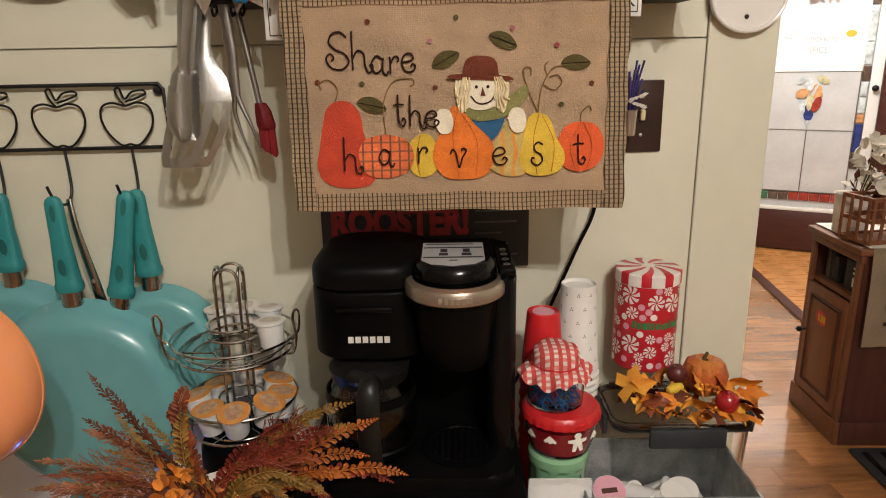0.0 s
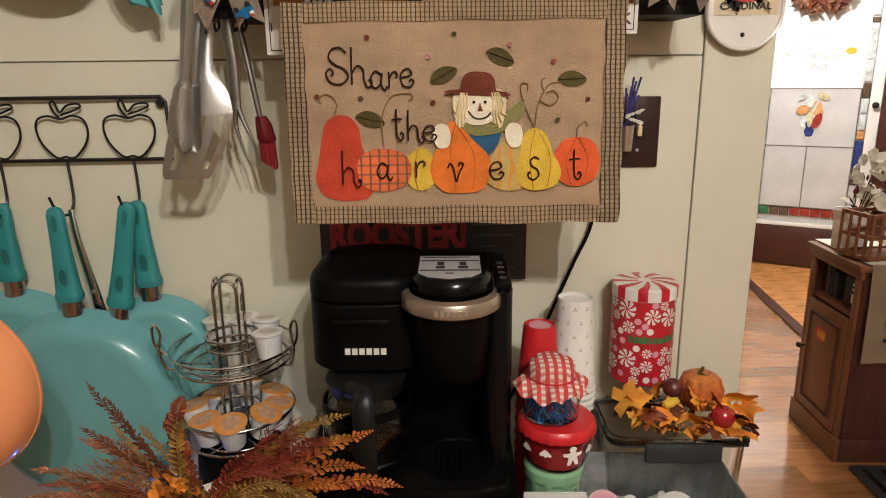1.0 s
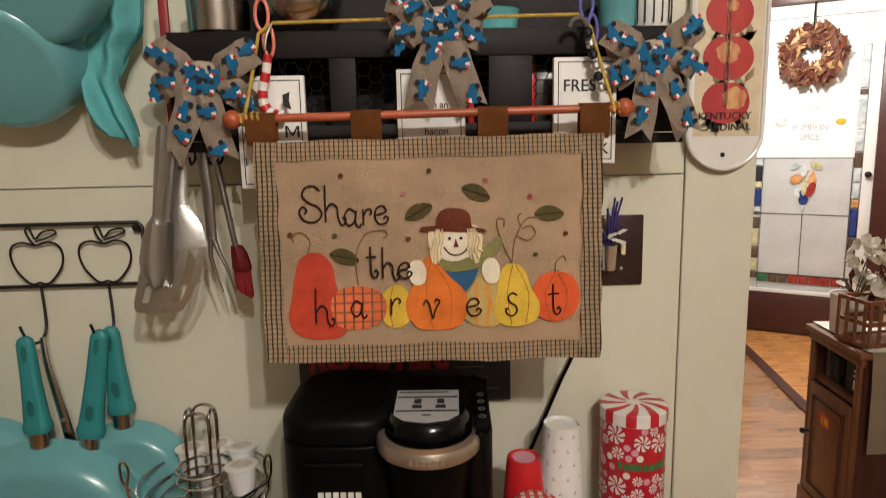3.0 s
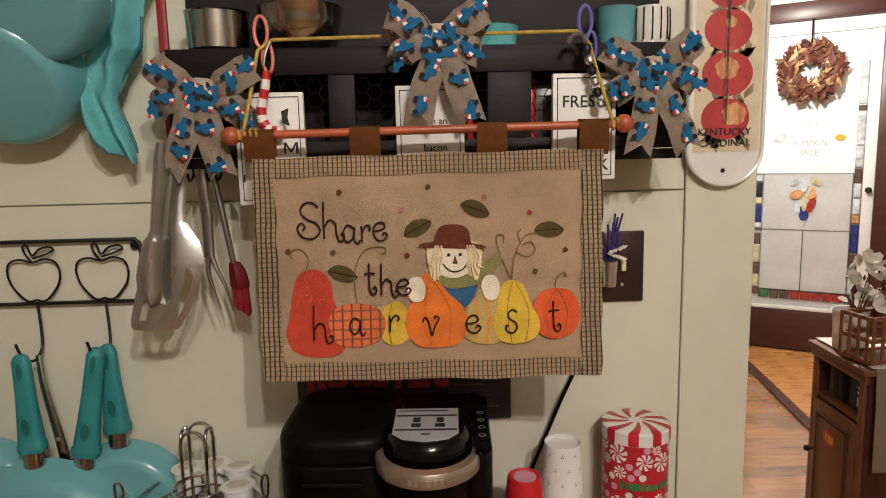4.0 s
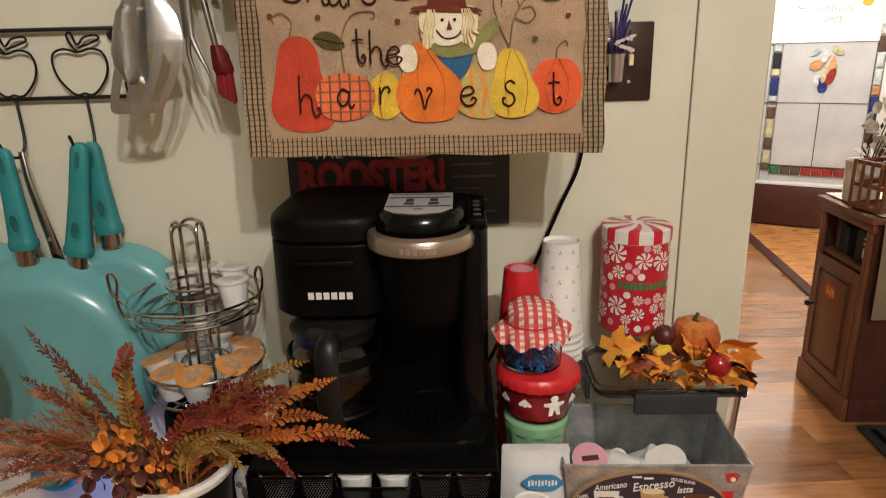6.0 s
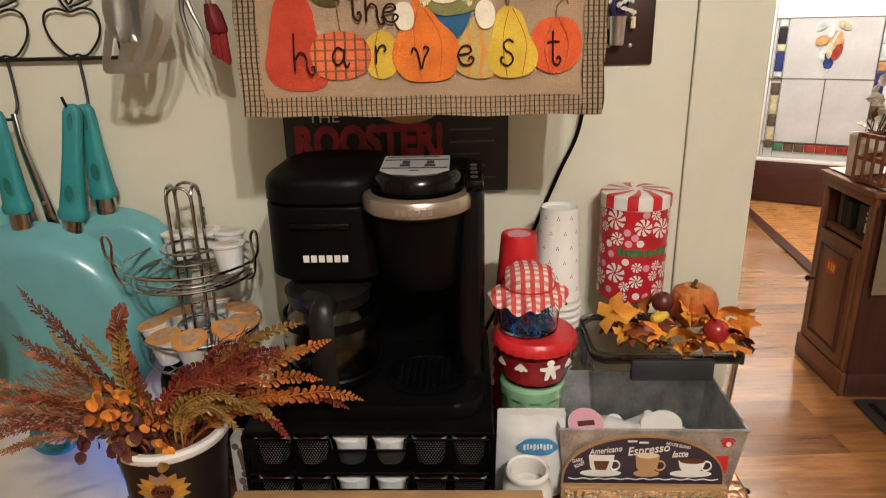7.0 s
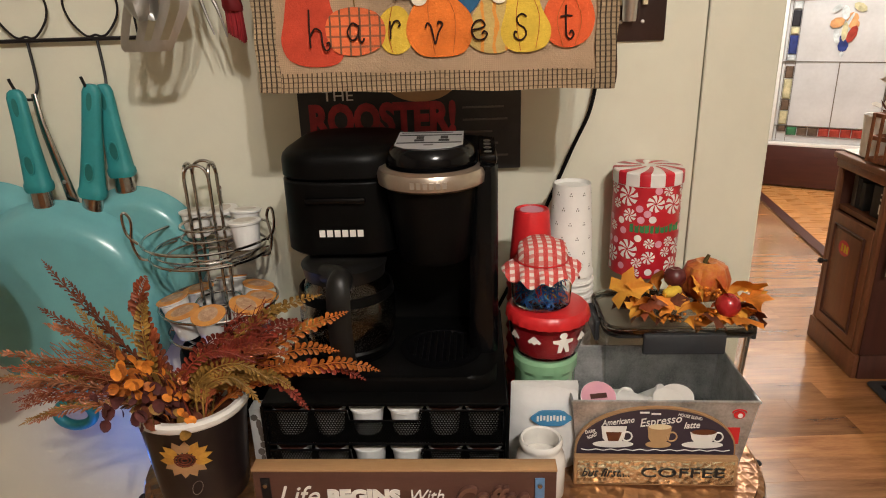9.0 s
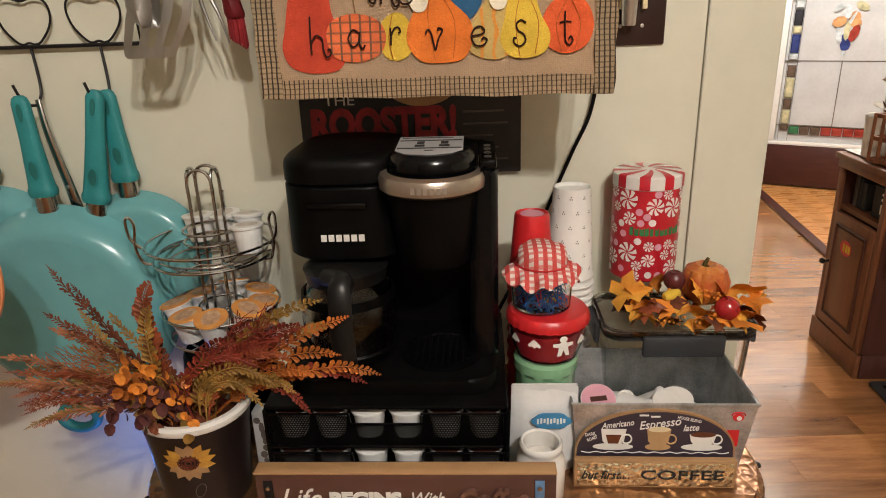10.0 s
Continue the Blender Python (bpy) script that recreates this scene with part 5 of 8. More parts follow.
def cards():
    y = -0.136
    for x0, x1, z0, z1, rows in ((-0.249, -0.152, 1.352, 1.510, (("I", 0.016, -0.240, 1.39),)),
                                 (-0.022, 0.076, 1.408, 1.516, (("n an", 0.0135, 0.040, 1.4655), ("bacon", 0.0145, 0.034, 1.428))),
                                 (0.204, 0.296, 1.377, 1.529, (("FRESH", 0.024, 0.250, 1.4885), ("K", 0.023, 0.278, 1.398)))):
        c = thing("hanging_sign", "white wooden sign with black lettering hung on the shelf front", "sign", pose(0, 0, 0), group="white signs")
        part("board", box(x0, x1, y, y + 0.012, z0, z1, 0.0015), "card", c)
        bm = bmesh.new()
        for a, b, q, r in ((x0 + 0.006, x1 - 0.006, z1 - 0.0072, z1 - 0.006), (x0 + 0.006, x1 - 0.006, z0 + 0.006, z0 + 0.0072), (x0 + 0.006, x0 + 0.0072, z0 + 0.006, z1 - 0.006), (x1 - 0.0072, x1 - 0.006, z0 + 0.006, z1 - 0.006)):
            box(a, b, y - 0.0008, y, q, r, bm=bm)
        part("border", bm, "ink", c, smooth=0)
        for body, size, x, z in rows:
            words("lettering", body, size, "ink", c, (x, y - 0.0008, z), bold=0.0001)
        if x0 < -0.2:
            bm = bmesh.new()
            for q in ([(-0.182, 1.424), (-0.179, 1.424), (-0.179, 1.440), (-0.182, 1.440)], [(-0.165, 1.424), (-0.162, 1.424), (-0.162, 1.440), (-0.165, 1.440)], [(-0.181, 1.440), (-0.1785, 1.440), (-0.1710, 1.427), (-0.1730, 1.4255)], [(-0.163, 1.440), (-0.1655, 1.440), (-0.1730, 1.427), (-0.1710, 1.4255)]):
                plate(q, y - 0.0010, 0.0008, bm)
            part("lettering", bm, "ink", c, smooth=0)
        part("hanger", tube([((x0 + x1) / 2 - 0.02, y + 0.013, z1 - 0.01), ((x0 + x1) / 2, y + 0.014, 1.57), ((x0 + x1) / 2 + 0.02, y + 0.013, z1 - 0.01)], 0.001, seg=5), "iron", c)


cards()


def truck_mesh():
    """A flat printed truck: blue body, dark wheels, white and red load."""
    bm = bmesh.new()
    for slot, out, dy in ((0, [(-0.014, -0.006), (0.015, -0.007), (0.015, 0.001), (0.007, 0.003), (0.004, 0.009), (-0.004, 0.009), (-0.005, 0.003), (-0.014, 0.003)], 0), (1, ring2(-0.009, -0.008, 0.0042, 0.0042, 9), -0.0005), (1, ring2(0.010, -0.009, 0.0042, 0.0042, 9), -0.0005), (2, [(-0.012, 0.003), (-0.005, 0.003), (-0.006, 0.009), (-0.011, 0.008)], -0.0003), (3, [(-0.009, 0.007), (-0.005, 0.006), (-0.004, 0.011), (-0.009, 0.011)], -0.0004)):
        f = bm.faces.new([bm.verts.new((x, dy, z)) for x, z in out])
        f.material_index = slot
    me = bpy.data.meshes.new("truck_print")
    bm.to_mesh(me)
    bm.free()
    for k in ("blue", "tyre", "card", "red"):
        me.materials.append(M[k])
    return me


TRUCK = truck_mesh()


def bow(at, tilt, seed):
    """A burlap bow printed with small blue trucks: loops, tails with cut ends, and a knot."""
    b = thing("burlap_bow", "burlap ribbon bow printed with blue and red trucks", "bow", pose(*at, 0, tilt, 0), group="burlap bows")
    random.seed(seed)

    def strip(pts, w, name, notch=0.0, cup=0.005):
        bm = bmesh.new()
        pts = [(x + rnd(-0.004, 0.004), y + rnd(-0.002, 0.002), z + rnd(-0.004, 0.004)) for x, y, z in pts]
        line = spline(pts, 7)
        rows, ns = [], []
        for i, p in enumerate(line):
            d = (line[min(i + 1, len(line) - 1)] - line[max(i - 1, 0)])
            d.y = 0
            d = d.normalized() if d.length > 1e-6 else Vector((1, 0, 0))
            n = Vector((-d.z, 0, d.x))
            ns.append(d)
            ww = w * (0.35 + 0.65 * min(1, i / 7))
            e = (i == len(line) - 1) * notch
            rows.append([bm.verts.new(p + n * ww * k + d * e * (abs(k) - 0.4) + Vector((0, -cup * (1 - k * k) + 0.003 * math.sin(9 * k + i * 0.5), 0))) for k in (-1, -0.5, 0, 0.5, 1)])
        for p, q in zip(rows, rows[1:]):
            for i in range(4):
                bm.faces.new((p[i], p[i + 1], q[i + 1], q[i]))
        bmesh.ops.solidify(bm, geom=bm.faces[:], thickness=0.0012)
        part(name, bm, "ribbon", b, smooth=50)
        k = 4
        while k < len(line) - 1:
            c = line[k] + Vector((rnd(-0.25, 0.25) * w, -cup - 0.0050, rnd(-0.25, 0.25) * w))
            o = new("truck_print", TRUCK)
            o.parent = b
            ang = math.degrees(math.atan2(ns[k].z, ns[k].x))
            o.matrix_basis = Matrix.Translation(c) @ pose(0, 0, 0, 0, -ang + random.choice((0, 90, 180)) + rnd(-20, 20), 0) @ Matrix.Diagonal((0.92, 1, 0.92, 1))
            k += random.choice((6, 7, 8))
    for sx in (-1, 1):
        strip([(0.004 * sx, 0.008, 0.002), (0.030 * sx, -0.010, 0.010), (0.052 * sx, -0.014, 0.024), (0.066 * sx, -0.004, 0.034)], 0.021, "loop")
        strip([(0.064 * sx, 0.004, 0.034), (0.050 * sx, 0.014, 0.012), (0.02 * sx, 0.012, -0.002)], 0.018, "loop")
        strip([(0.004 * sx, 0.006, -0.002), (0.028 * sx, -0.008, -0.010), (0.046 * sx, -0.010, -0.022), (0.058 * sx, 0.004, -0.030)], 0.019, "loop")
        strip([(0.004 * sx, 0.0, -0.006), (0.012 * sx, -0.010, -0.036), (0.022 * sx, -0.013, -0.070), (0.036 * sx, -0.008, -0.112)], 0.0195, "tail", 0.016)
    part("knot", lathe([(0.010, -0.017), (0.017, -0.014), (0.018, 0.0), (0.017, 0.014), (0.010, 0.017)], 20, sy=0.8), "ribbon", b)
    o = new("truck_print", TRUCK)
    o.parent = b
    o.matrix_basis = pose(0.002, -0.0165, 0.0, 0, 10, 0) @ Matrix.Diagonal((0.7, 1, 0.8, 1))


bow((-0.286, -0.152, 1.512), 6, 3)
bow((0.040, -0.158, 1.578), -2, 8)
bow((0.343, -0.150, 1.532), -6, 14)


# ---- the harvest banner ----
def cloth_y(x, z):
    return -0.193 - 0.022 * (1.42 - z) + 0.0022 * math.sin(x * 31 + 1.2) * (0.3 + 2.2 * (1.42 - z)) + 0.0012 * math.sin(z * 60 + x * 20) + 0.0006 * math.sin(z * 150 + 3 * math.sin(x * 24)) + 0.0005 * math.sin(x * 170 + 2 * math.sin(z * 31))


def banner():
    b = thing("harvest_banner", "burlap banner with felt pumpkins and scarecrow on a wooden dowel", "banner", pose(0, 0, 0))

    def warp(x, y, z):
        """The cloth hangs a little off plumb, its foot towards the room."""
        d = 0.118 * max(0.0, 1.42 - z)
        return (x - (x - 0.01) * d / 0.9, cloth_y(x, z) - d + y, z + (1.30 - z) * d / 0.9)

    def sheet(name, x0, x1, z0, z1, dy, material, label="", nx=90, nz=60):
        bm = bmesh.new()
        g = []
        for j in range(nz + 1):
            z = z0 + (z1 - z0) * j / nz
            row = []
            for i in range(nx + 1):
                x = x0 + (x1 - x0) * i / nx
                zz = z + (0.0010 * math.sin(x * 45) if j in (0, nz) else 0) - 0.016 * (x - 0.02) * (1.42 - z) / 0.31 + 0.008 * (x - 0.02) * (1 - (1.42 - z) / 0.31)
                row.append(bm.verts.new(warp(x + (0.0012 * math.sin(z * 90) if i in (0, nx) else 0), dy, zz)))
            g.append(row)
        for p, q in zip(g, g[1:]):
            for i in range(nx):
                bm.faces.new((p[i], p[i + 1], q[i + 1], q[i]))
        bmesh.ops.solidify(bm, geom=bm.faces[:], thickness=0.0016)
        return part(name, bm, material, b, label)
    sheet("backing", -0.214, 0.259, 1.112, 1.419, 0.0, "burlap", label="tan burlap ground")
    sheet("border", -0.215, 0.260, 1.394, 1.420, -0.0022, "plaid", label="black and tan plaid border", nz=4)
    sheet("border", -0.215, 0.260, 1.111, 1.137, -0.0022, "plaid", label="black and tan plaid border", nz=4)
    sheet("border", -0.2155, -0.187, 1.1115, 1.4195, -0.0034, "plaid2", label="black and tan plaid border", nx=4)
    sheet("border", 0.232, 0.2605, 1.1115, 1.4195, -0.0034, "plaid2", label="black and tan plaid border", nx=4)

    def felt(name, outline, material, dy, label=""):
        part(name, plate(outline, dy, 0.0010, warp=warp), material, b, label)

    def stitch(pts, r=0.0011, name="stitching", material="thread", dy=-0.0052, n=5, closed=False):
        line = [warp(p.x, dy, p.z) for p in spline([(x, 0, z) for x, z in pts], n, closed)]
        part(name, tube(line, r, closed, 6), material, b)
    sm = lambda pts: [(p.x, p.z) for p in spline([(x, 0, z) for x, z in pts], 4, True)]
    # the row of pumpkins and gourds
    felt("felt_gourd", sm([(-0.148, 1.268), (-0.163, 1.258), (-0.170, 1.235), (-0.176, 1.205), (-0.181, 1.178), (-0.172, 1.156), (-0.145, 1.147), (-0.110, 1.150), (-0.098, 1.168), (-0.102, 1.195), (-0.113, 1.222), (-0.117, 1.25), (-0.130, 1.266)]), "felt_red", -0.0020, "red felt gourd")
    felt("felt_pumpkin", sm([(-0.122, 1.194), (-0.112, 1.214), (-0.085, 1.221), (-0.056, 1.214), (-0.044, 1.194), (-0.052, 1.170), (-0.082, 1.160), (-0.112, 1.167)]), "felt_plaid", -0.0032, "plaid pumpkin")
    felt("felt_pumpkin", sm([(-0.032, 1.221), (-0.050, 1.208), (-0.054, 1.188), (-0.046, 1.166), (-0.028, 1.160), (-0.012, 1.170), (-0.008, 1.190), (-0.016, 1.214)]), "felt_yellow", -0.0026, "yellow felt pumpkin")
    felt("felt_pumpkin", sm([(0.012, 1.258), (0.002, 1.235), (-0.014, 1.205), (-0.016, 1.180), (0.000, 1.159), (0.026, 1.155), (0.058, 1.160), (0.070, 1.185), (0.066, 1.210), (0.044, 1.232), (0.028, 1.252)]), "felt_orange", -0.0040, "orange felt pumpkin")
    felt("felt_pumpkin", sm([(0.096, 1.243), (0.080, 1.222), (0.064, 1.195), (0.064, 1.172), (0.085, 1.159), (0.112, 1.160), (0.124, 1.180), (0.118, 1.210), (0.108, 1.238)]), "felt_stripe", -0.0034, "striped tan gourd")
    felt("felt_gourd", sm([(0.132, 1.247), (0.118, 1.238), (0.112, 1.21), (0.106, 1.182), (0.118, 1.162), (0.142, 1.158), (0.166, 1.166), (0.172, 1.188), (0.160, 1.212), (0.150, 1.238)]), "felt_yellow", -0.0044, "yellow felt gourd")
    felt("felt_pumpkin", sm([(0.195, 1.233), (0.172, 1.226), (0.161, 1.200), (0.170, 1.172), (0.195, 1.162), (0.220, 1.172), (0.230, 1.198), (0.219, 1.226)]), "felt_orange2", -0.0040, "red-orange felt pumpkin")
    # seams on the pumpkins
    for pts in ([(0.020, 1.255), (0.012, 1.215), (0.020, 1.158)], [(0.022, 1.252), (0.046, 1.21), (0.044, 1.16)], [(0.134, 1.245), (0.126, 1.205), (0.132, 1.16)], [(0.138, 1.245), (0.156, 1.205), (0.152, 1.163)], [(0.195, 1.232), (0.180, 1.20), (0.188, 1.164)], [(0.198, 1.232), (0.212, 1.20), (0.204, 1.164)], [(-0.034, 1.22), (-0.040, 1.19), (-0.036, 1.163)]):
        stitch(pts, 0.00045, "seam", "feltseam", -0.0050)
    # the scarecrow, plain shapes only
    felt("felt_shirt", sm([(0.022, 1.255), (0.050, 1.250), (0.086, 1.255), (0.080, 1.225), (0.062, 1.205), (0.048, 1.200), (0.036, 1.215)]), "felt_blue", -0.0024, "blue felt shirt")
    felt("felt_collar", sm([(0.026, 1.262), (0.054, 1.252), (0.086, 1.262), (0.112, 1.285), (0.118, 1.270), (0.092, 1.245), (0.066, 1.238), (0.044, 1.238), (0.030, 1.248)]), "felt_sage", -0.0044, "sage green felt collar")
    felt("felt_hair", sm([(0.018, 1.296), (0.022, 1.25), (0.034, 1.256), (0.052, 1.27), (0.072, 1.256), (0.086, 1.250), (0.090, 1.296), (0.054, 1.302)]), "felt_cream", -0.0050, "pale straw hair")
    felt("felt_head", sm([(0.026, 1.298), (0.026, 1.272), (0.036, 1.256), (0.053, 1.252), (0.070, 1.257), (0.080, 1.272), (0.080, 1.298)]), "felt_white", -0.0066, "cream felt head")
    felt("felt_hat", sm([(0.006, 1.297), (0.012, 1.301), (0.026, 1.300), (0.031, 1.318), (0.042, 1.325), (0.064, 1.324), (0.074, 1.316), (0.078, 1.299), (0.092, 1.297), (0.096, 1.292), (0.070, 1.292), (0.052, 1.293), (0.026, 1.294)]), "felt_brown", -0.0082, "brown felt hat")
    for x0, x1, z1 in ((0.029, 0.020, 1.262), (0.030, 0.024, 1.252), (0.032, 0.030, 1.250), (0.028, 0.017, 1.275), (0.036, 0.034, 1.262), (0.078, 0.086, 1.256), (0.076, 0.081, 1.250), (0.080, 0.092, 1.266), (0.074, 0.076, 1.254), (0.071, 0.072, 1.266)):
        stitch([(x0, 1.297), ((x0 + x1) / 2 + 0.002, 1.282), ((x0 + x1) / 2 - 0.001, 1.270), (x1, z1)], 0.0013, "straw_strand", "felthair", -0.0078)
    for x in (0.046, 0.062):
        felt("felt_spot", ring2(x, 1.284, 0.0022, 0.0022, 10), "thread", -0.0080)
    felt("felt_nose", [(0.0545, 1.284), (0.0515, 1.272), (0.0585, 1.272)], "felt_brown", -0.0082)
    stitch([(0.038, 1.272), (0.046, 1.263), (0.056, 1.261), (0.066, 1.265), (0.072, 1.274)], 0.0009, dy=-0.0080)
    for x in (0.0, 0.103):
        felt("felt_mitten", sm([(x - 0.013, 1.240), (x - 0.006, 1.254), (x + 0.008, 1.252), (x + 0.013, 1.236), (x + 0.008, 1.222), (x - 0.006, 1.222)]), "felt_white", -0.0062, "white felt mitten")
    # leaves, berries, tendrils
    for x, z, a in ((-0.100, 1.262, -12), (0.004, 1.321, 28), (0.084, 1.345, -20), (0.186, 1.314, 2)):
        c, s = math.cos(radians(a)), math.sin(radians(a))
        felt("felt_leaf", [(x + u * c - v * s, z + u * s + v * c) for u, v in sm([(-0.021, 0), (-0.012, 0.009), (0.002, 0.011), (0.014, 0.006), (0.021, -0.002), (0.012, -0.009), (-0.004, -0.010), (-0.014, -0.006)])], "felt_green", -0.0026, "dark green felt leaf")
        stitch([(x - 0.019 * c, z - 0.019 * s), (x + 0.019 * c, z + 0.019 * s)], 0.0006, "vein", "thread", -0.0036)
    for x, z, m in ((0.020, 1.376, "felt_green"), (-0.017, 1.346, "brushred"), (0.097, 1.361, "brushred"), (0.159, 1.338, "brushred"), (-0.112, 1.291, "felt_green"), (0.166, 1.258, "felt_green"), (0.209, 1.286, "felt_brown"), (-0.011, 1.284, "felt_brown"), (-0.173, 1.294, "felt_brown"), (-0.10, 1.372, "felt_brown")):
        felt("felt_berry", ring2(x, z, 0.0036, 0.0034, 10), m, -0.0034)
    for pts in ([(-0.150, 1.268), (-0.146, 1.285), (-0.158, 1.297), (-0.170, 1.292), (-0.168, 1.284)], [(-0.082, 1.221), (-0.084, 1.262), (-0.070, 1.292), (-0.045, 1.297), (-0.04, 1.29), (-0.046, 1.287)], [(0.133, 1.247), (0.138, 1.282), (0.152, 1.306), (0.168, 1.31)], [(0.133, 1.247), (0.118, 1.28), (0.112, 1.306), (0.122, 1.308), (0.122, 1.298)], [(0.14, 1.285), (0.155, 1.278), (0.166, 1.287), (0.160, 1.298), (0.148, 1.295)], [(0.146, 1.296), (0.142, 1.31), (0.147, 1.316)], [(0.195, 1.233), (0.196, 1.246), (0.206, 1.255), (0.21, 1.248)]):
        stitch(pts, 0.0008, "tendril", "vine", -0.0028)
    # lettering in curled stitches: strokes on a unit box, y up
    G = {
        "S": [[(0.85, 0.85), (0.6, 1.0), (0.25, 0.95), (0.1, 0.72), (0.35, 0.52), (0.75, 0.38), (0.9, 0.15), (0.6, -0.05), (0.15, 0.0), (-0.05, 0.25), (0.12, 0.4), (0.27, 0.28), (0.16, 0.2)]],
        "h": [[(0.12, 1.25), (0.1, 0.6), (0.1, 0.0)], [(0.1, 0.35), (0.35, 0.62), (0.62, 0.5), (0.66, 0.15), (0.8, -0.1), (1.0, -0.02), (0.98, 0.16), (0.85, 0.12)]],
        "a": [[(0.68, 0.5), (0.35, 0.62), (0.08, 0.3), (0.3, 0.0), (0.62, 0.15), (0.72, 0.55), (0.68, 0.1), (0.85, -0.08), (0.98, 0.06)]],
        "r": [[(0.18, 0.62), (0.2, 0.3), (0.18, 0.0)], [(0.19, 0.32), (0.4, 0.58), (0.62, 0.62), (0.72, 0.48), (0.6, 0.42)]],
        "e": [[(0.12, 0.32), (0.5, 0.36), (0.74, 0.46), (0.58, 0.64), (0.25, 0.58), (0.08, 0.3), (0.28, 0.0), (0.66, -0.02), (0.86, 0.16), (0.7, 0.26), (0.6, 0.16)]],
        "t": [[(0.38, 1.1), (0.38, 0.4), (0.42, 0.05), (0.65, -0.08), (0.82, 0.08), (0.7, 0.22), (0.6, 0.12)], [(0.08, 0.7), (0.4, 0.74), (0.74, 0.72)]],
        "v": [[(0.0, 0.5), (0.1, 0.66), (0.26, 0.55), (0.36, 0.25), (0.45, 0.0), (0.6, 0.35), (0.8, 0.62), (0.62, 0.70), (0.58, 0.6)]],
        "s": [[(0.72, 0.7), (0.45, 0.8), (0.2, 0.66), (0.3, 0.46), (0.62, 0.32), (0.7, 0.1), (0.42, -0.06), (0.1, 0.04), (0.08, 0.22), (0.22, 0.2)]],
    }

    def write(ch, x, z, w, h, r, dy):
        for st in G[ch]:
            stitch([(x + u * w, z + v * h) for u, v in st], r, "letter", "thread", dy)
    for ch, x, z, w, h in (("S", -0.157, 1.313, 0.032, 0.046), ("h", -0.126, 1.310, 0.030, 0.040), ("a", -0.100, 1.305, 0.026, 0.036), ("r", -0.076, 1.304, 0.022, 0.036), ("e", -0.058, 1.307, 0.024, 0.036)):
        write(ch, x, z, w, h, 0.00125, -0.0034)
    for ch, x, z, w, h in (("t", -0.072, 1.236, 0.022, 0.036), ("h", -0.050, 1.232, 0.025, 0.034), ("e", -0.028, 1.232, 0.024, 0.032)):
        write(ch, x, z, w, h, 0.00125, -0.0062)
    for ch, x, z, w, h in (("h", -0.145, 1.172, 0.028, 0.038), ("a", -0.095, 1.180, 0.024, 0.034), ("r", -0.042, 1.180, 0.024, 0.036), ("v", 0.008, 1.172, 0.028, 0.040), ("e", 0.066, 1.177, 0.026, 0.036), ("s", 0.122, 1.176, 0.024, 0.038), ("t", 0.182, 1.176, 0.024, 0.036)):
        write(ch, x, z, w, h, 0.00115, -0.0066)
    # dowel, tabs and cord
    zl, zr = 1.449, 1.455
    yd = -0.186
    part("dowel", tube([(-0.240 + 0.53 * k / 8, yd, zl + (zr - zl) * k / 8) for k in range(9)], 0.0058, seg=14), "dowel", b, "red-brown stained dowel")
    for x, z in ((-0.242, zl), (0.292, zr)):
        part("finial", lathe([(0, -0.014), (0.007, -0.012), (0.0125, -0.004), (0.0125, 0.004), (0.007, 0.012), (0, 0.014)], 20), "dowel", b).matrix_basis = pose(x, yd, z, 0, 90, 0)
    for x in (-0.204, -0.063, 0.109, 0.249):
        bm = bmesh.new()
        zc = zl + (zr - zl) * (x + 0.24) / 0.53
        prof = [(yd - 0.0035, 1.414), (yd - 0.0085, 1.425), (yd - 0.0082, zc - 0.002)] + [(yd - 0.0078 * math.cos(a), zc + 0.0078 * math.sin(a)) for a in (math.pi * i / 8 for i in range(1, 8))] + [(yd + 0.0080, zc - 0.002), (yd + 0.006, 1.42)]
        rows = [[bm.verts.new((x + dx, y, z)) for dx in (-0.0205, -0.007, 0.007, 0.0205)] for y, z in prof]
        for p, q in zip(rows, rows[1:]):
            for i in range(3):
                bm.faces.new((p[i], p[i + 1], q[i + 1], q[i]))
        bmesh.ops.solidify(bm, geom=bm.faces[:], thickness=0.0014)
        part("tab", bm, "tab", b, "brown cloth loop")
    cord = [(-0.226, -0.180, 1.458), (-0.219, -0.165, 1.50), (-0.208, -0.150, 1.565), (-0.190, -0.137, 1.581), (-0.044, -0.140, 1.583), (0.115, -0.140, 1.585), (0.238, -0.137, 1.587), (0.252, -0.150, 1.568), (0.268, -0.168, 1.50), (0.278, -0.180, 1.460)]
    part("cord", tube(cord, 0.0026, seg=8), "rope", b, "yellow braided cord")
    for x, z in ((-0.226, zl), (0.279, zr)):
        part("cord_wrap", tube([(x + 0.0016 * i, yd + 0.0082 * math.cos(i * 1.3), z + 0.0082 * math.sin(i * 1.3)) for i in range(-6, 14)], 0.0022, seg=6), "rope", b)


banner()


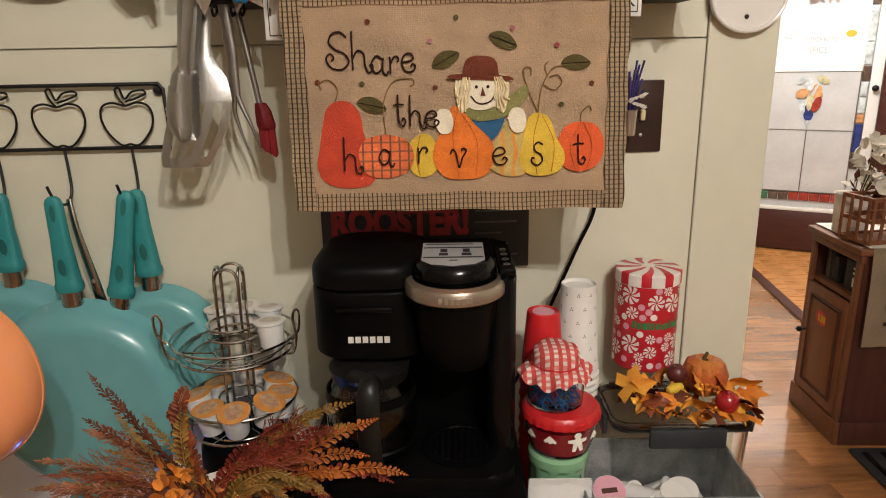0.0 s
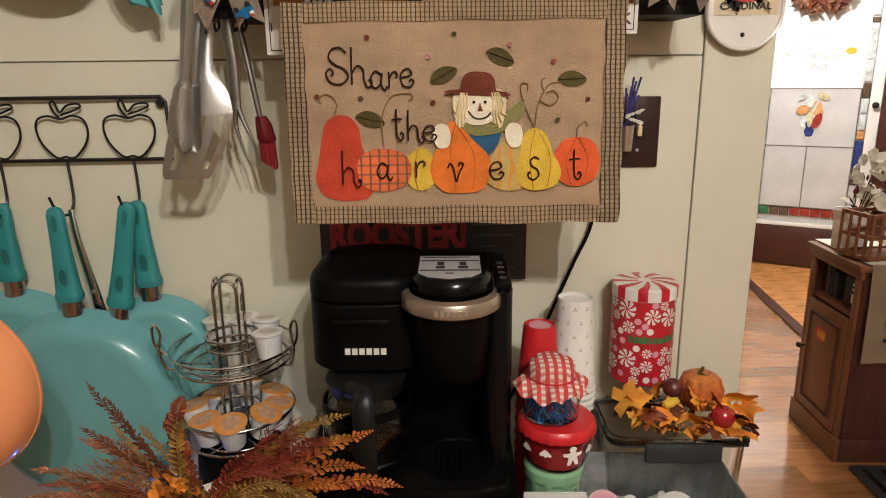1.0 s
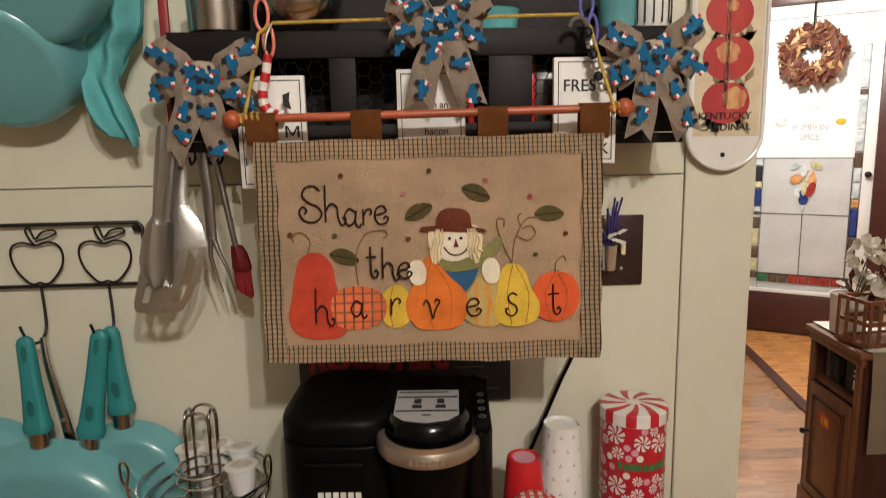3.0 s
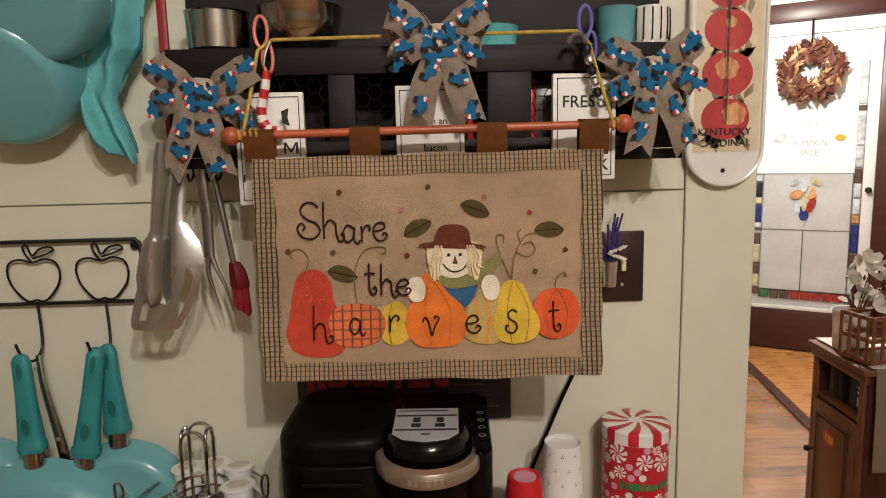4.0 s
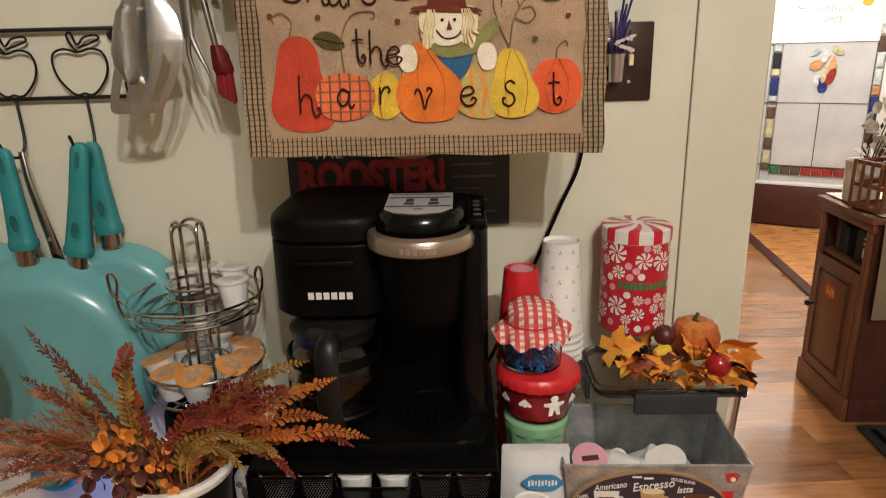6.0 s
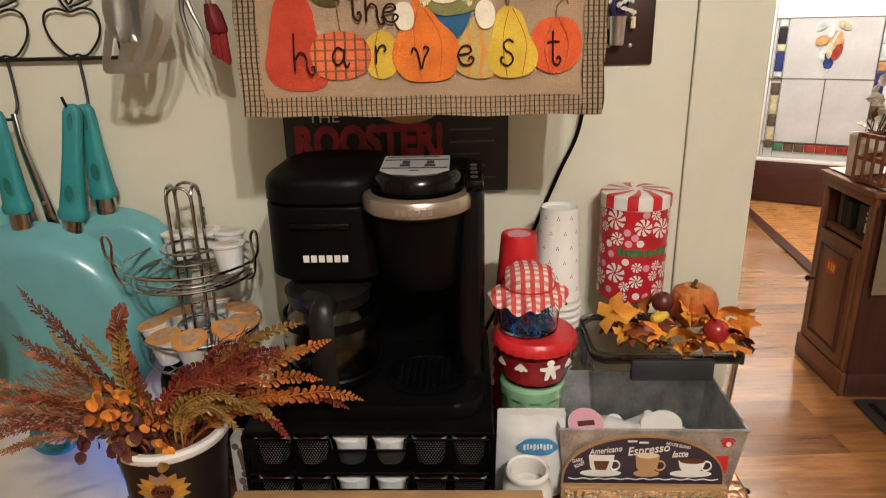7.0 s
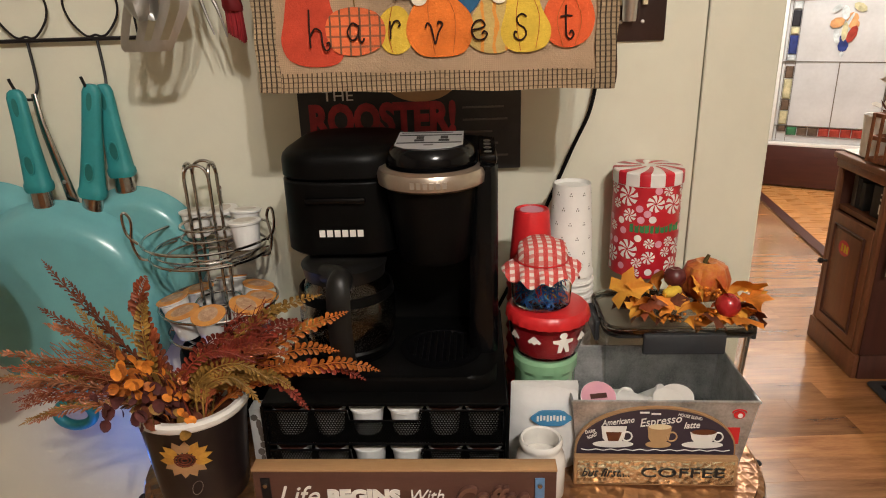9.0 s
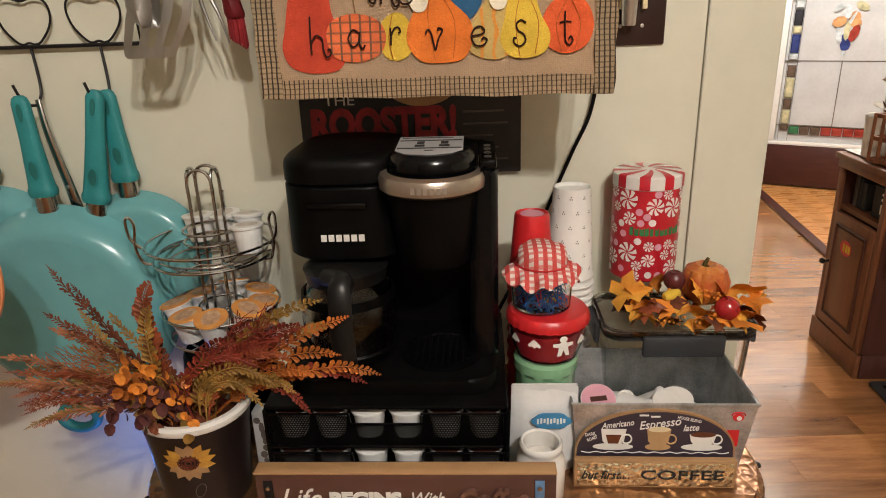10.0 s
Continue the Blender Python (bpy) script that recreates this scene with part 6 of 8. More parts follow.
def links():
    for at, m, n in (((-0.205, -0.137, 1.592), "pink", 2), ((0.249, -0.139, 1.600), "purple", 2)):
        c = thing("plastic_clip", "coloured plastic chain links holding the cord", "clip", pose(*at))
        for k in range(n):
            z = -0.036 * k
            pts = [((0.009 if k % 2 == 0 else 0.007) * math.cos(a) + k * 0.008, -0.003 * k, z + 0.021 * math.sin(a)) for a in (math.tau * i / 20 for i in range(20))]
            part("link", tube(pts, 0.0026, True, 8), m, c)
    # a red and white candy-cane trimming hanging at the cord's end
    c = thing("candy_cane", "small red and white striped hanging trimming", "ornament", pose(-0.196, -0.156, 1.462))
    line = spline([(0.000, 0, 0.074), (-0.004, 0, 0.050), (-0.010, 0, 0.026), (-0.009, 0, 0.006), (0.002, 0, -0.006), (0.018, 0, -0.008)], 4)
    for k in range(len(line) - 1):
        part("stripe", tube([line[k], line[k + 1]], 0.0078, seg=10, taper=lambda q, k=k: 0.75 + 0.02 * min(k, 12)), "red" if k % 4 < 2 else "card", c)
    for dx in (-0.018, 0.022):
        part("bow_tail", plate([(dx - 0.005, 0.020), (dx + 0.005, 0.024), (dx + 0.003, 0.012), (dx + 0.006, 0.000), (dx - 0.004, 0.004)], -0.004, 0.003), "ink", c, "small black ribbon tail")
    part("hook", tube(spline([(-0.004, 0, 0.082), (0.0, 0, 0.10), (0.006, 0.006, 0.115)], 4), 0.002), "steel", c)
    c = thing("black_chain", "black and white beaded chain hanging at the cord's end", "ornament", pose(0.262, -0.158, 1.478))
    for k in range(6):
        part("bead", lathe([(0.003, 0), (0.007, 0.004), (0.007, 0.010), (0.003, 0.014)], 10), "iron" if k % 2 else "steel", c).matrix_basis = pose(-0.004 * k + 0.006, 0, 0.015 * k, 0, -15, 0)
    part("hook", tube(spline([(-0.016, 0, 0.088), (-0.024, 0, 0.100), (-0.036, 0, 0.098), (-0.042, 0, 0.088)], 4), 0.004), "smoke", c)


links()


def wall_bits():
    s = thing("light_switch", "bronze double light switch plate with ivory toggle", "light switch", pose(0, 0, 0))
    part("plate", box(0.300, 0.3885, -0.006, 0.0, 1.161, 1.283, 0.003), "bronze", s)
    for x in (0.351, 0.316):
        part("toggle", box(x - 0.004, x + 0.004, -0.016, -0.006, 1.216, 1.234, 0.0015), "felt_cream", s, "ivory toggle")
        for z in (1.191, 1.256):
            part("screw", lathe([(0, 0), (0.0032, 0), (0.0028, 0.0015), (0, 0.002)], 12), "steel", s).matrix_basis = pose(x, -0.006, z, 90)
    v = thing("bud_vase", "tiny grey vase of lavender stuck on the switch plate", "bud vase", pose(0.325, -0.021, 1.192))
    part("vase", lathe([(0, 0), (0.010, 0), (0.011, 0.004), (0.0125, 0.040), (0.0135, 0.043), (0.011, 0.042), (0.010, 0.004), (0, 0.003)], 20), "steel", v)
    for i in range(16):
        a, l, h = rnd(0, math.tau), rnd(0.004, 0.02), rnd(0.06, 0.13)
        part("lavender_stem", tube(spline([(0, 0, 0.03), (l * 0.4 * math.cos(a), l * 0.2 * math.sin(a), h * 0.6), (l * math.cos(a), l * 0.3 * math.sin(a) - 0.004, h)], 3), 0.0019, False, 5), "lavender", v)
    bm = bmesh.new()
    for i in range(12):
        plate([(0.008 + 0.012 * math.cos(i * 2.4) + u, 0.046 + 0.012 * (i * 0.618 % 1) * 2 + w) for u, w in ((-0.005, 0.001), (0, 0.003), (0.006, 0.002), (0, -0.003))], -0.012 - 0.0005 * i, 0.0008, bm)
    part("pale_leaves", bm, "petal", v, "pale grey leaves", 0)
    # chalkboard sign
    s = thing("rooster_sign", "black chalkboard sign with worn red lettering behind the coffee maker", "sign", pose(0, 0, 0))
    part("board", box(-0.206, 0.158, -0.014, -0.001, 0.963, 1.20, 0.002), "chalk", s)
    words("lettering", "THE", 0.024, "card", s, (-0.140, -0.0148, 1.0905), 0.050)
    words("lettering", "ROOSTER!", 0.068, "redink", s, (-0.069, -0.0148, 1.049), 0.240, bold=0.0036)
    part("emblem", plate(ring2(-0.005, 1.118, 0.062, 0.040, 30), -0.0152, 0.002), "latte", s, "tan round emblem")
    bm = bmesh.new()
    for k in range(5):
        box(0.062, rnd(0.10, 0.148), -0.0148, -0.0140, 0.985 + k * 0.02, 0.988 + k * 0.02, bm=bm)
    part("chalk_line", bm, "smoke", s, "faint chalk lines", 0)
    # flex down the wall
    solid("power_cord", tube(spline([(0.285, -0.008, 1.175), (0.282, -0.012, 1.12), (0.270, -0.018, 1.055), (0.243, -0.020, 0.994), (0.203, -0.022, 0.899), (0.15, -0.03, 0.78), (0.115, -0.05, 0.72)], 8), 0.0033, seg=8), "black", "black power cord running down the wall behind the cups", "power cord")
    # thermometer
    t = thing("apple_thermometer", "white metal wall thermometer printed with red apples, rust spotted", "thermometer", pose(0, 0, 0))
    x0, x1, y = 0.4520, 0.5760, -0.0055
    out = [(x0 + 0.062 + 0.062 * math.cos(a), 1.416 + 0.058 * math.sin(a)) for a in (math.pi + math.pi * i / 18 for i in range(19))] + [(x1, 1.70), (x0, 1.70)]
    part("plate", plate(out, y - 0.014, 0.013), "ceramic", t)
    part("raised_edge", tube([(x, y - 0.015, z) for x, z in out], 0.0035, True, 8), "ceramic", t)
    part("picture", box(x0 + 0.008, x1 - 0.006, y - 0.0150, y - 0.0142, 1.412, 1.69), "cream", t, "cream printed picture", 0)
    for cx, cz, r, ux, uz, us in ((0.512, 1.466, 0.040, 0.36, 0.16, 0.50), (0.513, 1.537, 0.042, -0.02, 0.20, 0.46), (0.512, 1.606, 0.039, 0.1, 0.3, 0.25), (0.512, 1.672, 0.038, 0.1, 0.2, 0.3)):
        o = part("apple_print", plate(ring2(cx, cz, r, r * 0.86, 26, lambda a: 1 - 0.10 * math.exp(-((a - math.pi / 2) / 0.35) ** 2)), y - 0.0160, 0.001), "appleprint", t, "red apple with a yellow cheek")
        part("cheek", plate(ring2(cx + r * ux, cz + r * uz, r * us, r * us * 0.9, 30, lambda a: 1 + 0.06 * math.sin(5 * a) + 0.05 * math.sin(9 * a + 1)), y - 0.0163, 0.0006), "yellowapple", o)
        part("stem_print", tube(spline([(cx, y - 0.0166, cz + r * 0.45), (cx + 0.002, y - 0.0166, cz + r * 0.8), (cx + 0.006, y - 0.0166, cz + r * 1.05)], 4), 0.0012, seg=5), "brownleaf", o)
    for k in range(44):
        cx, cz, a = rnd(x0 + 0.030, x1 - 0.026), random.choice((1.432, 1.500, 1.570, 1.640)) + rnd(-0.010, 0.010), rnd(0, 3.1)
        c, s2 = math.cos(a), math.sin(a)
        part("leaf_print", plate([(cx + u * c - w * s2, cz + u * s2 + w * c) for u, w in ((-0.014, 0), (-0.004, 0.006), (0.015, 0.002), (0.003, -0.006))], y - 0.0158, 0.0005), "brownleaf", t)
    words("lettering", "KENTUCKY", 0.0165, "ink", t, (0.511, y - 0.0172, 1.4440), 0.088)
    words("lettering", "CARDINAL", 0.0165, "ink", t, (0.512, y - 0.0172, 1.4260), 0.086)
    part("tube", tube([(0.5105, y - 0.019, 1.46), (0.5105, y - 0.019, 1.66)], 0.0026, seg=8), "glass", t, "glass tube")
    part("screw", lathe([(0, 0), (0.004, 0), (0.003, 0.002), (0, 0.0025)], 12), "iron", t).matrix_basis = pose(0.512, y - 0.0142, 1.381, 90)


wall_bits()


# ---- on the table ----
def carousel():
    c = thing("pod_carousel", "two-tier chrome wire carousel holding coffee pods", "pod carousel", pose(-0.346, -0.112, TOP - 0.006))
    part("base", lathe([(0, 0.006), (0.078, 0.006), (0.080, 0.012), (0.074, 0.105), (0.07, 0.112), (0, 0.114)], 32), "black", c, "black round base")
    circ = lambda r, z, n=40: [(r * math.cos(a), r * math.sin(a), z) for a in (math.tau * i / n for i in range(n))]
    for r, z, w in ((0.100, 0.300, 0.0022), (0.092, 0.275, 0.0022), (0.085, 0.282, 0.0018), (0.070, 0.270, 0.0018), (0.042, 0.318, 0.0022), (0.042, 0.300, 0.0020), (0.034, 0.268, 0.002), (0.093, 0.188, 0.0022), (0.085, 0.142, 0.0022), (0.060, 0.136, 0.0018), (0.036, 0.188, 0.0020)):
        part("ring", tube(circ(r, z), w, True, 7), "chrome", c)
    for k in range(4):
        a = radians(45 + 90 * k)
        part("stem", tube([(0.026 * math.cos(a), 0.026 * math.sin(a), 0.094), (0.026 * math.cos(a), 0.026 * math.sin(a), 0.385)], 0.0026, seg=8), "chrome", c)
    for k in range(4):
        a, b = radians(45 + 90 * k), radians(135 + 90 * k)
        p, q = Vector((0.026 * math.cos(a), 0.026 * math.sin(a), 0)), Vector((0.026 * math.cos(b), 0.026 * math.sin(b), 0))
        m = (p + q) / 2
        up = lambda v, z: (v.x, v.y, z)
        part("handle_loop", tube(spline([up(p, 0.37), up(p, 0.395), up(p * 0.7 + m * 0.3, 0.410), up(m, 0.415), up(q * 0.7 + m * 0.3, 0.410), up(q, 0.395), up(q, 0.37)], 5), 0.0026, seg=8), "chrome", c)
    for k in range(6):
        a = radians(60 * k + 8)
        for r0, r1, z in ((0.034, 0.094, 0.268), (0.03, 0.086, 0.136)):
            part("spoke", tube([(r0 * math.cos(a), r0 * math.sin(a), z), (r1 * math.cos(a), r1 * math.sin(a), z + 0.006)], 0.0017, seg=6), "chrome", c)
    for a in (radians(200), radians(-18), radians(95)):
        p = [(0.092, 0.272), (0.105, 0.278), (0.112, 0.305), (0.108, 0.335), (0.113, 0.350), (0.119, 0.346), (0.117, 0.318), (0.104, 0.300)]
        part("ear", tube(spline([(r * math.cos(a), r * math.sin(a), z) for r, z in p], 5), 0.0023, seg=8), "chrome", c)
    pods = [(-14, 0.066, 0.276, -4), (48, 0.066, 0.276, 6), (84, 0.064, 0.276, -4), (124, 0.064, 0.276, 5)] + [(a, 0.060 + 0.004 * (k % 2), 0.143 + 0.004 * (k % 3), 8 + 5 * (k % 3)) for k, a in enumerate((232, 276, 318, 0, 42, 88, 135, 185))]
    for a, r, z, lean in pods:
        low = z < 0.2
        p = thing("coffee_pod", "white coffee pod with an orange printed foil lid" if low else "white coffee pod with a pale printed foil lid", "coffee pod", pose(-0.346 + r * math.cos(radians(a)), -0.112 + r * math.sin(radians(a)), TOP + z, 0, 0, a) @ pose(0, 0, 0, rnd(-5, 5), lean, 0), group="pods in the carousel")
        part("cup", lathe([(0, 0), (0.0175, 0), (0.0185, 0.002), (0.0225, 0.038), (0.0255, 0.040), (0.0255, 0.043), (0.023, 0.0435), (0, 0.0435)], 22), "white", p)
        part("foil_lid", lathe([(0, 0.0447), (0.0180, 0.0446), (0.0262, 0.0438), (0.0266, 0.0425)], 22, wave=lambda q, u, h: u * (1 + 0.015 * math.sin(3 * q + r * 900))), "orangefoil" if low else "card", p, "orange printed foil" if low else "white foil")
        part("print", lathe([(0, 0.0455), (0.0120, 0.0453), (0.0185, 0.0449)], 22, sy=0.8), "podprint" if low else "podpale", p)


carousel()


def frond(parent, base, tip, sag, width, material, n=26, leaf=0.02, cup=0.3, name="frond"):
    """A curved midrib with a pair of rounded leaflets at each step."""
    base, tip = Vector(base), Vector(tip)
    mid = (base + tip) / 2 + Vector(sag)
    line = spline([base, base * 0.45 + mid * 0.55 + Vector(sag) * 0.15, mid * 0.5 + tip * 0.5 + Vector(sag) * 0.15, tip], 10)
    bm = tube(line, 0.0013, False, 5, taper=lambda t: 1.3 - t)
    k = len(line)
    rib = list(bm.verts)
    for i in range(n):
        t = 0.22 + 0.78 * i / n
        f = t * (k - 1)
        a = int(f)
        p = line[a].lerp(line[min(a + 1, k - 1)], f - a)
        d = (line[min(a + 1, k - 1)] - line[max(a - 1, 0)]).normalized()
        side = d.cross(Vector((rnd(-0.25, 0.25), 1, rnd(-0.25, 0.25)))).normalized()
        out = d.cross(side).normalized()
        env = math.sin(math.pi * min(1, 0.15 + 0.85 * t)) ** 0.6 * (1.0 if t < 0.9 else 0.7)
        for s in (-1, 1):
            L = leaf * env * rnd(0.8, 1.2)
            u = (side * s * 0.80 + d * 0.62 + out * rnd(-cup, cup)).normalized()
            w = u.cross(out).normalized() * L * width
            v = [rib[a * 5 + (1 if s > 0 else 3)]] + [bm.verts.new(p + u * L * e + w * q + out * L * h) for e, q, h in ((0.40, 0.75, 0.08), (0.80, 1.0, 0.14), (1.0, 0.35, 0.05), (1.0, -0.35, 0.05), (0.80, -1.0, 0.14), (0.40, -0.75, 0.08))]
            bm.faces.new((v[0], v[1], v[2], v[3])), bm.faces.new((v[0], v[3], v[4])), bm.faces.new((v[0], v[4], v[5], v[6]))
    part(name, bm, material, parent, smooth=0)


def flower_pot():
    cx, cy = -0.318, -0.345
    v = thing("sunflower_crock", "dark brown crock with a white rim and a painted sunflower", "crock", on_table(cx, cy))
    part("crock_body", lathe([(0, 0), (0.054, 0), (0.057, 0.004), (0.060, 0.03), (0.067, 0.11), (0.0705, 0.134), (0.060, 0.134), (0.055, 0.02), (0, 0.016)], 44), "vase", v)
    part("rim", lathe([(0.060, 0.1345), (0.072, 0.1350), (0.0742, 0.138), (0.0742, 0.144), (0.070, 0.147), (0.063, 0.146), (0.060, 0.139)], 44), "ceramic", v, "white glazed rim")

    part("liner", lathe([(0.0595, 0.1345), (0.0585, 0.10), (0.056, 0.06)], 40), "ceramic", v, "white glazed inside")
    # added dark disc that covers the white inside below the stems
    part("moss", lathe([(0.0575, 0.112), (0.03, 0.120), (0, 0.122)], 30, wave=lambda a, r, z: r * (1 - 0.03 * abs(math.sin(6 * a)))), "leaf_brown", v, "dark brown filling in the crock")

    def on_crock(u, z, lift):
        r = 0.057 + 0.0105 * z / 0.12 + lift
        a = -math.pi / 2 + u / 0.064
        return (r * math.cos(a), r * math.sin(a), z)
    zc, u0 = 0.094, 0.010
    for k in range(14):
        a = math.tau * k / 14 + 0.1
        rr = 0.033
        pts = []
        for s, w in ((0.30, 0), (0.5, 0.16), (0.72, 0.18), (1.0, 0.0), (0.72, -0.18), (0.5, -0.16)):
            pts.append((u0 + rr * (s * math.cos(a) - w * math.sin(a)), zc + rr * 0.9 * (s * math.sin(a) + w * math.cos(a))))
        bm = bmesh.new()
        bm.faces.new([bm.verts.new(on_crock(u, z, 0.0012 + 0.0006 * (k % 2))) for u, z in pts])
        part("petal", bm, "sunflower" if k in (0, 1, 2, 5, 6, 7, 13) else "rawwood", v, smooth=0)
    bm = bmesh.new()
    for i in range(1, 4):
        tube([on_crock(u0 + 0.0040 * i * math.cos(a), zc + 0.0032 * i * math.sin(a), 0.0025) for a in (math.tau * j / 18 for j in range(18))], 0.0011, True, 5, bm)
    part("seed_head", bm, "felt_brown", v)
    part("painted_leaf", tube([on_crock(0.018 + 0.007 * math.cos(a), 0.047 + 0.010 * math.sin(a) + 0.004 * math.cos(a), 0.0015) for a in (math.tau * j / 18 for j in range(18))], 0.0005, True, 5), "smoke", v)
    # dried arrangement
    f = thing("dried_arrangement", "dried autumn wheat, rust ferns and orange leaves in the crock", "dried flowers", pose(cx, cy, TOP))
    B = lambda: (rnd(-0.03, 0.03), rnd(-0.02, 0.02), 0.12)
    for tx, ty, tz, sg in ((-0.235, -0.01, 0.225, 0.02), (-0.225, -0.04, 0.200, 0.025), (-0.240, 0.02, 0.180, 0.03), (-0.200, -0.05, 0.175, 0.03), (-0.215, -0.02, 0.150, 0.035), (-0.190, 0.03, 0.245, 0.02), (-0.18, -0.06, 0.15, 0.03), (-0.165, 0.0, 0.255, 0.02), (-0.23, 0.0, 0.165, 0.03), (-0.17, -0.03, 0.205, 0.03)):
        frond(f, B(), (tx, ty, tz), (0, 0, sg), 0.12, random.choice(("stalk", "dusty", "dusty")), 40, 0.011, 0.6, "wheat_stem")
        frond(f, B(), (tx + rnd(-0.02, 0.04), ty + rnd(-0.02, 0.02), tz + rnd(-0.03, 0.02)), (0, 0, sg), 0.10, random.choice(("dusty", "stalk", "olive")), 34, 0.008, 0.7, "wheat_stem")
    for tx, ty, tz, sg in ((-0.152, 0.0, 0.345, 0.0), (-0.140, 0.02, 0.312, 0.005), (-0.158, -0.02, 0.29, 0.01), (-0.10, 0.02, 0.27, 0.01), (-0.125, 0.0, 0.285, 0.0)):
        frond(f, B(), (tx, ty, tz), (-0.01, 0, sg), 0.20, "leaf_brown" if tx < -0.13 else "olive", 30, 0.0095, 0.4, "wheat_stem")
    frond(f, (-0.01, 0, 0.12), (-0.028, 0.0, 0.318), (-0.030, 0, 0.02), 0.24, "stalk", 26, 0.0160, 0.25)
    frond(f, (-0.02, -0.01, 0.12), (-0.030, -0.01, 0.290), (-0.022, 0, 0.01), 0.24, "olive", 24, 0.0130, 0.25)
    frond(f, (0.0, 0, 0.12), (-0.055, 0.02, 0.285), (-0.02, 0, 0.02), 0.26, "leaf_brown", 24, 0.0135, 0.25)
    for tx, ty, tz, sx, sz, m in ((0.218, -0.01, 0.265, 0, 0.02, "amber"), (0.255, -0.03, 0.190, 0, 0.045, "amber"), (0.165, -0.03, 0.262, 0, 0.035, "crimson"), (0.185, 0.0, 0.285, -0.02, 0.03, "olive"), (0.15, -0.05, 0.18, 0, 0.05, "olive"), (0.165, -0.05, 0.150, 0, 0.055, "crimson"), (0.205, -0.02, 0.215, 0, 0.04, "amber"), (0.12, -0.04, 0.225, 0, 0.06, "crimson"), (0.11, 0.0, 0.255, -0.03, 0.03, "crimson"), (0.19, 0.02, 0.24, 0, 0.03, "olive"), (0.145, 0.01, 0.27, -0.02, 0.03, "olive"), (0.08, -0.03, 0.24, -0.02, 0.04, "crimson"), (0.235, -0.02, 0.172, 0, 0.05, "crimson"), (0.045, -0.05, 0.235, 0.0, 0.01, "olive"), (0.075, -0.055, 0.205, -0.01, 0.03, "olive"), (0.13, -0.06, 0.195, 0, 0.04, "olive"), (0.175, -0.05, 0.205, 0, 0.035, "amber")):
        frond(f, B(), (tx, ty, tz), (sx, 0, sz), 0.30, m, 24, 0.0125, 0.2)
    for x0, tx, tz, lean, up, m in ((0.018, 0.112, 0.226, -0.045, 0.062, "crimson"), (0.024, 0.128, 0.200, -0.030, 0.066, "olive"), (0.030, 0.110, 0.170, -0.018, 0.070, "olive"), (0.030, 0.150, 0.236, -0.020, 0.050, "stalk")):
        frond(f, (x0, -0.045, 0.125), (tx, -0.062, tz), (lean, 0, up), 0.20, m, 22, 0.0115, 0.15)
    # tufts of fine crimson and rust bristles
    for cxx, cz, m, nn in ((0.085, 0.242, "crimson", 150), (-0.10, 0.21, "dusty", 130), (0.06, 0.205, "crimson", 110), (-0.15, 0.19, "dusty", 110), (0.115, 0.225, "crimson", 90)):
        bm = bmesh.new()
        for i in range(nn):
            a, e = rnd(0, math.tau), rnd(0.2, 1.0)
            p = Vector((cxx + rnd(-0.025, 0.025), rnd(-0.03, 0.02), cz + rnd(-0.03, 0.02)))
            tube([p, p + Vector((math.copysign(0.012, cxx) + 0.014 * math.cos(a), -0.008 * e, 0.010 + 0.012 * math.sin(a)))], 0.0006, False, 3, bm)
        part("bristle_tuft", bm, m, f, smooth=0)
    # small round leaves
    for i in range(104):
        if i < 30:
            m, x, z, y, s = random.choice(("amber", "leaf_orange")), rnd(-0.068, -0.022), rnd(0.175, 0.232), rnd(-0.075, -0.03), rnd(0.0062, 0.0100)
        elif i < 48:
            m, x, z, y, s = random.choice(("amber", "leaf_orange")), rnd(-0.004, 0.024), rnd(0.150, 0.228), rnd(-0.075, -0.045), rnd(0.0060, 0.0095)
        elif i < 84:
            m, x, z, y, s = "plumleaf", rnd(-0.088, 0.010), rnd(0.144, 0.196), rnd(-0.088, -0.03), rnd(0.0065, 0.0110)
        else:
            m, x, z, y, s = random.choice(("leaf_brown", "olive")), rnd(-0.062, 0.03), rnd(0.142, 0.188), rnd(-0.085, -0.02), rnd(0.007, 0.011)
        bm = bmesh.new()
        ring = [bm.verts.new((s * math.cos(a), -0.3 * s * math.cos(a) ** 2, s * 0.72 * math.sin(a))) for a in (math.tau * j / 9 for j in range(9))]
        c = bm.verts.new((0, 0.1 * s, 0))
        for j in range(9):
            bm.faces.new((ring[j], ring[(j + 1) % 9], c))
        part("leaf", bm, m, f, smooth=80).matrix_basis = pose(x, y, z, rnd(-60, 30), rnd(0, 360), rnd(-40, 40))
    for k in range(7):
        x = rnd(-0.05, 0.01)
        part("twig", tube(spline([(rnd(-0.02, 0.02), 0, 0.1), (x * 0.6, -0.03, 0.15), (x, -0.05, 0.21)], 4), 0.0012, seg=5), "leaf_brown", f)


flower_pot()


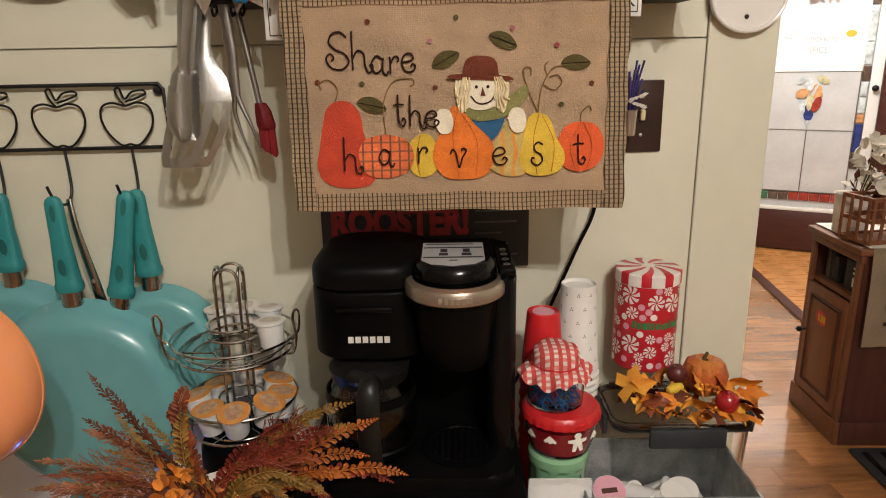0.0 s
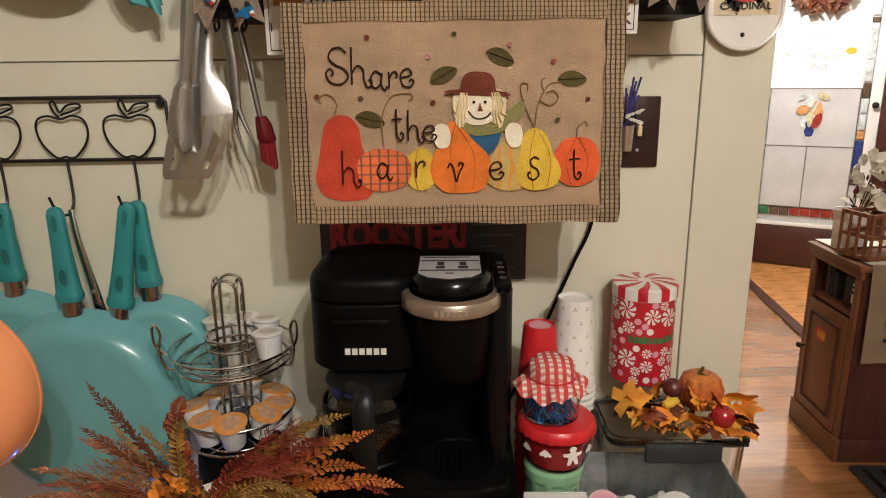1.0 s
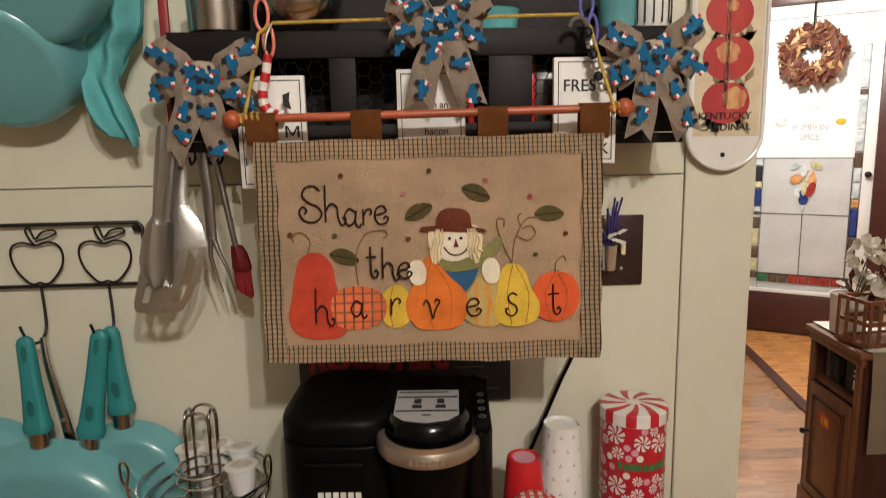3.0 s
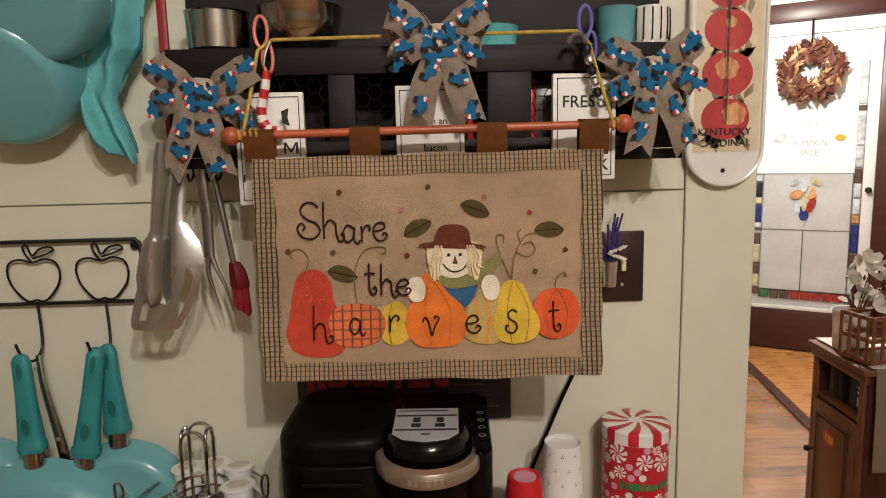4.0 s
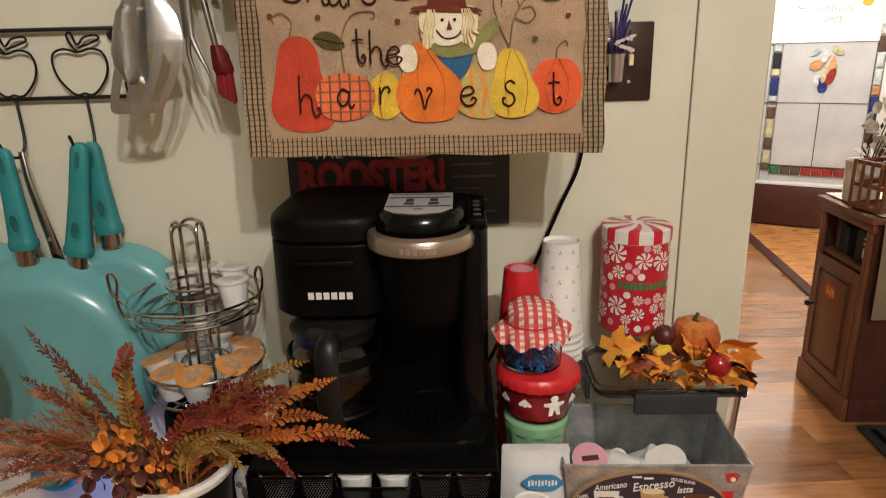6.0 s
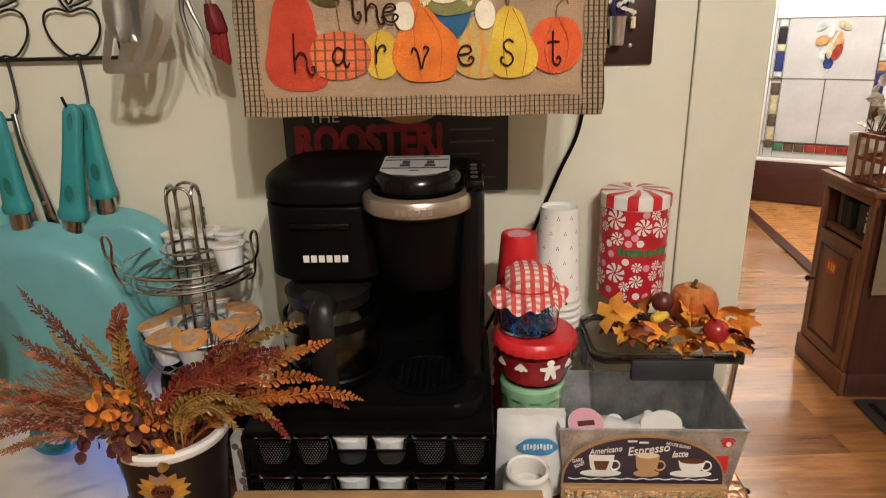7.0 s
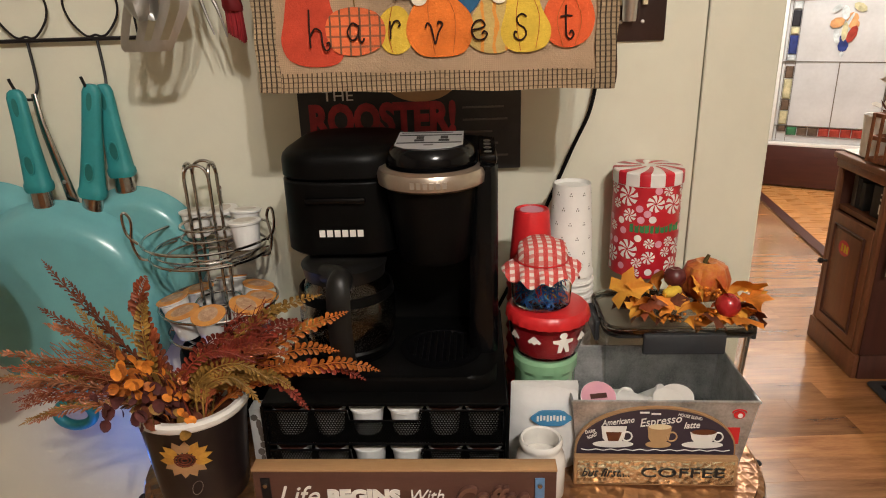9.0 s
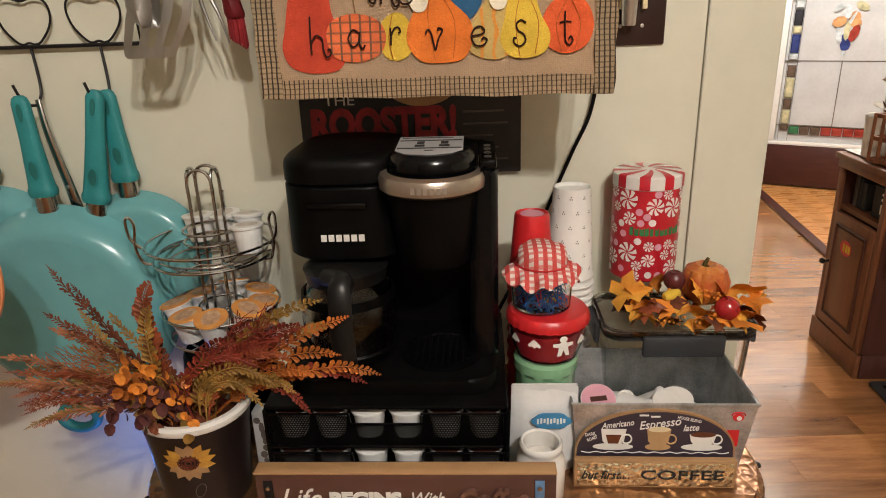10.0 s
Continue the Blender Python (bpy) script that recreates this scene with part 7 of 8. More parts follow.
def lettered_board():
    s = thing("wooden_sign", "brown wooden sign reading life begins with coffee", "sign", on_table(-0.037, -0.431, TOP, -3.1) @ Matrix.Diagonal((0.97, 1, 1, 1)))
    part("board", box(-0.193, 0.193, -0.008, 0.008, 0.001, 0.087, 0.001), "signwood", s)
    part("frame_top", box(-0.1935, 0.1935, -0.010, 0.012, 0.0872, 0.0905, 0.0008), "rawwood", s, "raw wood top edge")
    words("lettering", "Life", 0.040, "card", s, (-0.138, -0.0088, 0.050), 0.054, shear=0.35)
    words("lettering", "BEGINS", 0.026, "card", s, (-0.052, -0.0088, 0.049), 0.094, bold=0.0016)
    words("lettering", "With", 0.026, "card", s, (0.027, -0.0088, 0.050), 0.042, shear=0.35)
    # highlight on the raised letters is put into their colour
    words("lettering", "Coffee", 0.042, "raisedscript", s, (0.110, -0.012, 0.050), 0.092, 0.003, shear=0.3, bold=0.0012, label="raised brown script")
    # the right hinge has its blue reflection painted in
    for x, m in ((-0.177, "iron"), (0.172, "bluelitsteel")):
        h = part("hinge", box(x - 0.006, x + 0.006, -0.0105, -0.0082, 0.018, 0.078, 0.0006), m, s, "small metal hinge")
        for z in (0.030, 0.068):
            part("screw", lathe([(0, 0), (0.0034, 0), (0.003, 0.002), (0, 0.003)], 12), "chrome", h).matrix_basis = pose(x, -0.0105, z, 90)


lettered_board()


def cups():
    c = thing("paper_cups", "tall upturned stack of white paper cups with tiny sprigs", "cup stack", on_table(0.229, -0.098))
    n = 17
    for k in range(n):
        z = 0.012 * k
        part("cup_rim", lathe([(0.0365, z + 0.001), (0.0395, z + 0.0005), (0.0408, z + 0.003), (0.0395, z + 0.0058), (0.0365, z + 0.0064), (0.0358, z + 0.0125), (0.0350, z + 0.0125)], 32), "paper", c)
    part("cup", lathe([(0.0372, 0.205), (0.0392, 0.2065), (0.0388, 0.211), (0.0372, 0.213), (0.0295, 0.352), (0.0290, 0.356), (0.0280, 0.356), (0.0275, 0.350), (0, 0.350)], 36), "paper", c)
    bm = bmesh.new()
    for i in range(9):
        for j in range(6):
            z = 0.225 + 0.0235 * j
            r = 0.0372 - (z - 0.213) / 0.139 * 0.0077 + 0.0003
            a = math.tau * (i + 0.5 * (j % 2)) / 9
            for da, dz in ((0, 0.0025), (0.05, -0.001), (-0.05, -0.001)):
                o = Vector((r * math.cos(a + da), r * math.sin(a + da), z + dz))
                t = Vector((-math.sin(a), math.cos(a), 0))
                bm.faces.new([bm.verts.new(o + t * 0.0011 * u + Vector((0, 0, 0.0016 * w))) for u, w in ((-1, 0), (0, -1), (1, 0), (0, 1))])
    part("sprig_print", bm, "smoke", c, "tiny grey sprigs", 0)
    c = thing("red_cups", "upturned stack of red plastic cups", "cup stack", on_table(0.156, -0.165))
    for k in range(9):
        z = 0.0235 * k
        part("cup_rim", lathe([(0.034, z), (0.0365, z), (0.0375, z + 0.003), (0.0360, z + 0.006), (0.0345, z + 0.023)], 32), "red", c)
    part("cup", lathe([(0.035, 0.212), (0.0372, 0.213), (0.0375, 0.217), (0.0355, 0.219), (0.0300, 0.290), (0.0262, 0.331), (0.0250, 0.335), (0.0225, 0.3355), (0.0215, 0.333), (0, 0.333)], 32), "red", c)
    part("base_disc", lathe([(0, 0.3336), (0.0195, 0.3336)], 28, sx=0.9), "foilpink", c, "pale recessed base")


cups()


def jars():
    x, y = 0.168, -0.252
    j = thing("jade_jar", "pale green faceted glass jar under the stacked treats", "jar", on_table(x - 0.002, y))
    part("jar_body", lathe([(0, 0), (0.038, 0), (0.043, 0.006), (0.0445, 0.122), (0.0465, 0.129), (0.0465, 0.142), (0.044, 0.147), (0, 0.147)], 60, wave=lambda a, r, z: r * (1 - 0.05 * abs(math.sin(5 * a))) if z < 0.125 else r), "green", j, smooth=25)
    j = thing("gingerbread_jar", "glass treat bowl with gingerbread figures and a red scalloped lid", "jar", on_table(x, y, TOP + 0.1475) @ Matrix.Diagonal((0.965, 0.965, 0.80, 1)))
    part("bowl", lathe([(0, 0), (0.040, 0), (0.046, 0.004), (0.0545, 0.035), (0.057, 0.075), (0.0555, 0.075), (0.053, 0.036), (0.045, 0.006), (0, 0.004)], 40), "glass", j, "clear glass bowl")
    part("filling", lathe([(0, 0.0045), (0.043, 0.0065), (0.0505, 0.036), (0.053, 0.058), (0.03, 0.064), (0, 0.062)], 32, wave=lambda a, r, z: r * (1 + 0.02 * math.sin(9 * a + z * 200))), "redtin", j, "red wrapped sweets")
    part("lid", lathe([(0, 0.094), (0.045, 0.0935), (0.056, 0.091), (0.0605, 0.085), (0.0615, 0.075), (0.0610, 0.070), (0.0585, 0.070), (0.058, 0.083), (0, 0.089)], 96, wave=lambda a, r, z: r + (0.0012 * math.sin(26 * a) if z < 0.08 else 0)), "red", j, "red scalloped lid")

    def wrap(pts, r, a0, zc, s):
        bm = bmesh.new()
        bm.faces.new([bm.verts.new((r * math.cos(a0 + s * u / r), r * math.sin(a0 + s * u / r), zc + s * w)) for u, w in pts])
        return bm
    man = [(-0.10, -0.5), (-0.26, -0.5), (-0.20, -0.05), (-0.42, 0.0), (-0.44, 0.16), (-0.18, 0.18), (-0.10, 0.22), (-0.18, 0.36), (-0.12, 0.5), (0, 0.54), (0.12, 0.5), (0.18, 0.36), (0.10, 0.22), (0.18, 0.18), (0.44, 0.16), (0.42, 0.0), (0.20, -0.05), (0.26, -0.5), (0.10, -0.5), (0, -0.2)]
    cone = [(-0.35, 0.0), (-0.12, 0.30), (0.0, 0.42), (0.15, 0.28), (0.38, 0.02), (0.30, -0.12), (0.16, -0.05), (0.02, -0.18), (-0.12, -0.06), (-0.26, -0.14)]
    for deg, shape in ((-150, cone), (-115, cone), (-72, man), (-38, cone), (-190, man), (0, man)):
        part("figure_print", wrap(shape, 0.0572, radians(deg), 0.045, 0.028 if shape is cone else 0.036), "card", j, "white gingerbread shapes", 0)
    j = thing("treat_jar", "glass jar of blue paper grass under a red gingham cap", "jar", on_table(x - 0.010, y - 0.002, TOP + 0.2232))
    part("jar_body", lathe([(0, 0), (0.036, 0), (0.041, 0.004), (0.0425, 0.03), (0.040, 0.052), (0.034, 0.062), (0.0325, 0.062), (0.038, 0.052), (0.0405, 0.03), (0.039, 0.006), (0, 0.003)], 36), "glass", j, "clear glass jar")
    for m, nn in (("straw", 130), ("labelblue", 50), ("red", 14), ("felt_yellow", 10)):
        bm = bmesh.new()
        for i in range(nn):
            p = []
            q = Vector((rnd(-0.025, 0.025), rnd(-0.025, 0.025), rnd(0.006, 0.05)))
            d = Vector((rnd(-1, 1), rnd(-1, 1), rnd(-0.6, 0.6))).normalized()
            for t in range(4):
                w = q + d * 0.009 * t + Vector((0, 0, -0.0016 * t * t))
                r = math.hypot(w.x, w.y)
                if r > 0.037:
                    w.x, w.y = w.x * 0.037 / r, w.y * 0.037 / r
                w.z = min(max(w.z, 0.0045), 0.055)
                p.append(w)
            tube(p, 0.0009, False, 4, bm)
        part("paper_grass", bm, m, j, "shredded paper filling", 0)
    gm = weave("red_gingham", (0.80, 0.72, 0.66), (0.55, 0.045, 0.04), 0.0125, 0.5, 0.70, 0.25, (0, 3))
    bm = bmesh.new()
    prof = [(0, 0.095), (0.012, 0.0945), (0.024, 0.092), (0.032, 0.087), (0.0345, 0.079), (0.0345, 0.068), (0.0350, 0.064), (0.042, 0.062), (0.048, 0.056), (0.0530, 0.046)]
    lathe(prof, 90, bm, wave=lambda a, r, z: r * (1 + (0.07 * math.sin(11 * a) + 0.04 * math.sin(7 * a + 1)) * max(0, (0.066 - z) / 0.02)))
    for v in bm.verts:
        r = math.hypot(v.co.x, v.co.y)
        if r > 0.039:
            v.co.z += 0.0060 * math.sin(11 * math.atan2(v.co.y, v.co.x) + 0.8) * (r - 0.036) / 0.02 + 0.003 * math.sin(4 * math.atan2(v.co.y, v.co.x))
        elif v.co.z > 0.08:
            v.co.z += 0.003 * noise.noise(v.co * 60)
    part("gingham_cap", bm, gm, j, "red and white gingham cloth", 70)
    part("band", tube([(0.0352 * math.cos(a), 0.0352 * math.sin(a), 0.0655) for a in (math.tau * i / 36 for i in range(36))], 0.0014, True, 6), "red", j)


jars()


def peppermint_tin():
    t = thing("peppermint_tin", "red peppermint-patterned tin hung flat against the wall", "tin", pose(0.361, -0.059, 0.792))
    r, h = 0.0545, 0.155
    part("can", lathe([(0, 0), (r - 0.002, 0), (r, 0.002), (r, h), (r - 0.001, h), (0, h)], 64), "redtin", t)
    lid = part("lid", lathe([(r + 0.0005, h - 0.001), (r + 0.0018, h), (r + 0.0018, h + 0.019), (r, h + 0.021), (r * 0.5, h + 0.023), (0, h + 0.0235)], 64), "card", t, "white lid with red peppermint stripes")
    for k in range(9):
        a0, a1 = math.tau * k / 9, math.tau * (k + 0.42) / 9
        bm = bmesh.new()
        rows = []
        for i in range(7):
            a = a0 + (a1 - a0) * i / 6
            rows.append([bm.verts.new((q * math.cos(a + tw), q * math.sin(a + tw), z)) for q, z, tw in ((r + 0.0022, h + 0.0005, 0), (r + 0.0022, h + 0.019, 0), (r + 0.0004, h + 0.0214, 0), (r * 0.75, h + 0.0227, 0.10), (r * 0.5, h + 0.0236, 0.22), (r * 0.22, h + 0.0240, 0.40))])
        for p, q in zip(rows, rows[1:]):
            for i in range(5):
                bm.faces.new((p[i], q[i], q[i + 1], p[i + 1]))
        part("stripe", bm, "redtin", lid, smooth=60)
    # swirls printed round the can
    spots = []
    random.seed(11)
    for i in range(700):
        a, z, s = rnd(-math.pi, 0.25), rnd(0.008, h - 0.006), random.choice((0.0165, 0.014, 0.011, 0.0085, 0.006))
        if 0.080 < z + s and z - s < 0.094 and -2.45 < a < -0.7:
            continue
        if all(math.hypot((a - b) * r, z - w) > s + q + 0.0005 for b, w, q in spots):
            spots.append((a, z, s))
    for a, z, s in spots[:80]:
        bm = bmesh.new()
        P = lambda u, w, l: bm.verts.new(((r + l) * math.cos(a + u / r), (r + l) * math.sin(a + u / r), z + w))
        n = 8
        if s > 0.0075:
            for k in range(n):
                q0, q1, q2 = math.tau * k / n, math.tau * (k + 0.30) / n, math.tau * (k + 0.60) / n
                bm.faces.new([P(s * 0.10 * math.cos(q0 - 0.5), s * 0.10 * math.sin(q0 - 0.5), 0.0007), P(s * 0.6 * math.cos(q0 - 0.18), s * 0.6 * math.sin(q0 - 0.18), 0.0007), P(s * math.cos(q0), s * math.sin(q0), 0.0007), P(s * math.cos(q1), s * math.sin(q1), 0.0007), P(s * math.cos(q2), s * math.sin(q2), 0.0007), P(s * 0.6 * math.cos(q2 - 0.18), s * 0.6 * math.sin(q2 - 0.18), 0.0007)])
        else:
            bm.faces.new([P(s * math.cos(q), s * math.sin(q), 0.0007) for q in (math.tau * k / 12 for k in range(12))])
        part("swirl_print", bm, "card" if s > 0.0075 or random.random() < 0.4 else "foilpink", t, smooth=0)
    for k in range(11):
        a0 = radians(-132 + 8.4 * k)
        a1, up = a0 + radians(rnd(5.5, 7.6)), rnd(0.010, 0.015)
        bm = bmesh.new()
        ring = [(a0, 0.081 + rnd(-0.001, 0.001)), ((a0 + a1) / 2, 0.0795), (a1, 0.081 + rnd(-0.001, 0.001)), (a1, 0.081 + up), ((a0 + a1) / 2, 0.0795 + up * rnd(0.7, 1.1)), (a0, 0.081 + up * 0.9)]
        bm.faces.new([bm.verts.new(((r + 0.0009) * math.cos(a), (r + 0.0009) * math.sin(a), z)) for a, z in ring])
        part("green_bar", bm, "ribbongreen", t, "green lettering bar", 0)
    part("hanger", box(-0.004, 0.004, 0.053, 0.059, 0.10, 0.125, 0.001), "steel", t)


peppermint_tin()


def food_box():
    c = thing("glass_food_box", "clear lidded food container with dark clips", "food container", on_table(0.376, -0.170))
    w, d, h = 0.108, 0.066, 0.150
    bm = bmesh.new()
    rings = []
    for q, z in ((0.012, 0), (0.006, 0.004), (0.0, h), (0.003, h), (0.009, 0.006)):
        rings.append([bm.verts.new((x, y, z)) for x, y in rounded(-w + q, w - q, -d + q, d - q, 0.022)])
    for p, q in zip(rings, rings[1:]):
        n = len(p)
        for i in range(n):
            bm.faces.new((p[i], p[(i + 1) % n], q[(i + 1) % n], q[i]))
    bm.faces.new(rings[0][::-1]), bm.faces.new(rings[-1])
    part("box", bm, "glass", c, "clear box")
    part("seal", tube([(x, y, h + 0.003) for x, y in rounded(-w - 0.002, w + 0.002, -d - 0.002, d + 0.002, 0.024)], 0.0035, True, 8), "rubber", c, "dark rubber seal")
    part("lid", slab(rounded(-w - 0.006, w + 0.006, -d - 0.006, d + 0.006, 0.026), h + 0.004, h + 0.016, 0.004), "lidglass", c, "smoky clear lid")
    part("lid_rim", tube([(x, y, h + 0.016) for x, y in rounded(-w - 0.004, w + 0.004, -d - 0.004, d + 0.004, 0.025)], 0.003, True, 8), "glass", c)
    part("clip", box(-0.060, 0.060, -d - 0.016, -d - 0.0065, h - 0.022, h + 0.012, 0.004), "rubber", c, "dark grey clip")
    part("clip", box(-0.060, 0.060, d + 0.0065, d + 0.014, h - 0.022, h + 0.012, 0.004), "rubber", c, "dark grey clip")
    for s in (-1, 1):
        part("clip", box(s * (w + 0.011) - 0.004, s * (w + 0.011) + 0.004, -0.035, 0.035, h - 0.022, h + 0.012, 0.003), "rubber", c, "dark grey clip")
    # autumn spray lying on the lid
    a = thing("autumn_spray", "silk autumn leaves with a small pumpkin, apple and berries", "decoration", on_table(0.395, -0.180, TOP + 0.1665))
    def maple(s, m, at):
        out = []
        for k in range(22):
            q = math.tau * k / 22
            rr = 0.55 + 0.45 * abs(math.cos(2.5 * q)) ** 1.4 if math.sin(q) > -0.85 else 0.3
            rr *= 1.0 if k % 2 == 0 else 0.80
            out.append((s * rr * math.cos(q), s * rr * math.sin(q)))
        bm = bmesh.new()
        v = [bm.verts.new((x, y, 0.25 * s * math.sin(3 * x / s) - 0.35 * (x * x + y * y) / s)) for x, y in out]
        c0 = bm.verts.new((0, 0, 0.003))
        for i in range(len(v)):
            bm.faces.new((v[i], v[(i + 1) % len(v)], c0))
        part("leaf", bm, m, a, smooth=80).matrix_basis = at
    random.seed(5)
    for i in range(16):
        maple(rnd(0.018, 0.028), random.choice(("leaf_orange", "leaf_yellow", "leaf_brown", "stalk")), pose(rnd(-0.09, 0.09), rnd(-0.055, 0.03), rnd(0.012, 0.036), rnd(20, 70), rnd(-25, 25), rnd(0, 360)))
    for x, y, z, s, rx, ry, m in ((-0.095, -0.02, 0.040, 0.030, 62, -18, "leaf_yellow"), (-0.085, 0.0, 0.034, 0.026, 60, 10, "leaf_yellow"), (-0.06, -0.035, 0.026, 0.024, 48, 0, "leaf_orange"), (-0.030, -0.04, 0.026, 0.027, 40, 8, "leaf_orange"), (0.0, -0.045, 0.020, 0.026, 35, -10, "leaf_yellow"), (0.035, -0.05, 0.012, 0.034, 22, 10, "leaf_orange"), (0.075, -0.035, 0.018, 0.032, 26, 20, "leaf_yellow"), (0.085, 0.0, 0.034, 0.030, 55, 20, "leaf_yellow"), (0.06, -0.055, 0.010, 0.030, 14, 14, "leaf_orange"), (-0.075, -0.03, 0.010, 0.026, 28, -24, "leaf_orange"), (-0.04, -0.05, 0.012, 0.024, 30, 0, "leaf_brown"), (0.07, 0.02, 0.024, 0.028, 40, 20, "leaf_orange"), (-0.05, 0.01, 0.044, 0.024, 60, 0, "leaf_orange"), (0.015, -0.02, 0.040, 0.022, 50, 0, "leaf_yellow"), (-0.01, -0.055, 0.010, 0.02, 20, 0, "leaf_yellow"), (0.045, -0.025, 0.038, 0.020, 60, 0, "leaf_yellow"), (-0.09, 0.01, 0.018, 0.028, 30, -10, "leaf_brown"), (0.09, -0.02, 0.022, 0.026, 35, 30, "leaf_orange"), (0.0, 0.02, 0.03, 0.03, 40, 0, "leaf_brown"), (-0.07, -0.045, 0.014, 0.02, 35, 0, "leaf_yellow"), (0.025, -0.06, 0.012, 0.02, 20, 0, "leaf_brown")):
        maple(s * 1.28, m, pose(x, y, z + 0.004, rx + rnd(-6, 14), ry, rnd(0, 360)))
    p = part("pumpkin", lathe([(0.004, 0.058), (0.016, 0.062), (0.030, 0.055), (0.037, 0.036), (0.035, 0.016), (0.022, 0.002), (0, 0.0)], 60, centre=(0.030, 0.012, 0.016), wave=lambda q, r, z: r * (1 - 0.09 * abs(math.cos(4.5 * q)) ** 6)), "pumpkin", a, "small painted pumpkin")
    part("stem", tube(spline([(0.026, 0.012, 0.068), (0.027, 0.011, 0.078), (0.031, 0.010, 0.088)], 4), 0.0032, seg=8, taper=lambda t: 1.3 - 0.5 * t), "felt_green", p)
    for cx, cy, cz, r, m in ((0.045, -0.048, 0.030, 0.0185, "apple"), (-0.022, -0.005, 0.058, 0.0165, "plumfruit")):
        part("fruit", lathe([(0, -0.85 * r), (0.5 * r, -0.88 * r), (0.9 * r, -0.4 * r), (r, 0.05 * r), (0.85 * r, 0.6 * r), (0.45 * r, 0.88 * r), (0.15 * r, 0.80 * r), (0, 0.70 * r)], 28, centre=(cx, cy, cz)), m, a, "glossy red fruit")
    part("acorn", lathe([(0, -0.016), (0.006, -0.012), (0.0085, 0), (0.006, 0.012), (0, 0.016)], 18), "felt_yellow", a, "yellow pod").matrix_basis = pose(-0.032, -0.030, 0.045, 0, 80, 15)
    bm = bmesh.new()
    for i in range(46):
        c0 = random.choice(((0.012, -0.055, 0.016), (-0.035, -0.058, 0.014), (0.02, -0.035, 0.045)))
        o = Vector(c0) + Vector((rnd(-0.018, 0.018), rnd(-0.008, 0.004), rnd(-0.006, 0.008)))
        bmesh.ops.create_icosphere(bm, subdivisions=1, radius=rnd(0.0018, 0.003), matrix=Matrix.Translation(o))
    part("berry_cluster", bm, "leaf_orange", a)


food_box()


def bag_and_jar():
    b = thing("drink_pouch", "white foil drink-mix pouch with a blue oval label", "pouch", on_table(0.155, -0.318))
    bm = bmesh.new()
    g = []
    for j in range(21):
        v = j / 20
        row = []
        for i in range(17):
            u = i / 16 * 2 - 1
            t = 0.017 * (1 - abs(u) ** 3) * min(1, (1 - v) * 4) * (0.55 + 0.45 * math.cos(v * 2)) + 0.0012 * noise.noise(Vector((u * 3, v * 5, 0)))
            row.append((u * (0.049 - 0.003 * v), t, 0.133 * v))
        g.append(row)
    for s in (-1, 1):
        vs = [[bm.verts.new((x, -s * t, z)) for x, t, z in row] for row in g]
        for p, q in zip(vs, vs[1:]):
            for i in range(16):
                bm.faces.new((p[i], p[i + 1], q[i + 1], q[i]))
    bmesh.ops.remove_doubles(bm, verts=bm.verts, dist=0.0004)
    part("pouch", bm, "foil", b)
    part("seal_strip", box(-0.0445, 0.0445, -0.0016, 0.0016, 0.121, 0.1335), "foil", b)
    part("label_oval", plate(ring2(0.008, 0.086, 0.027, 0.0125, 28, lambda a: 1 + 0.05 * math.cos(6 * a)), -0.0200, 0.003), "labelblue", b, "blue oval mark")
    bm = bmesh.new()
    for k in range(9):
        box(-0.012 + k * 0.0045, -0.0092 + k * 0.0045, -0.0206, -0.0202, 0.082 + 0.001 * (k % 3), 0.0905 + 0.001 * (k % 2), bm=bm)
    part("label_bars", bm, "card", b, "white bars", 0)
    j = thing("ceramic_jar", "open white ceramic jar with a wide mouth", "jar", on_table(0.141, -0.379))
    part("jar_body", lathe([(0, 0), (0.029, 0), (0.032, 0.004), (0.033, 0.05), (0.031, 0.062), (0.026, 0.070), (0.0265, 0.074), (0.0285, 0.078), (0.0285, 0.083), (0.026, 0.086), (0.0235, 0.084), (0.023, 0.07), (0.029, 0.06), (0.029, 0.03), (0.02, 0.010), (0, 0.010)], 44), "ceramic", j)
    part("sugar", lathe([(0, 0.0580), (0.02, 0.0575), (0.0285, 0.056)], 28), "lace", j, "pale powder inside")
    k = thing("photo_card", "small grey and white patterned card by the pod drawer", "card", on_table(-0.238, -0.320))
    part("card", box(-0.012, 0.012, -0.012, 0.012, 0, 0.113, 0.001), "silverlabel", k)
    for i in range(9):
        part("pattern", plate(ring2(rnd(-0.006, 0.006), 0.012 + 0.011 * i, rnd(0.003, 0.006), rnd(0.005, 0.010), 7), -0.0126, 0.0005), "smoke", k, smooth=0)


bag_and_jar()


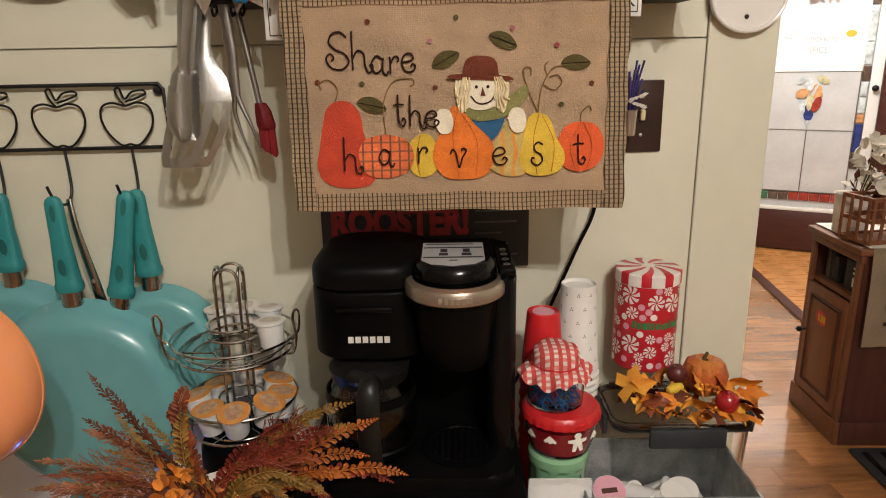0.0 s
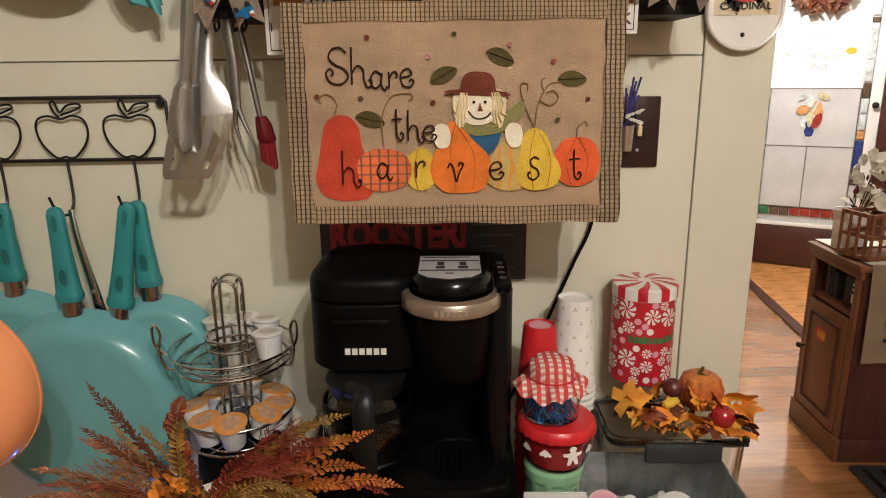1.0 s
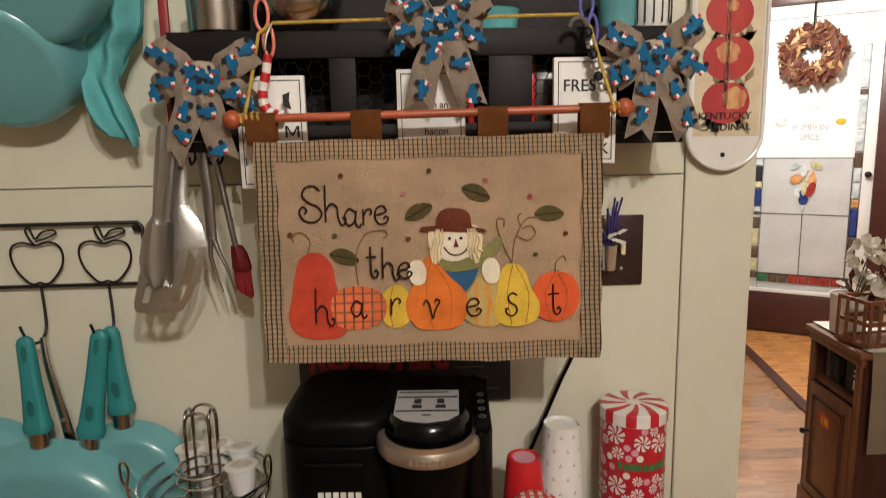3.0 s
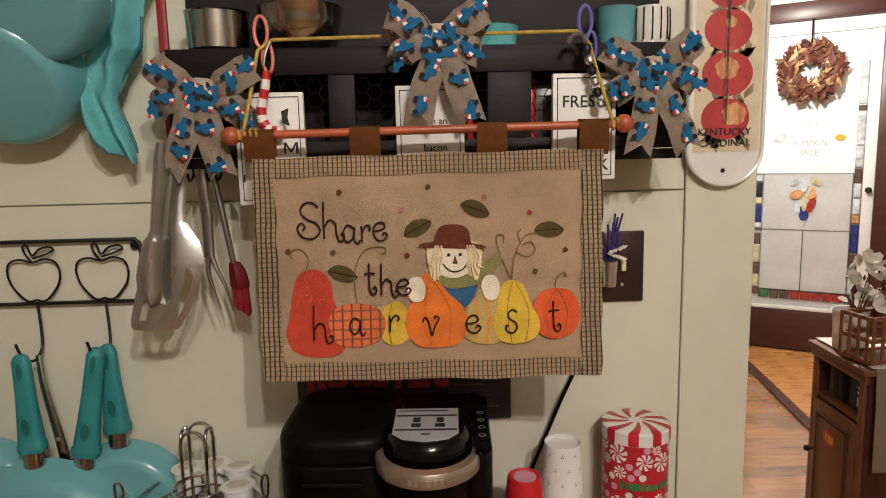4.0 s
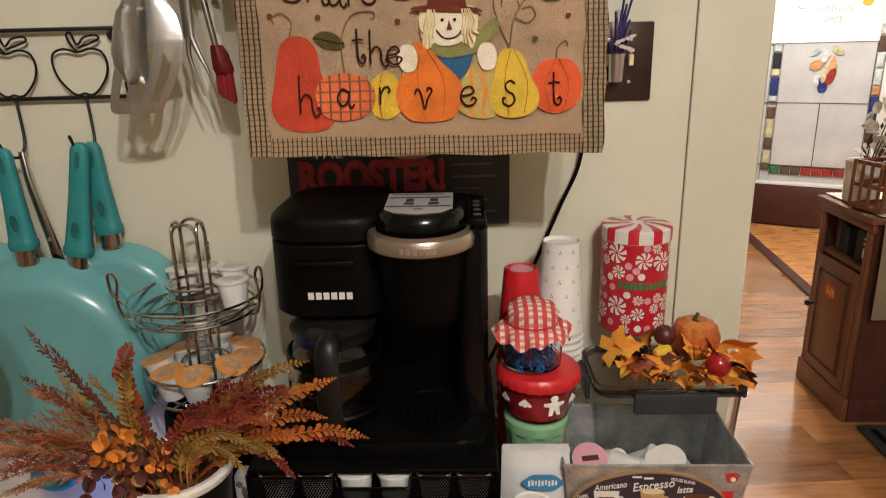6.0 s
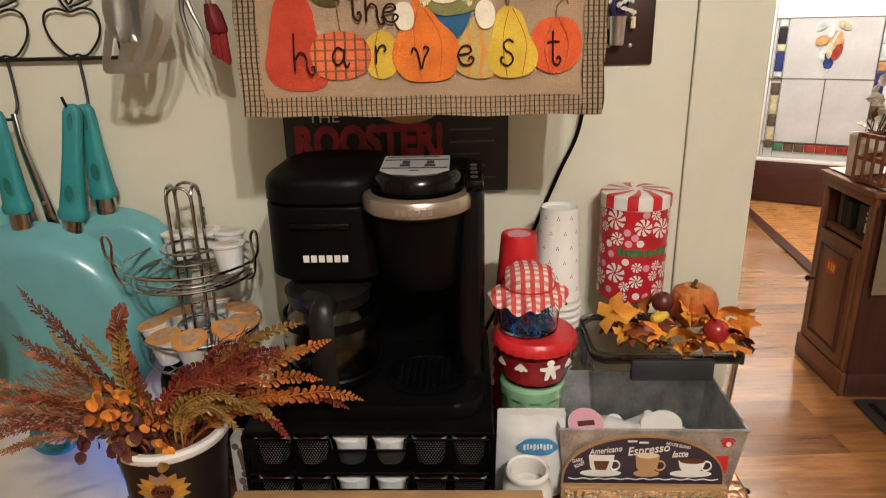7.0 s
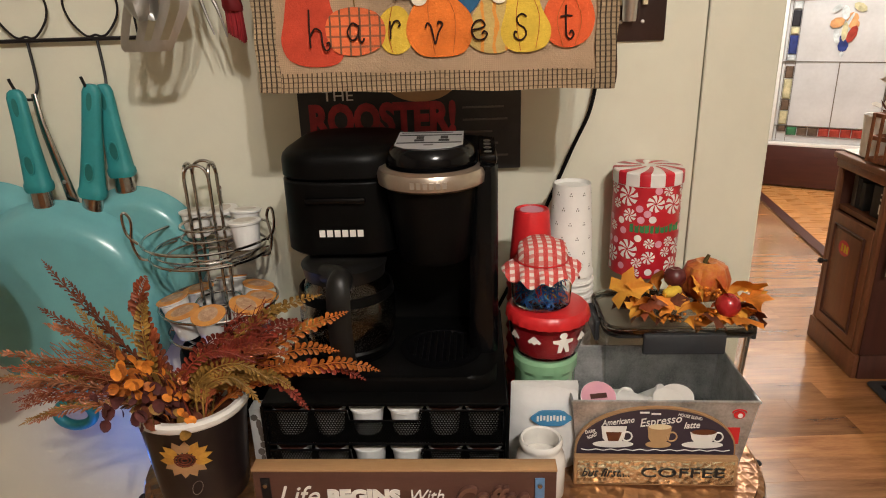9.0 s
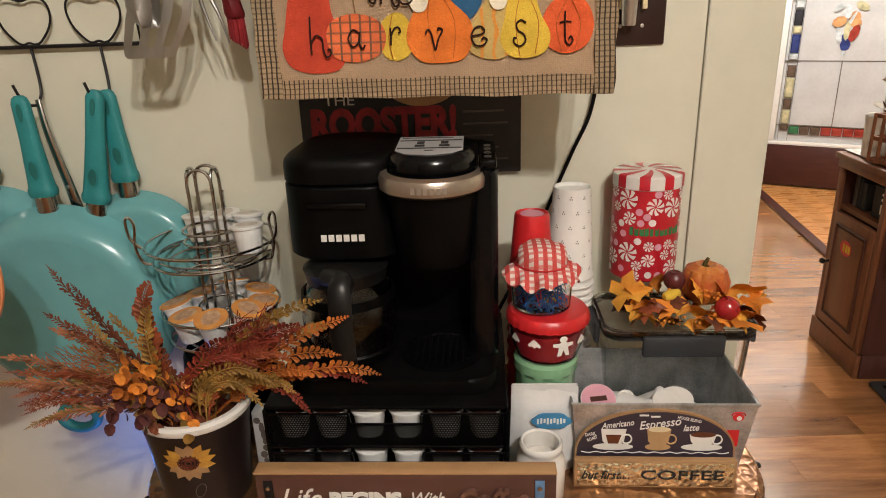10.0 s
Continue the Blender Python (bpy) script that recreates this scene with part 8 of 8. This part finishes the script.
def tin_box():
    b = thing("galvanised_box", "open galvanised steel box with a rolled rim", "metal box", on_table(0.318, -0.272, TOP, -4.2))
    w, d, h = 0.1235, 0.078, 0.114
    bm = bmesh.new()
    rings = [[bm.verts.new((sx * (w - q), sy * (d - q), z)) for sx, sy in ((-1, -1), (1, -1), (1, 1), (-1, 1))] for q, z in ((0.012, 0.001), (0.0, h), (0.0018, h), (0.0135, 0.004))]
    for p, q in zip(rings, rings[1:]):
        for i in range(4):
            bm.faces.new((p[i], p[(i + 1) % 4], q[(i + 1) % 4], q[i]))
    bm.faces.new(rings[0][::-1]), bm.faces.new(rings[-1])
    part("box_body", bm, "zinc", b, smooth=20)
    part("rolled_rim", tube([(sx * w, sy * d, h) for sx, sy in ((-1, -1), (1, -1), (1, 1), (-1, 1))], 0.0026, True, 8), "zinc", b)
    part("red_patch", box(0.087, 0.104, -0.0735, -0.0722, 0.045, 0.080), "red", b, "red printed patch", 0)
    e = part("pot_emblem", plate(ring2(0.099, 0.094, 0.0075, 0.006, 18), -0.0776, 0.001), "red", b, "red teapot emblem")
    part("pot_spot", plate(ring2(0.100, 0.093, 0.0035, 0.0035, 12), -0.0782, 0.0005), "card", e)
    part("pot_handle", tube([(0.099 + 0.009 * math.cos(a), -0.0772, 0.097 + 0.005 * math.sin(a)) for a in (math.pi * i / 10 for i in range(11))], 0.001, seg=6), "red", e)
    # what lies inside
    for x, y, m, t, col, up in ((0.242, -0.264, (28, -4, 0), "foilpink", "pink", 0.046), (0.276, -0.262, (96, 14, 48), "card", "white", 0.062), (0.300, -0.268, (92, 6, 24), "card", "white", 0.058), (0.338, -0.276, (14, 8, 0), "card", "white", 0.032), (0.262, -0.232, (70, 20, 30), "card", "white", 0.042), (0.365, -0.262, (15, -12, 0), "card", "white", 0.031), (0.315, -0.238, (60, 0, 60), "paper", "white", 0.034)):
        p = thing("coffee_pod", "white coffee pod with a %s foil lid in the metal box" % col, "coffee pod", pose(x, y, TOP + up, *m), group="pods in the metal box")
        part("cup", lathe([(0, 0), (0.0175, 0), (0.0185, 0.002), (0.0225, 0.038), (0.0255, 0.040), (0.0255, 0.043), (0.023, 0.0435), (0, 0.0435)], 24), "white", p)
        part("foil_lid", lathe([(0, 0.0447), (0.0180, 0.0446), (0.0248, 0.0438)], 24), t, p)
        if col == "pink":
            part("print", slab([(-0.012, -0.004), (0.012, -0.004), (0.012, 0.004), (-0.012, 0.004)], 0.0449, 0.0452), "cabinet_dark", p, smooth=0)
    solid("pod_tray", box(0.222, 0.412, -0.325, -0.215, TOP + 0.0045, TOP + 0.030, 0.004), "paper", "white paper lining in the metal box", "box lining")
    # arched picture board
    s = thing("espresso_board", "arched plum board with painted cups of coffee", "sign", on_table(0.302, -0.353, TOP, -4.2) @ Matrix.Diagonal((0.95, 1, 1, 1)))
    arch = lambda w, h: [(-w, 0.002)] + [(-w * math.cos(a), 0.038 + (h - 0.038) * abs(math.sin(a)) ** 0.9) for a in (math.pi * i / 26 for i in range(27))] + [(w, 0.002)]
    part("board", plate(arch(0.114, 0.108), 0.0, 0.006), "rawwood", s, "raw wood edge")
    part("picture", plate(arch(0.1115, 0.1055), -0.0008, 0.0007), "plum", s, "plum printed face")
    for body, x, z, sz, w, tilt, sh in (("Americano", -0.055, 0.086, 0.013, 0.046, 8, 0.3), ("Espresso", 0.004, 0.0875, 0.018, 0.058, 8, 0.25), ("latte", 0.048, 0.081, 0.014, 0.022, 4, 0.3), ("DARK", -0.093, 0.070, 0.007, 0.015, 10, 0), ("ROAST", -0.090, 0.063, 0.007, 0.015, 24, 0)):
        words("lettering", body, sz, "card", s, (x, -0.0016, z), w, 0.0003, sh, 0.0001, turn=pose(0, 0, 0, 0, -tilt, 0))
    for cx, cup, drink, wd in ((-0.060, "card", "coffee", 0.018), (0.004, "latte", "felt_cream", 0.017), (0.066, "card", "coffee", 0.019)):
        part("saucer_print", plate(ring2(cx, 0.050, 0.029 if cup == "card" else 0.018, 0.0055, 26), -0.0014, 0.0005), "card" if cup == "card" else "latte", s)
        tall = 0.026 if cx < 0.05 else 0.018
        part("cup_print", plate([(cx - wd, 0.053 + tall), (cx - wd * 0.85, 0.060), (cx - wd * 0.5, 0.052), (cx + wd * 0.5, 0.052), (cx + wd * 0.85, 0.060), (cx + wd, 0.053 + tall)], -0.0020, 0.0005), cup, s)
        if cx < -0.02:
            part("drink_print", plate([(cx - wd * 0.62, 0.070), (cx - wd * 0.4, 0.056), (cx + wd * 0.4, 0.056), (cx + wd * 0.62, 0.070)], -0.0026, 0.0005), drink, s)
        else:
            part("drink_print", plate(ring2(cx, 0.053 + tall, wd * 0.92, 0.0042, 22), -0.0026, 0.0005), drink, s)
        part("handle_print", tube([(cx + wd * 1.05 + 0.007 * math.cos(a), -0.0018, 0.063 + 0.007 * math.sin(a)) for a in (math.tau * i / 18 for i in range(18))], 0.0012, True, 5), cup, s)
    words("lettering", "HOUSE BLEND", 0.0065, "card", s, (0.045, -0.0016, 0.0945), 0.034, 0.0003, turn=pose(0, 0, 0, 0, 12, 0))
    for x, z in ((-0.018, 0.1005), (-0.002, 0.0985)):
        part("lettering_bar", box(x - 0.007, x + 0.006, -0.0016, -0.0009, z - 0.0012, z + 0.0012), "card", s, smooth=0)
    part("wave_line", tube(spline([(-0.105 + 0.0105 * i, -0.0016, 0.0412 + 0.0010 * (-1) ** i) for i in range(21)], 3), 0.0007, seg=5), "card", s)
    p = thing("coffee_plaque", "hammered gold plaque reading but first coffee", "plaque", on_table(0.297, -0.371, TOP, -4.2))
    part("frame", box(-0.108, 0.108, -0.005, 0.005, 0.0, 0.044, 0.0012), "rawwood", p, "pale wood frame")
    part("gold_panel", box(-0.1035, 0.1035, -0.0062, -0.0052, 0.0035, 0.0400, 0.0004), "gold", p, "hammered gold panel")
    words("lettering", "but first....", 0.019, "ink", p, (-0.066, -0.0068, 0.021), 0.064, shear=0.35)
    words("lettering", "COFFEE", 0.021, "ink", p, (0.036, -0.0068, 0.0215), 0.110)


tin_box()


# ---- past the corner: cabinet, mat ----
def cabinet():
    C = pose(1.430, 1.000, 0, 0, 0, -95.0)
    c = thing("end_cabinet", "dark walnut end cabinet with an open cubby over a panelled door", "cabinet", C)
    # local: x along the face (0 middle), the face at y = 0 looking to -y, depth to +y
    w, D = 0.155, 0.42
    H = 0.716
    # sides, back and moulding are a darker walnut than the face
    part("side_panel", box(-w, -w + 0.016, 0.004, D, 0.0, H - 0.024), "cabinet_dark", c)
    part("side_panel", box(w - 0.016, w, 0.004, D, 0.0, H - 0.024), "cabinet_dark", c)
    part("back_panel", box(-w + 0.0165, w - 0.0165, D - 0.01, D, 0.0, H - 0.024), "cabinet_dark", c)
    part("top", box(-w - 0.022, w + 0.022, -0.024, D + 0.01, H - 0.022, H, 0.005), "cabinet", c)
    part("cornice", box(-w - 0.012, w + 0.012, -0.014, 0.004, H - 0.052, H - 0.0225, 0.006), "cabinet", c)
    part("plinth", box(-w - 0.012, w + 0.012, -0.016, 0.003, 0.0, 0.088, 0.006), "cabinet", c)
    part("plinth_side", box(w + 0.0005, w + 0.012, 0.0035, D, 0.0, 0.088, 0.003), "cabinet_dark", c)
    part("shelf", box(-w + 0.0165, w - 0.0165, 0.004, D - 0.011, 0.518, 0.534), "cabinet", c)
    part("face_stile", box(-w, -w + 0.024, -0.010, 0.0035, 0.089, H - 0.0525, 0.002), "cabinet", c)
    part("face_stile", box(w - 0.024, w, -0.010, 0.0035, 0.089, H - 0.0525, 0.002), "cabinet", c)
    d = part("door", box(-w + 0.0250, w - 0.0250, -0.014, 0.003, 0.094, 0.514, 0.003), "cabinet", c, "panelled door")
    part("door_panel", box(-w + 0.068, w - 0.068, -0.017, -0.0145, 0.145, 0.465, 0.004), "cabinet", d)
    bm = bmesh.new()
    tube([(-w + 0.060, -0.016, 0.135), (w - 0.060, -0.016, 0.135), (w - 0.060, -0.016, 0.475), (-w + 0.060, -0.016, 0.475)], 0.005, True, 8, bm)
    part("moulding", bm, "cabinet_dark", d)
    k = part("knob", lathe([(0.005, 0), (0.004, 0.012), (0.010, 0.018), (0.011, 0.026), (0.006, 0.031), (0, 0.032)], 20), "iron", d)
    k.matrix_basis = pose(-w + 0.040, -0.014, 0.325, 90)
    s = part("sticker", plate(ring2(-0.012, 0.408, 0.036, 0.027, 26), -0.0185, 0.001), "red", d, "red and yellow oval sticker")
    bm = bmesh.new()
    for x in (-0.028, -0.010, 0.006):
        box(x, x + 0.011, -0.0195, -0.0188, 0.395, 0.422, bm=bm)
    part("sticker_bar", bm, "felt_yellow", s, "yellow bars", 0)
    # in the cubby
    b = thing("black_carton", "black carton with white bars of lettering in the cubby", "box", C @ pose(0.03, 0.07, 0.5345))
    part("carton", box(-0.02, 0.09, -0.04, 0.14, 0, 0.105, 0.002), "ink", b)
    bm = bmesh.new()
    for i, (x0, x1, z0, z1) in enumerate(((0.028, 0.046, 0.018, 0.05), (0.052, 0.078, 0.018, 0.05), (0.028, 0.078, 0.062, 0.070), (0.028, 0.070, 0.08, 0.086))):
        box(x0, x1, -0.0412, -0.0402, z0, z1, bm=bm)
    part("label_bar", bm, "card", b, "white bars", 0)
    b = thing("grey_books", "dark grey books standing in the cubby", "books", C @ pose(-0.06, 0.08, 0.5345))
    for i in range(3):
        part("book", box(-0.055 + i * 0.027, -0.031 + i * 0.027, -0.05, 0.10, 0, 0.115 - 0.01 * i, 0.002), ("smoke", "rubber", "chalk")[i], b)
    # the runner over the top, hanging at both ends
    r = thing("table_runner", "beige linen runner with an orange pumpkin print over the cabinet", "runner", C)
    bm = bmesh.new()
    prof = [(-w - 0.030, 0.44), (-w - 0.027, 0.60), (-w - 0.0245, H - 0.01), (-w - 0.020, H + 0.0035), (0, H + 0.0025), (w + 0.020, H + 0.0035), (w + 0.0250, H - 0.01), (w + 0.030, 0.60), (w + 0.032, 0.50), (w + 0.034, 0.385)]
    rows = []
    for x, z in prof:
        rows.append([bm.verts.new((x + 0.004 * math.sin(y * 60) * (1 if z < H - 0.05 else 0), y, z)) for y in [0.012 + 0.034 * i for i in range(10)]])
    for p, q in zip(rows, rows[1:]):
        for i in range(9):
            bm.faces.new((p[i], p[i + 1], q[i + 1], q[i]))
    bmesh.ops.solidify(bm, geom=bm.faces[:], thickness=0.002)
    part("cloth", bm, "cloth", r)
    turn = Matrix.Translation((w + 0.0385, 0.0, 0.0)) @ Matrix.Rotation(radians(90), 4, "Z")
    o = part("pumpkin_print", plate(ring2(0.115, 0.528, 0.044, 0.038, 24), 0, 0.0012), "felt_orange2", r, "orange pumpkin print")
    o.matrix_basis = turn
    part("stem_print", box(0.110, 0.120, -0.0004, 0.001, 0.563, 0.580), "felt_green", o, smooth=0)
    words("lettering", "PU", 0.055, "ink", r, (0, 0, 0), 0.062).matrix_basis = turn @ pose(0.096, -0.001, 0.618)
    bm = bmesh.new()
    for i in range(6):
        box(0.07 + 0.018 * i, 0.083 + 0.018 * i, -0.0008, 0, 0.462, 0.474, bm=bm)
    part("lettering_bar", bm, "ink", r, "dark bars", 0).matrix_basis = turn
    part("lace_edge", box(-w - 0.02, w + 0.016, 0.004, 0.20, H + 0.0045, H + 0.0065), "lace", r, "white lace mat", 0)
    # white pot, flowers, lattice crate
    p = thing("white_pot", "speckled white pot with pale silk flowers on the cabinet", "pot", pose(1.485, 1.044, H + 0.0070))
    part("pot", lathe([(0, 0), (0.048, 0), (0.051, 0.004), (0.054, 0.10), (0.056, 0.132), (0.058, 0.136), (0.053, 0.135), (0.048, 0.02), (0, 0.01)], 36), "ceramic", p)
    bm = bmesh.new()
    for i in range(90):
        x, y, z = rnd(-0.02, 0.20), rnd(-0.14, 0.04), rnd(0.155, 0.34)
        m = pose(x, y, z, rnd(-80, 20), rnd(0, 360), rnd(-60, 60))
        s = rnd(0.016, 0.034)
        ring = [bm.verts.new(m @ Vector((s * math.cos(a), s * 0.75 * math.sin(a), -0.25 * s * math.cos(a) ** 2))) for a in (math.tau * j / 7 for j in range(7))]
        c0 = bm.verts.new(m @ Vector((0, 0, 0.2 * s)))
        for j in range(7):
            bm.faces.new((ring[j], ring[(j + 1) % 7], c0))
    part("petal_mass", bm, "petal", p, "cream silk petals", 0)
    bm = bmesh.new()
    for i in range(60):
        m = pose(rnd(0.0, 0.2), rnd(-0.14, 0.02), rnd(0.12, 0.26), rnd(-80, 20), rnd(0, 360), rnd(-60, 60))
        s = rnd(0.012, 0.026)
        bm.faces.new([bm.verts.new(m @ Vector(q)) for q in ((-s, 0, 0), (0, s * 0.4, 0), (s, 0, 0), (0, -s * 0.4, 0))])
    part("dark_foliage", bm, "leaf_brown", p, "dark dry foliage", 0)
    for i in range(8):
        part("stem", tube([(0, 0, 0.05), (rnd(-0.01, 0.15), rnd(-0.1, 0.02), rnd(0.18, 0.26))], 0.002, seg=5), "felt_green", p)
    k = thing("lattice_crate", "reddish brown lattice crate standing on the cabinet", "crate", pose(1.422, 0.850, H + 0.0070, 0, 0, 8))
    W, Dp, Hc = 0.26, 0.12, 0.155
    for z in (0.0, 0.070, Hc - 0.014):
        for y in (0.0, Dp):
            part("rail", box(0, W, y, y + 0.010, z, z + 0.014, 0.002), "wicker", k)
        for x in (0.0, W - 0.010):
            part("rail", box(x, x + 0.010, 0.0105, Dp - 0.0005, z, z + 0.014, 0.002), "wicker", k)
    for i in range(8):
        x = i * (W - 0.012) / 7
        part("slat", box(x, x + 0.012, -0.0045, -0.0005, 0.001, Hc, 0.001), "wicker", k)
    for i in range(4):
        y = 0.006 + i * (Dp - 0.012) / 3
        part("slat", box(-0.0045, -0.0005, y, y + 0.012, 0.001, Hc, 0.001), "wicker", k)
    part("crate_floor", box(0.0105, W - 0.0105, 0.0105, Dp - 0.0005, 0.001, 0.008), "wicker", k)


cabinet()
mt = thing("floor_mat", "black woven floor mat in front of the cabinet", "mat", pose(1.43, 0.80, 0.004, 0, 0, -95))
part("mat", slab(rounded(0.0, 0.62, 0.0, 0.90, 0.012), 0.0, 0.008, 0.003), "rubber", mt)
for i in range(14):
    part("rib", box(0.03, 0.59, 0.03 + i * 0.062, 0.05 + i * 0.062, 0.0082, 0.0105, 0.0008), "blackgloss", mt)


# ---- floor boards ----
def boards():
    fl = bpy.data.objects["floor"]
    shapes = {}

    def board(L, w, m, material):
        key = (round(L, 2), w, material)
        if key not in shapes:
            bm = box(0.0001, L - 0.0001, 0.0001, w - 0.0001, -0.004, 0.0, 0.0)
            top = [e for e in bm.edges if all(v.co.z > -0.001 for v in e.verts)]
            bmesh.ops.bevel(bm, geom=top, offset=0.0002, segments=1, profile=0.5, affect="EDGES")
            me = bpy.data.meshes.new("floor_board")
            bm.to_mesh(me)
            bm.free()
            me.materials.append(M[material])
            shapes[key] = me
        ob = new("floor_board", shapes[key])
        ob.parent = fl
        ob.matrix_basis = m
    random.seed(21)
    w = 0.098
    for r in range(36):
        y = -0.35 + r * w
        x = 0.0 - random.choice((0.0, 0.14, 0.28, 0.42, 0.56))
        end = min(2.6, 2.0 + (y + w - 2.12) * 0.1727 - 0.02) if y > 0.75 else 2.2
        while x < end - 0.05:
            L = random.choice((0.56, 0.70, 0.84))
            L = min(L, end - x)
            if L < 0.08:
                break
            if x + L > 0.3:
                board(round(L, 2), w, pose(x, y, 0), "plank")
            x += L
    for r in range(12):
        x = 0.03 + r * 0.098
        y = -1.4 + random.choice((0, 0.2, 0.4))
        while y < 2.0:
            L = random.choice((0.6, 0.8))
            board(L, 0.098, STRIP @ pose(x + 0.098, y, 0.0006, 0, 0, 90), "plank2")
            y += L


boards()
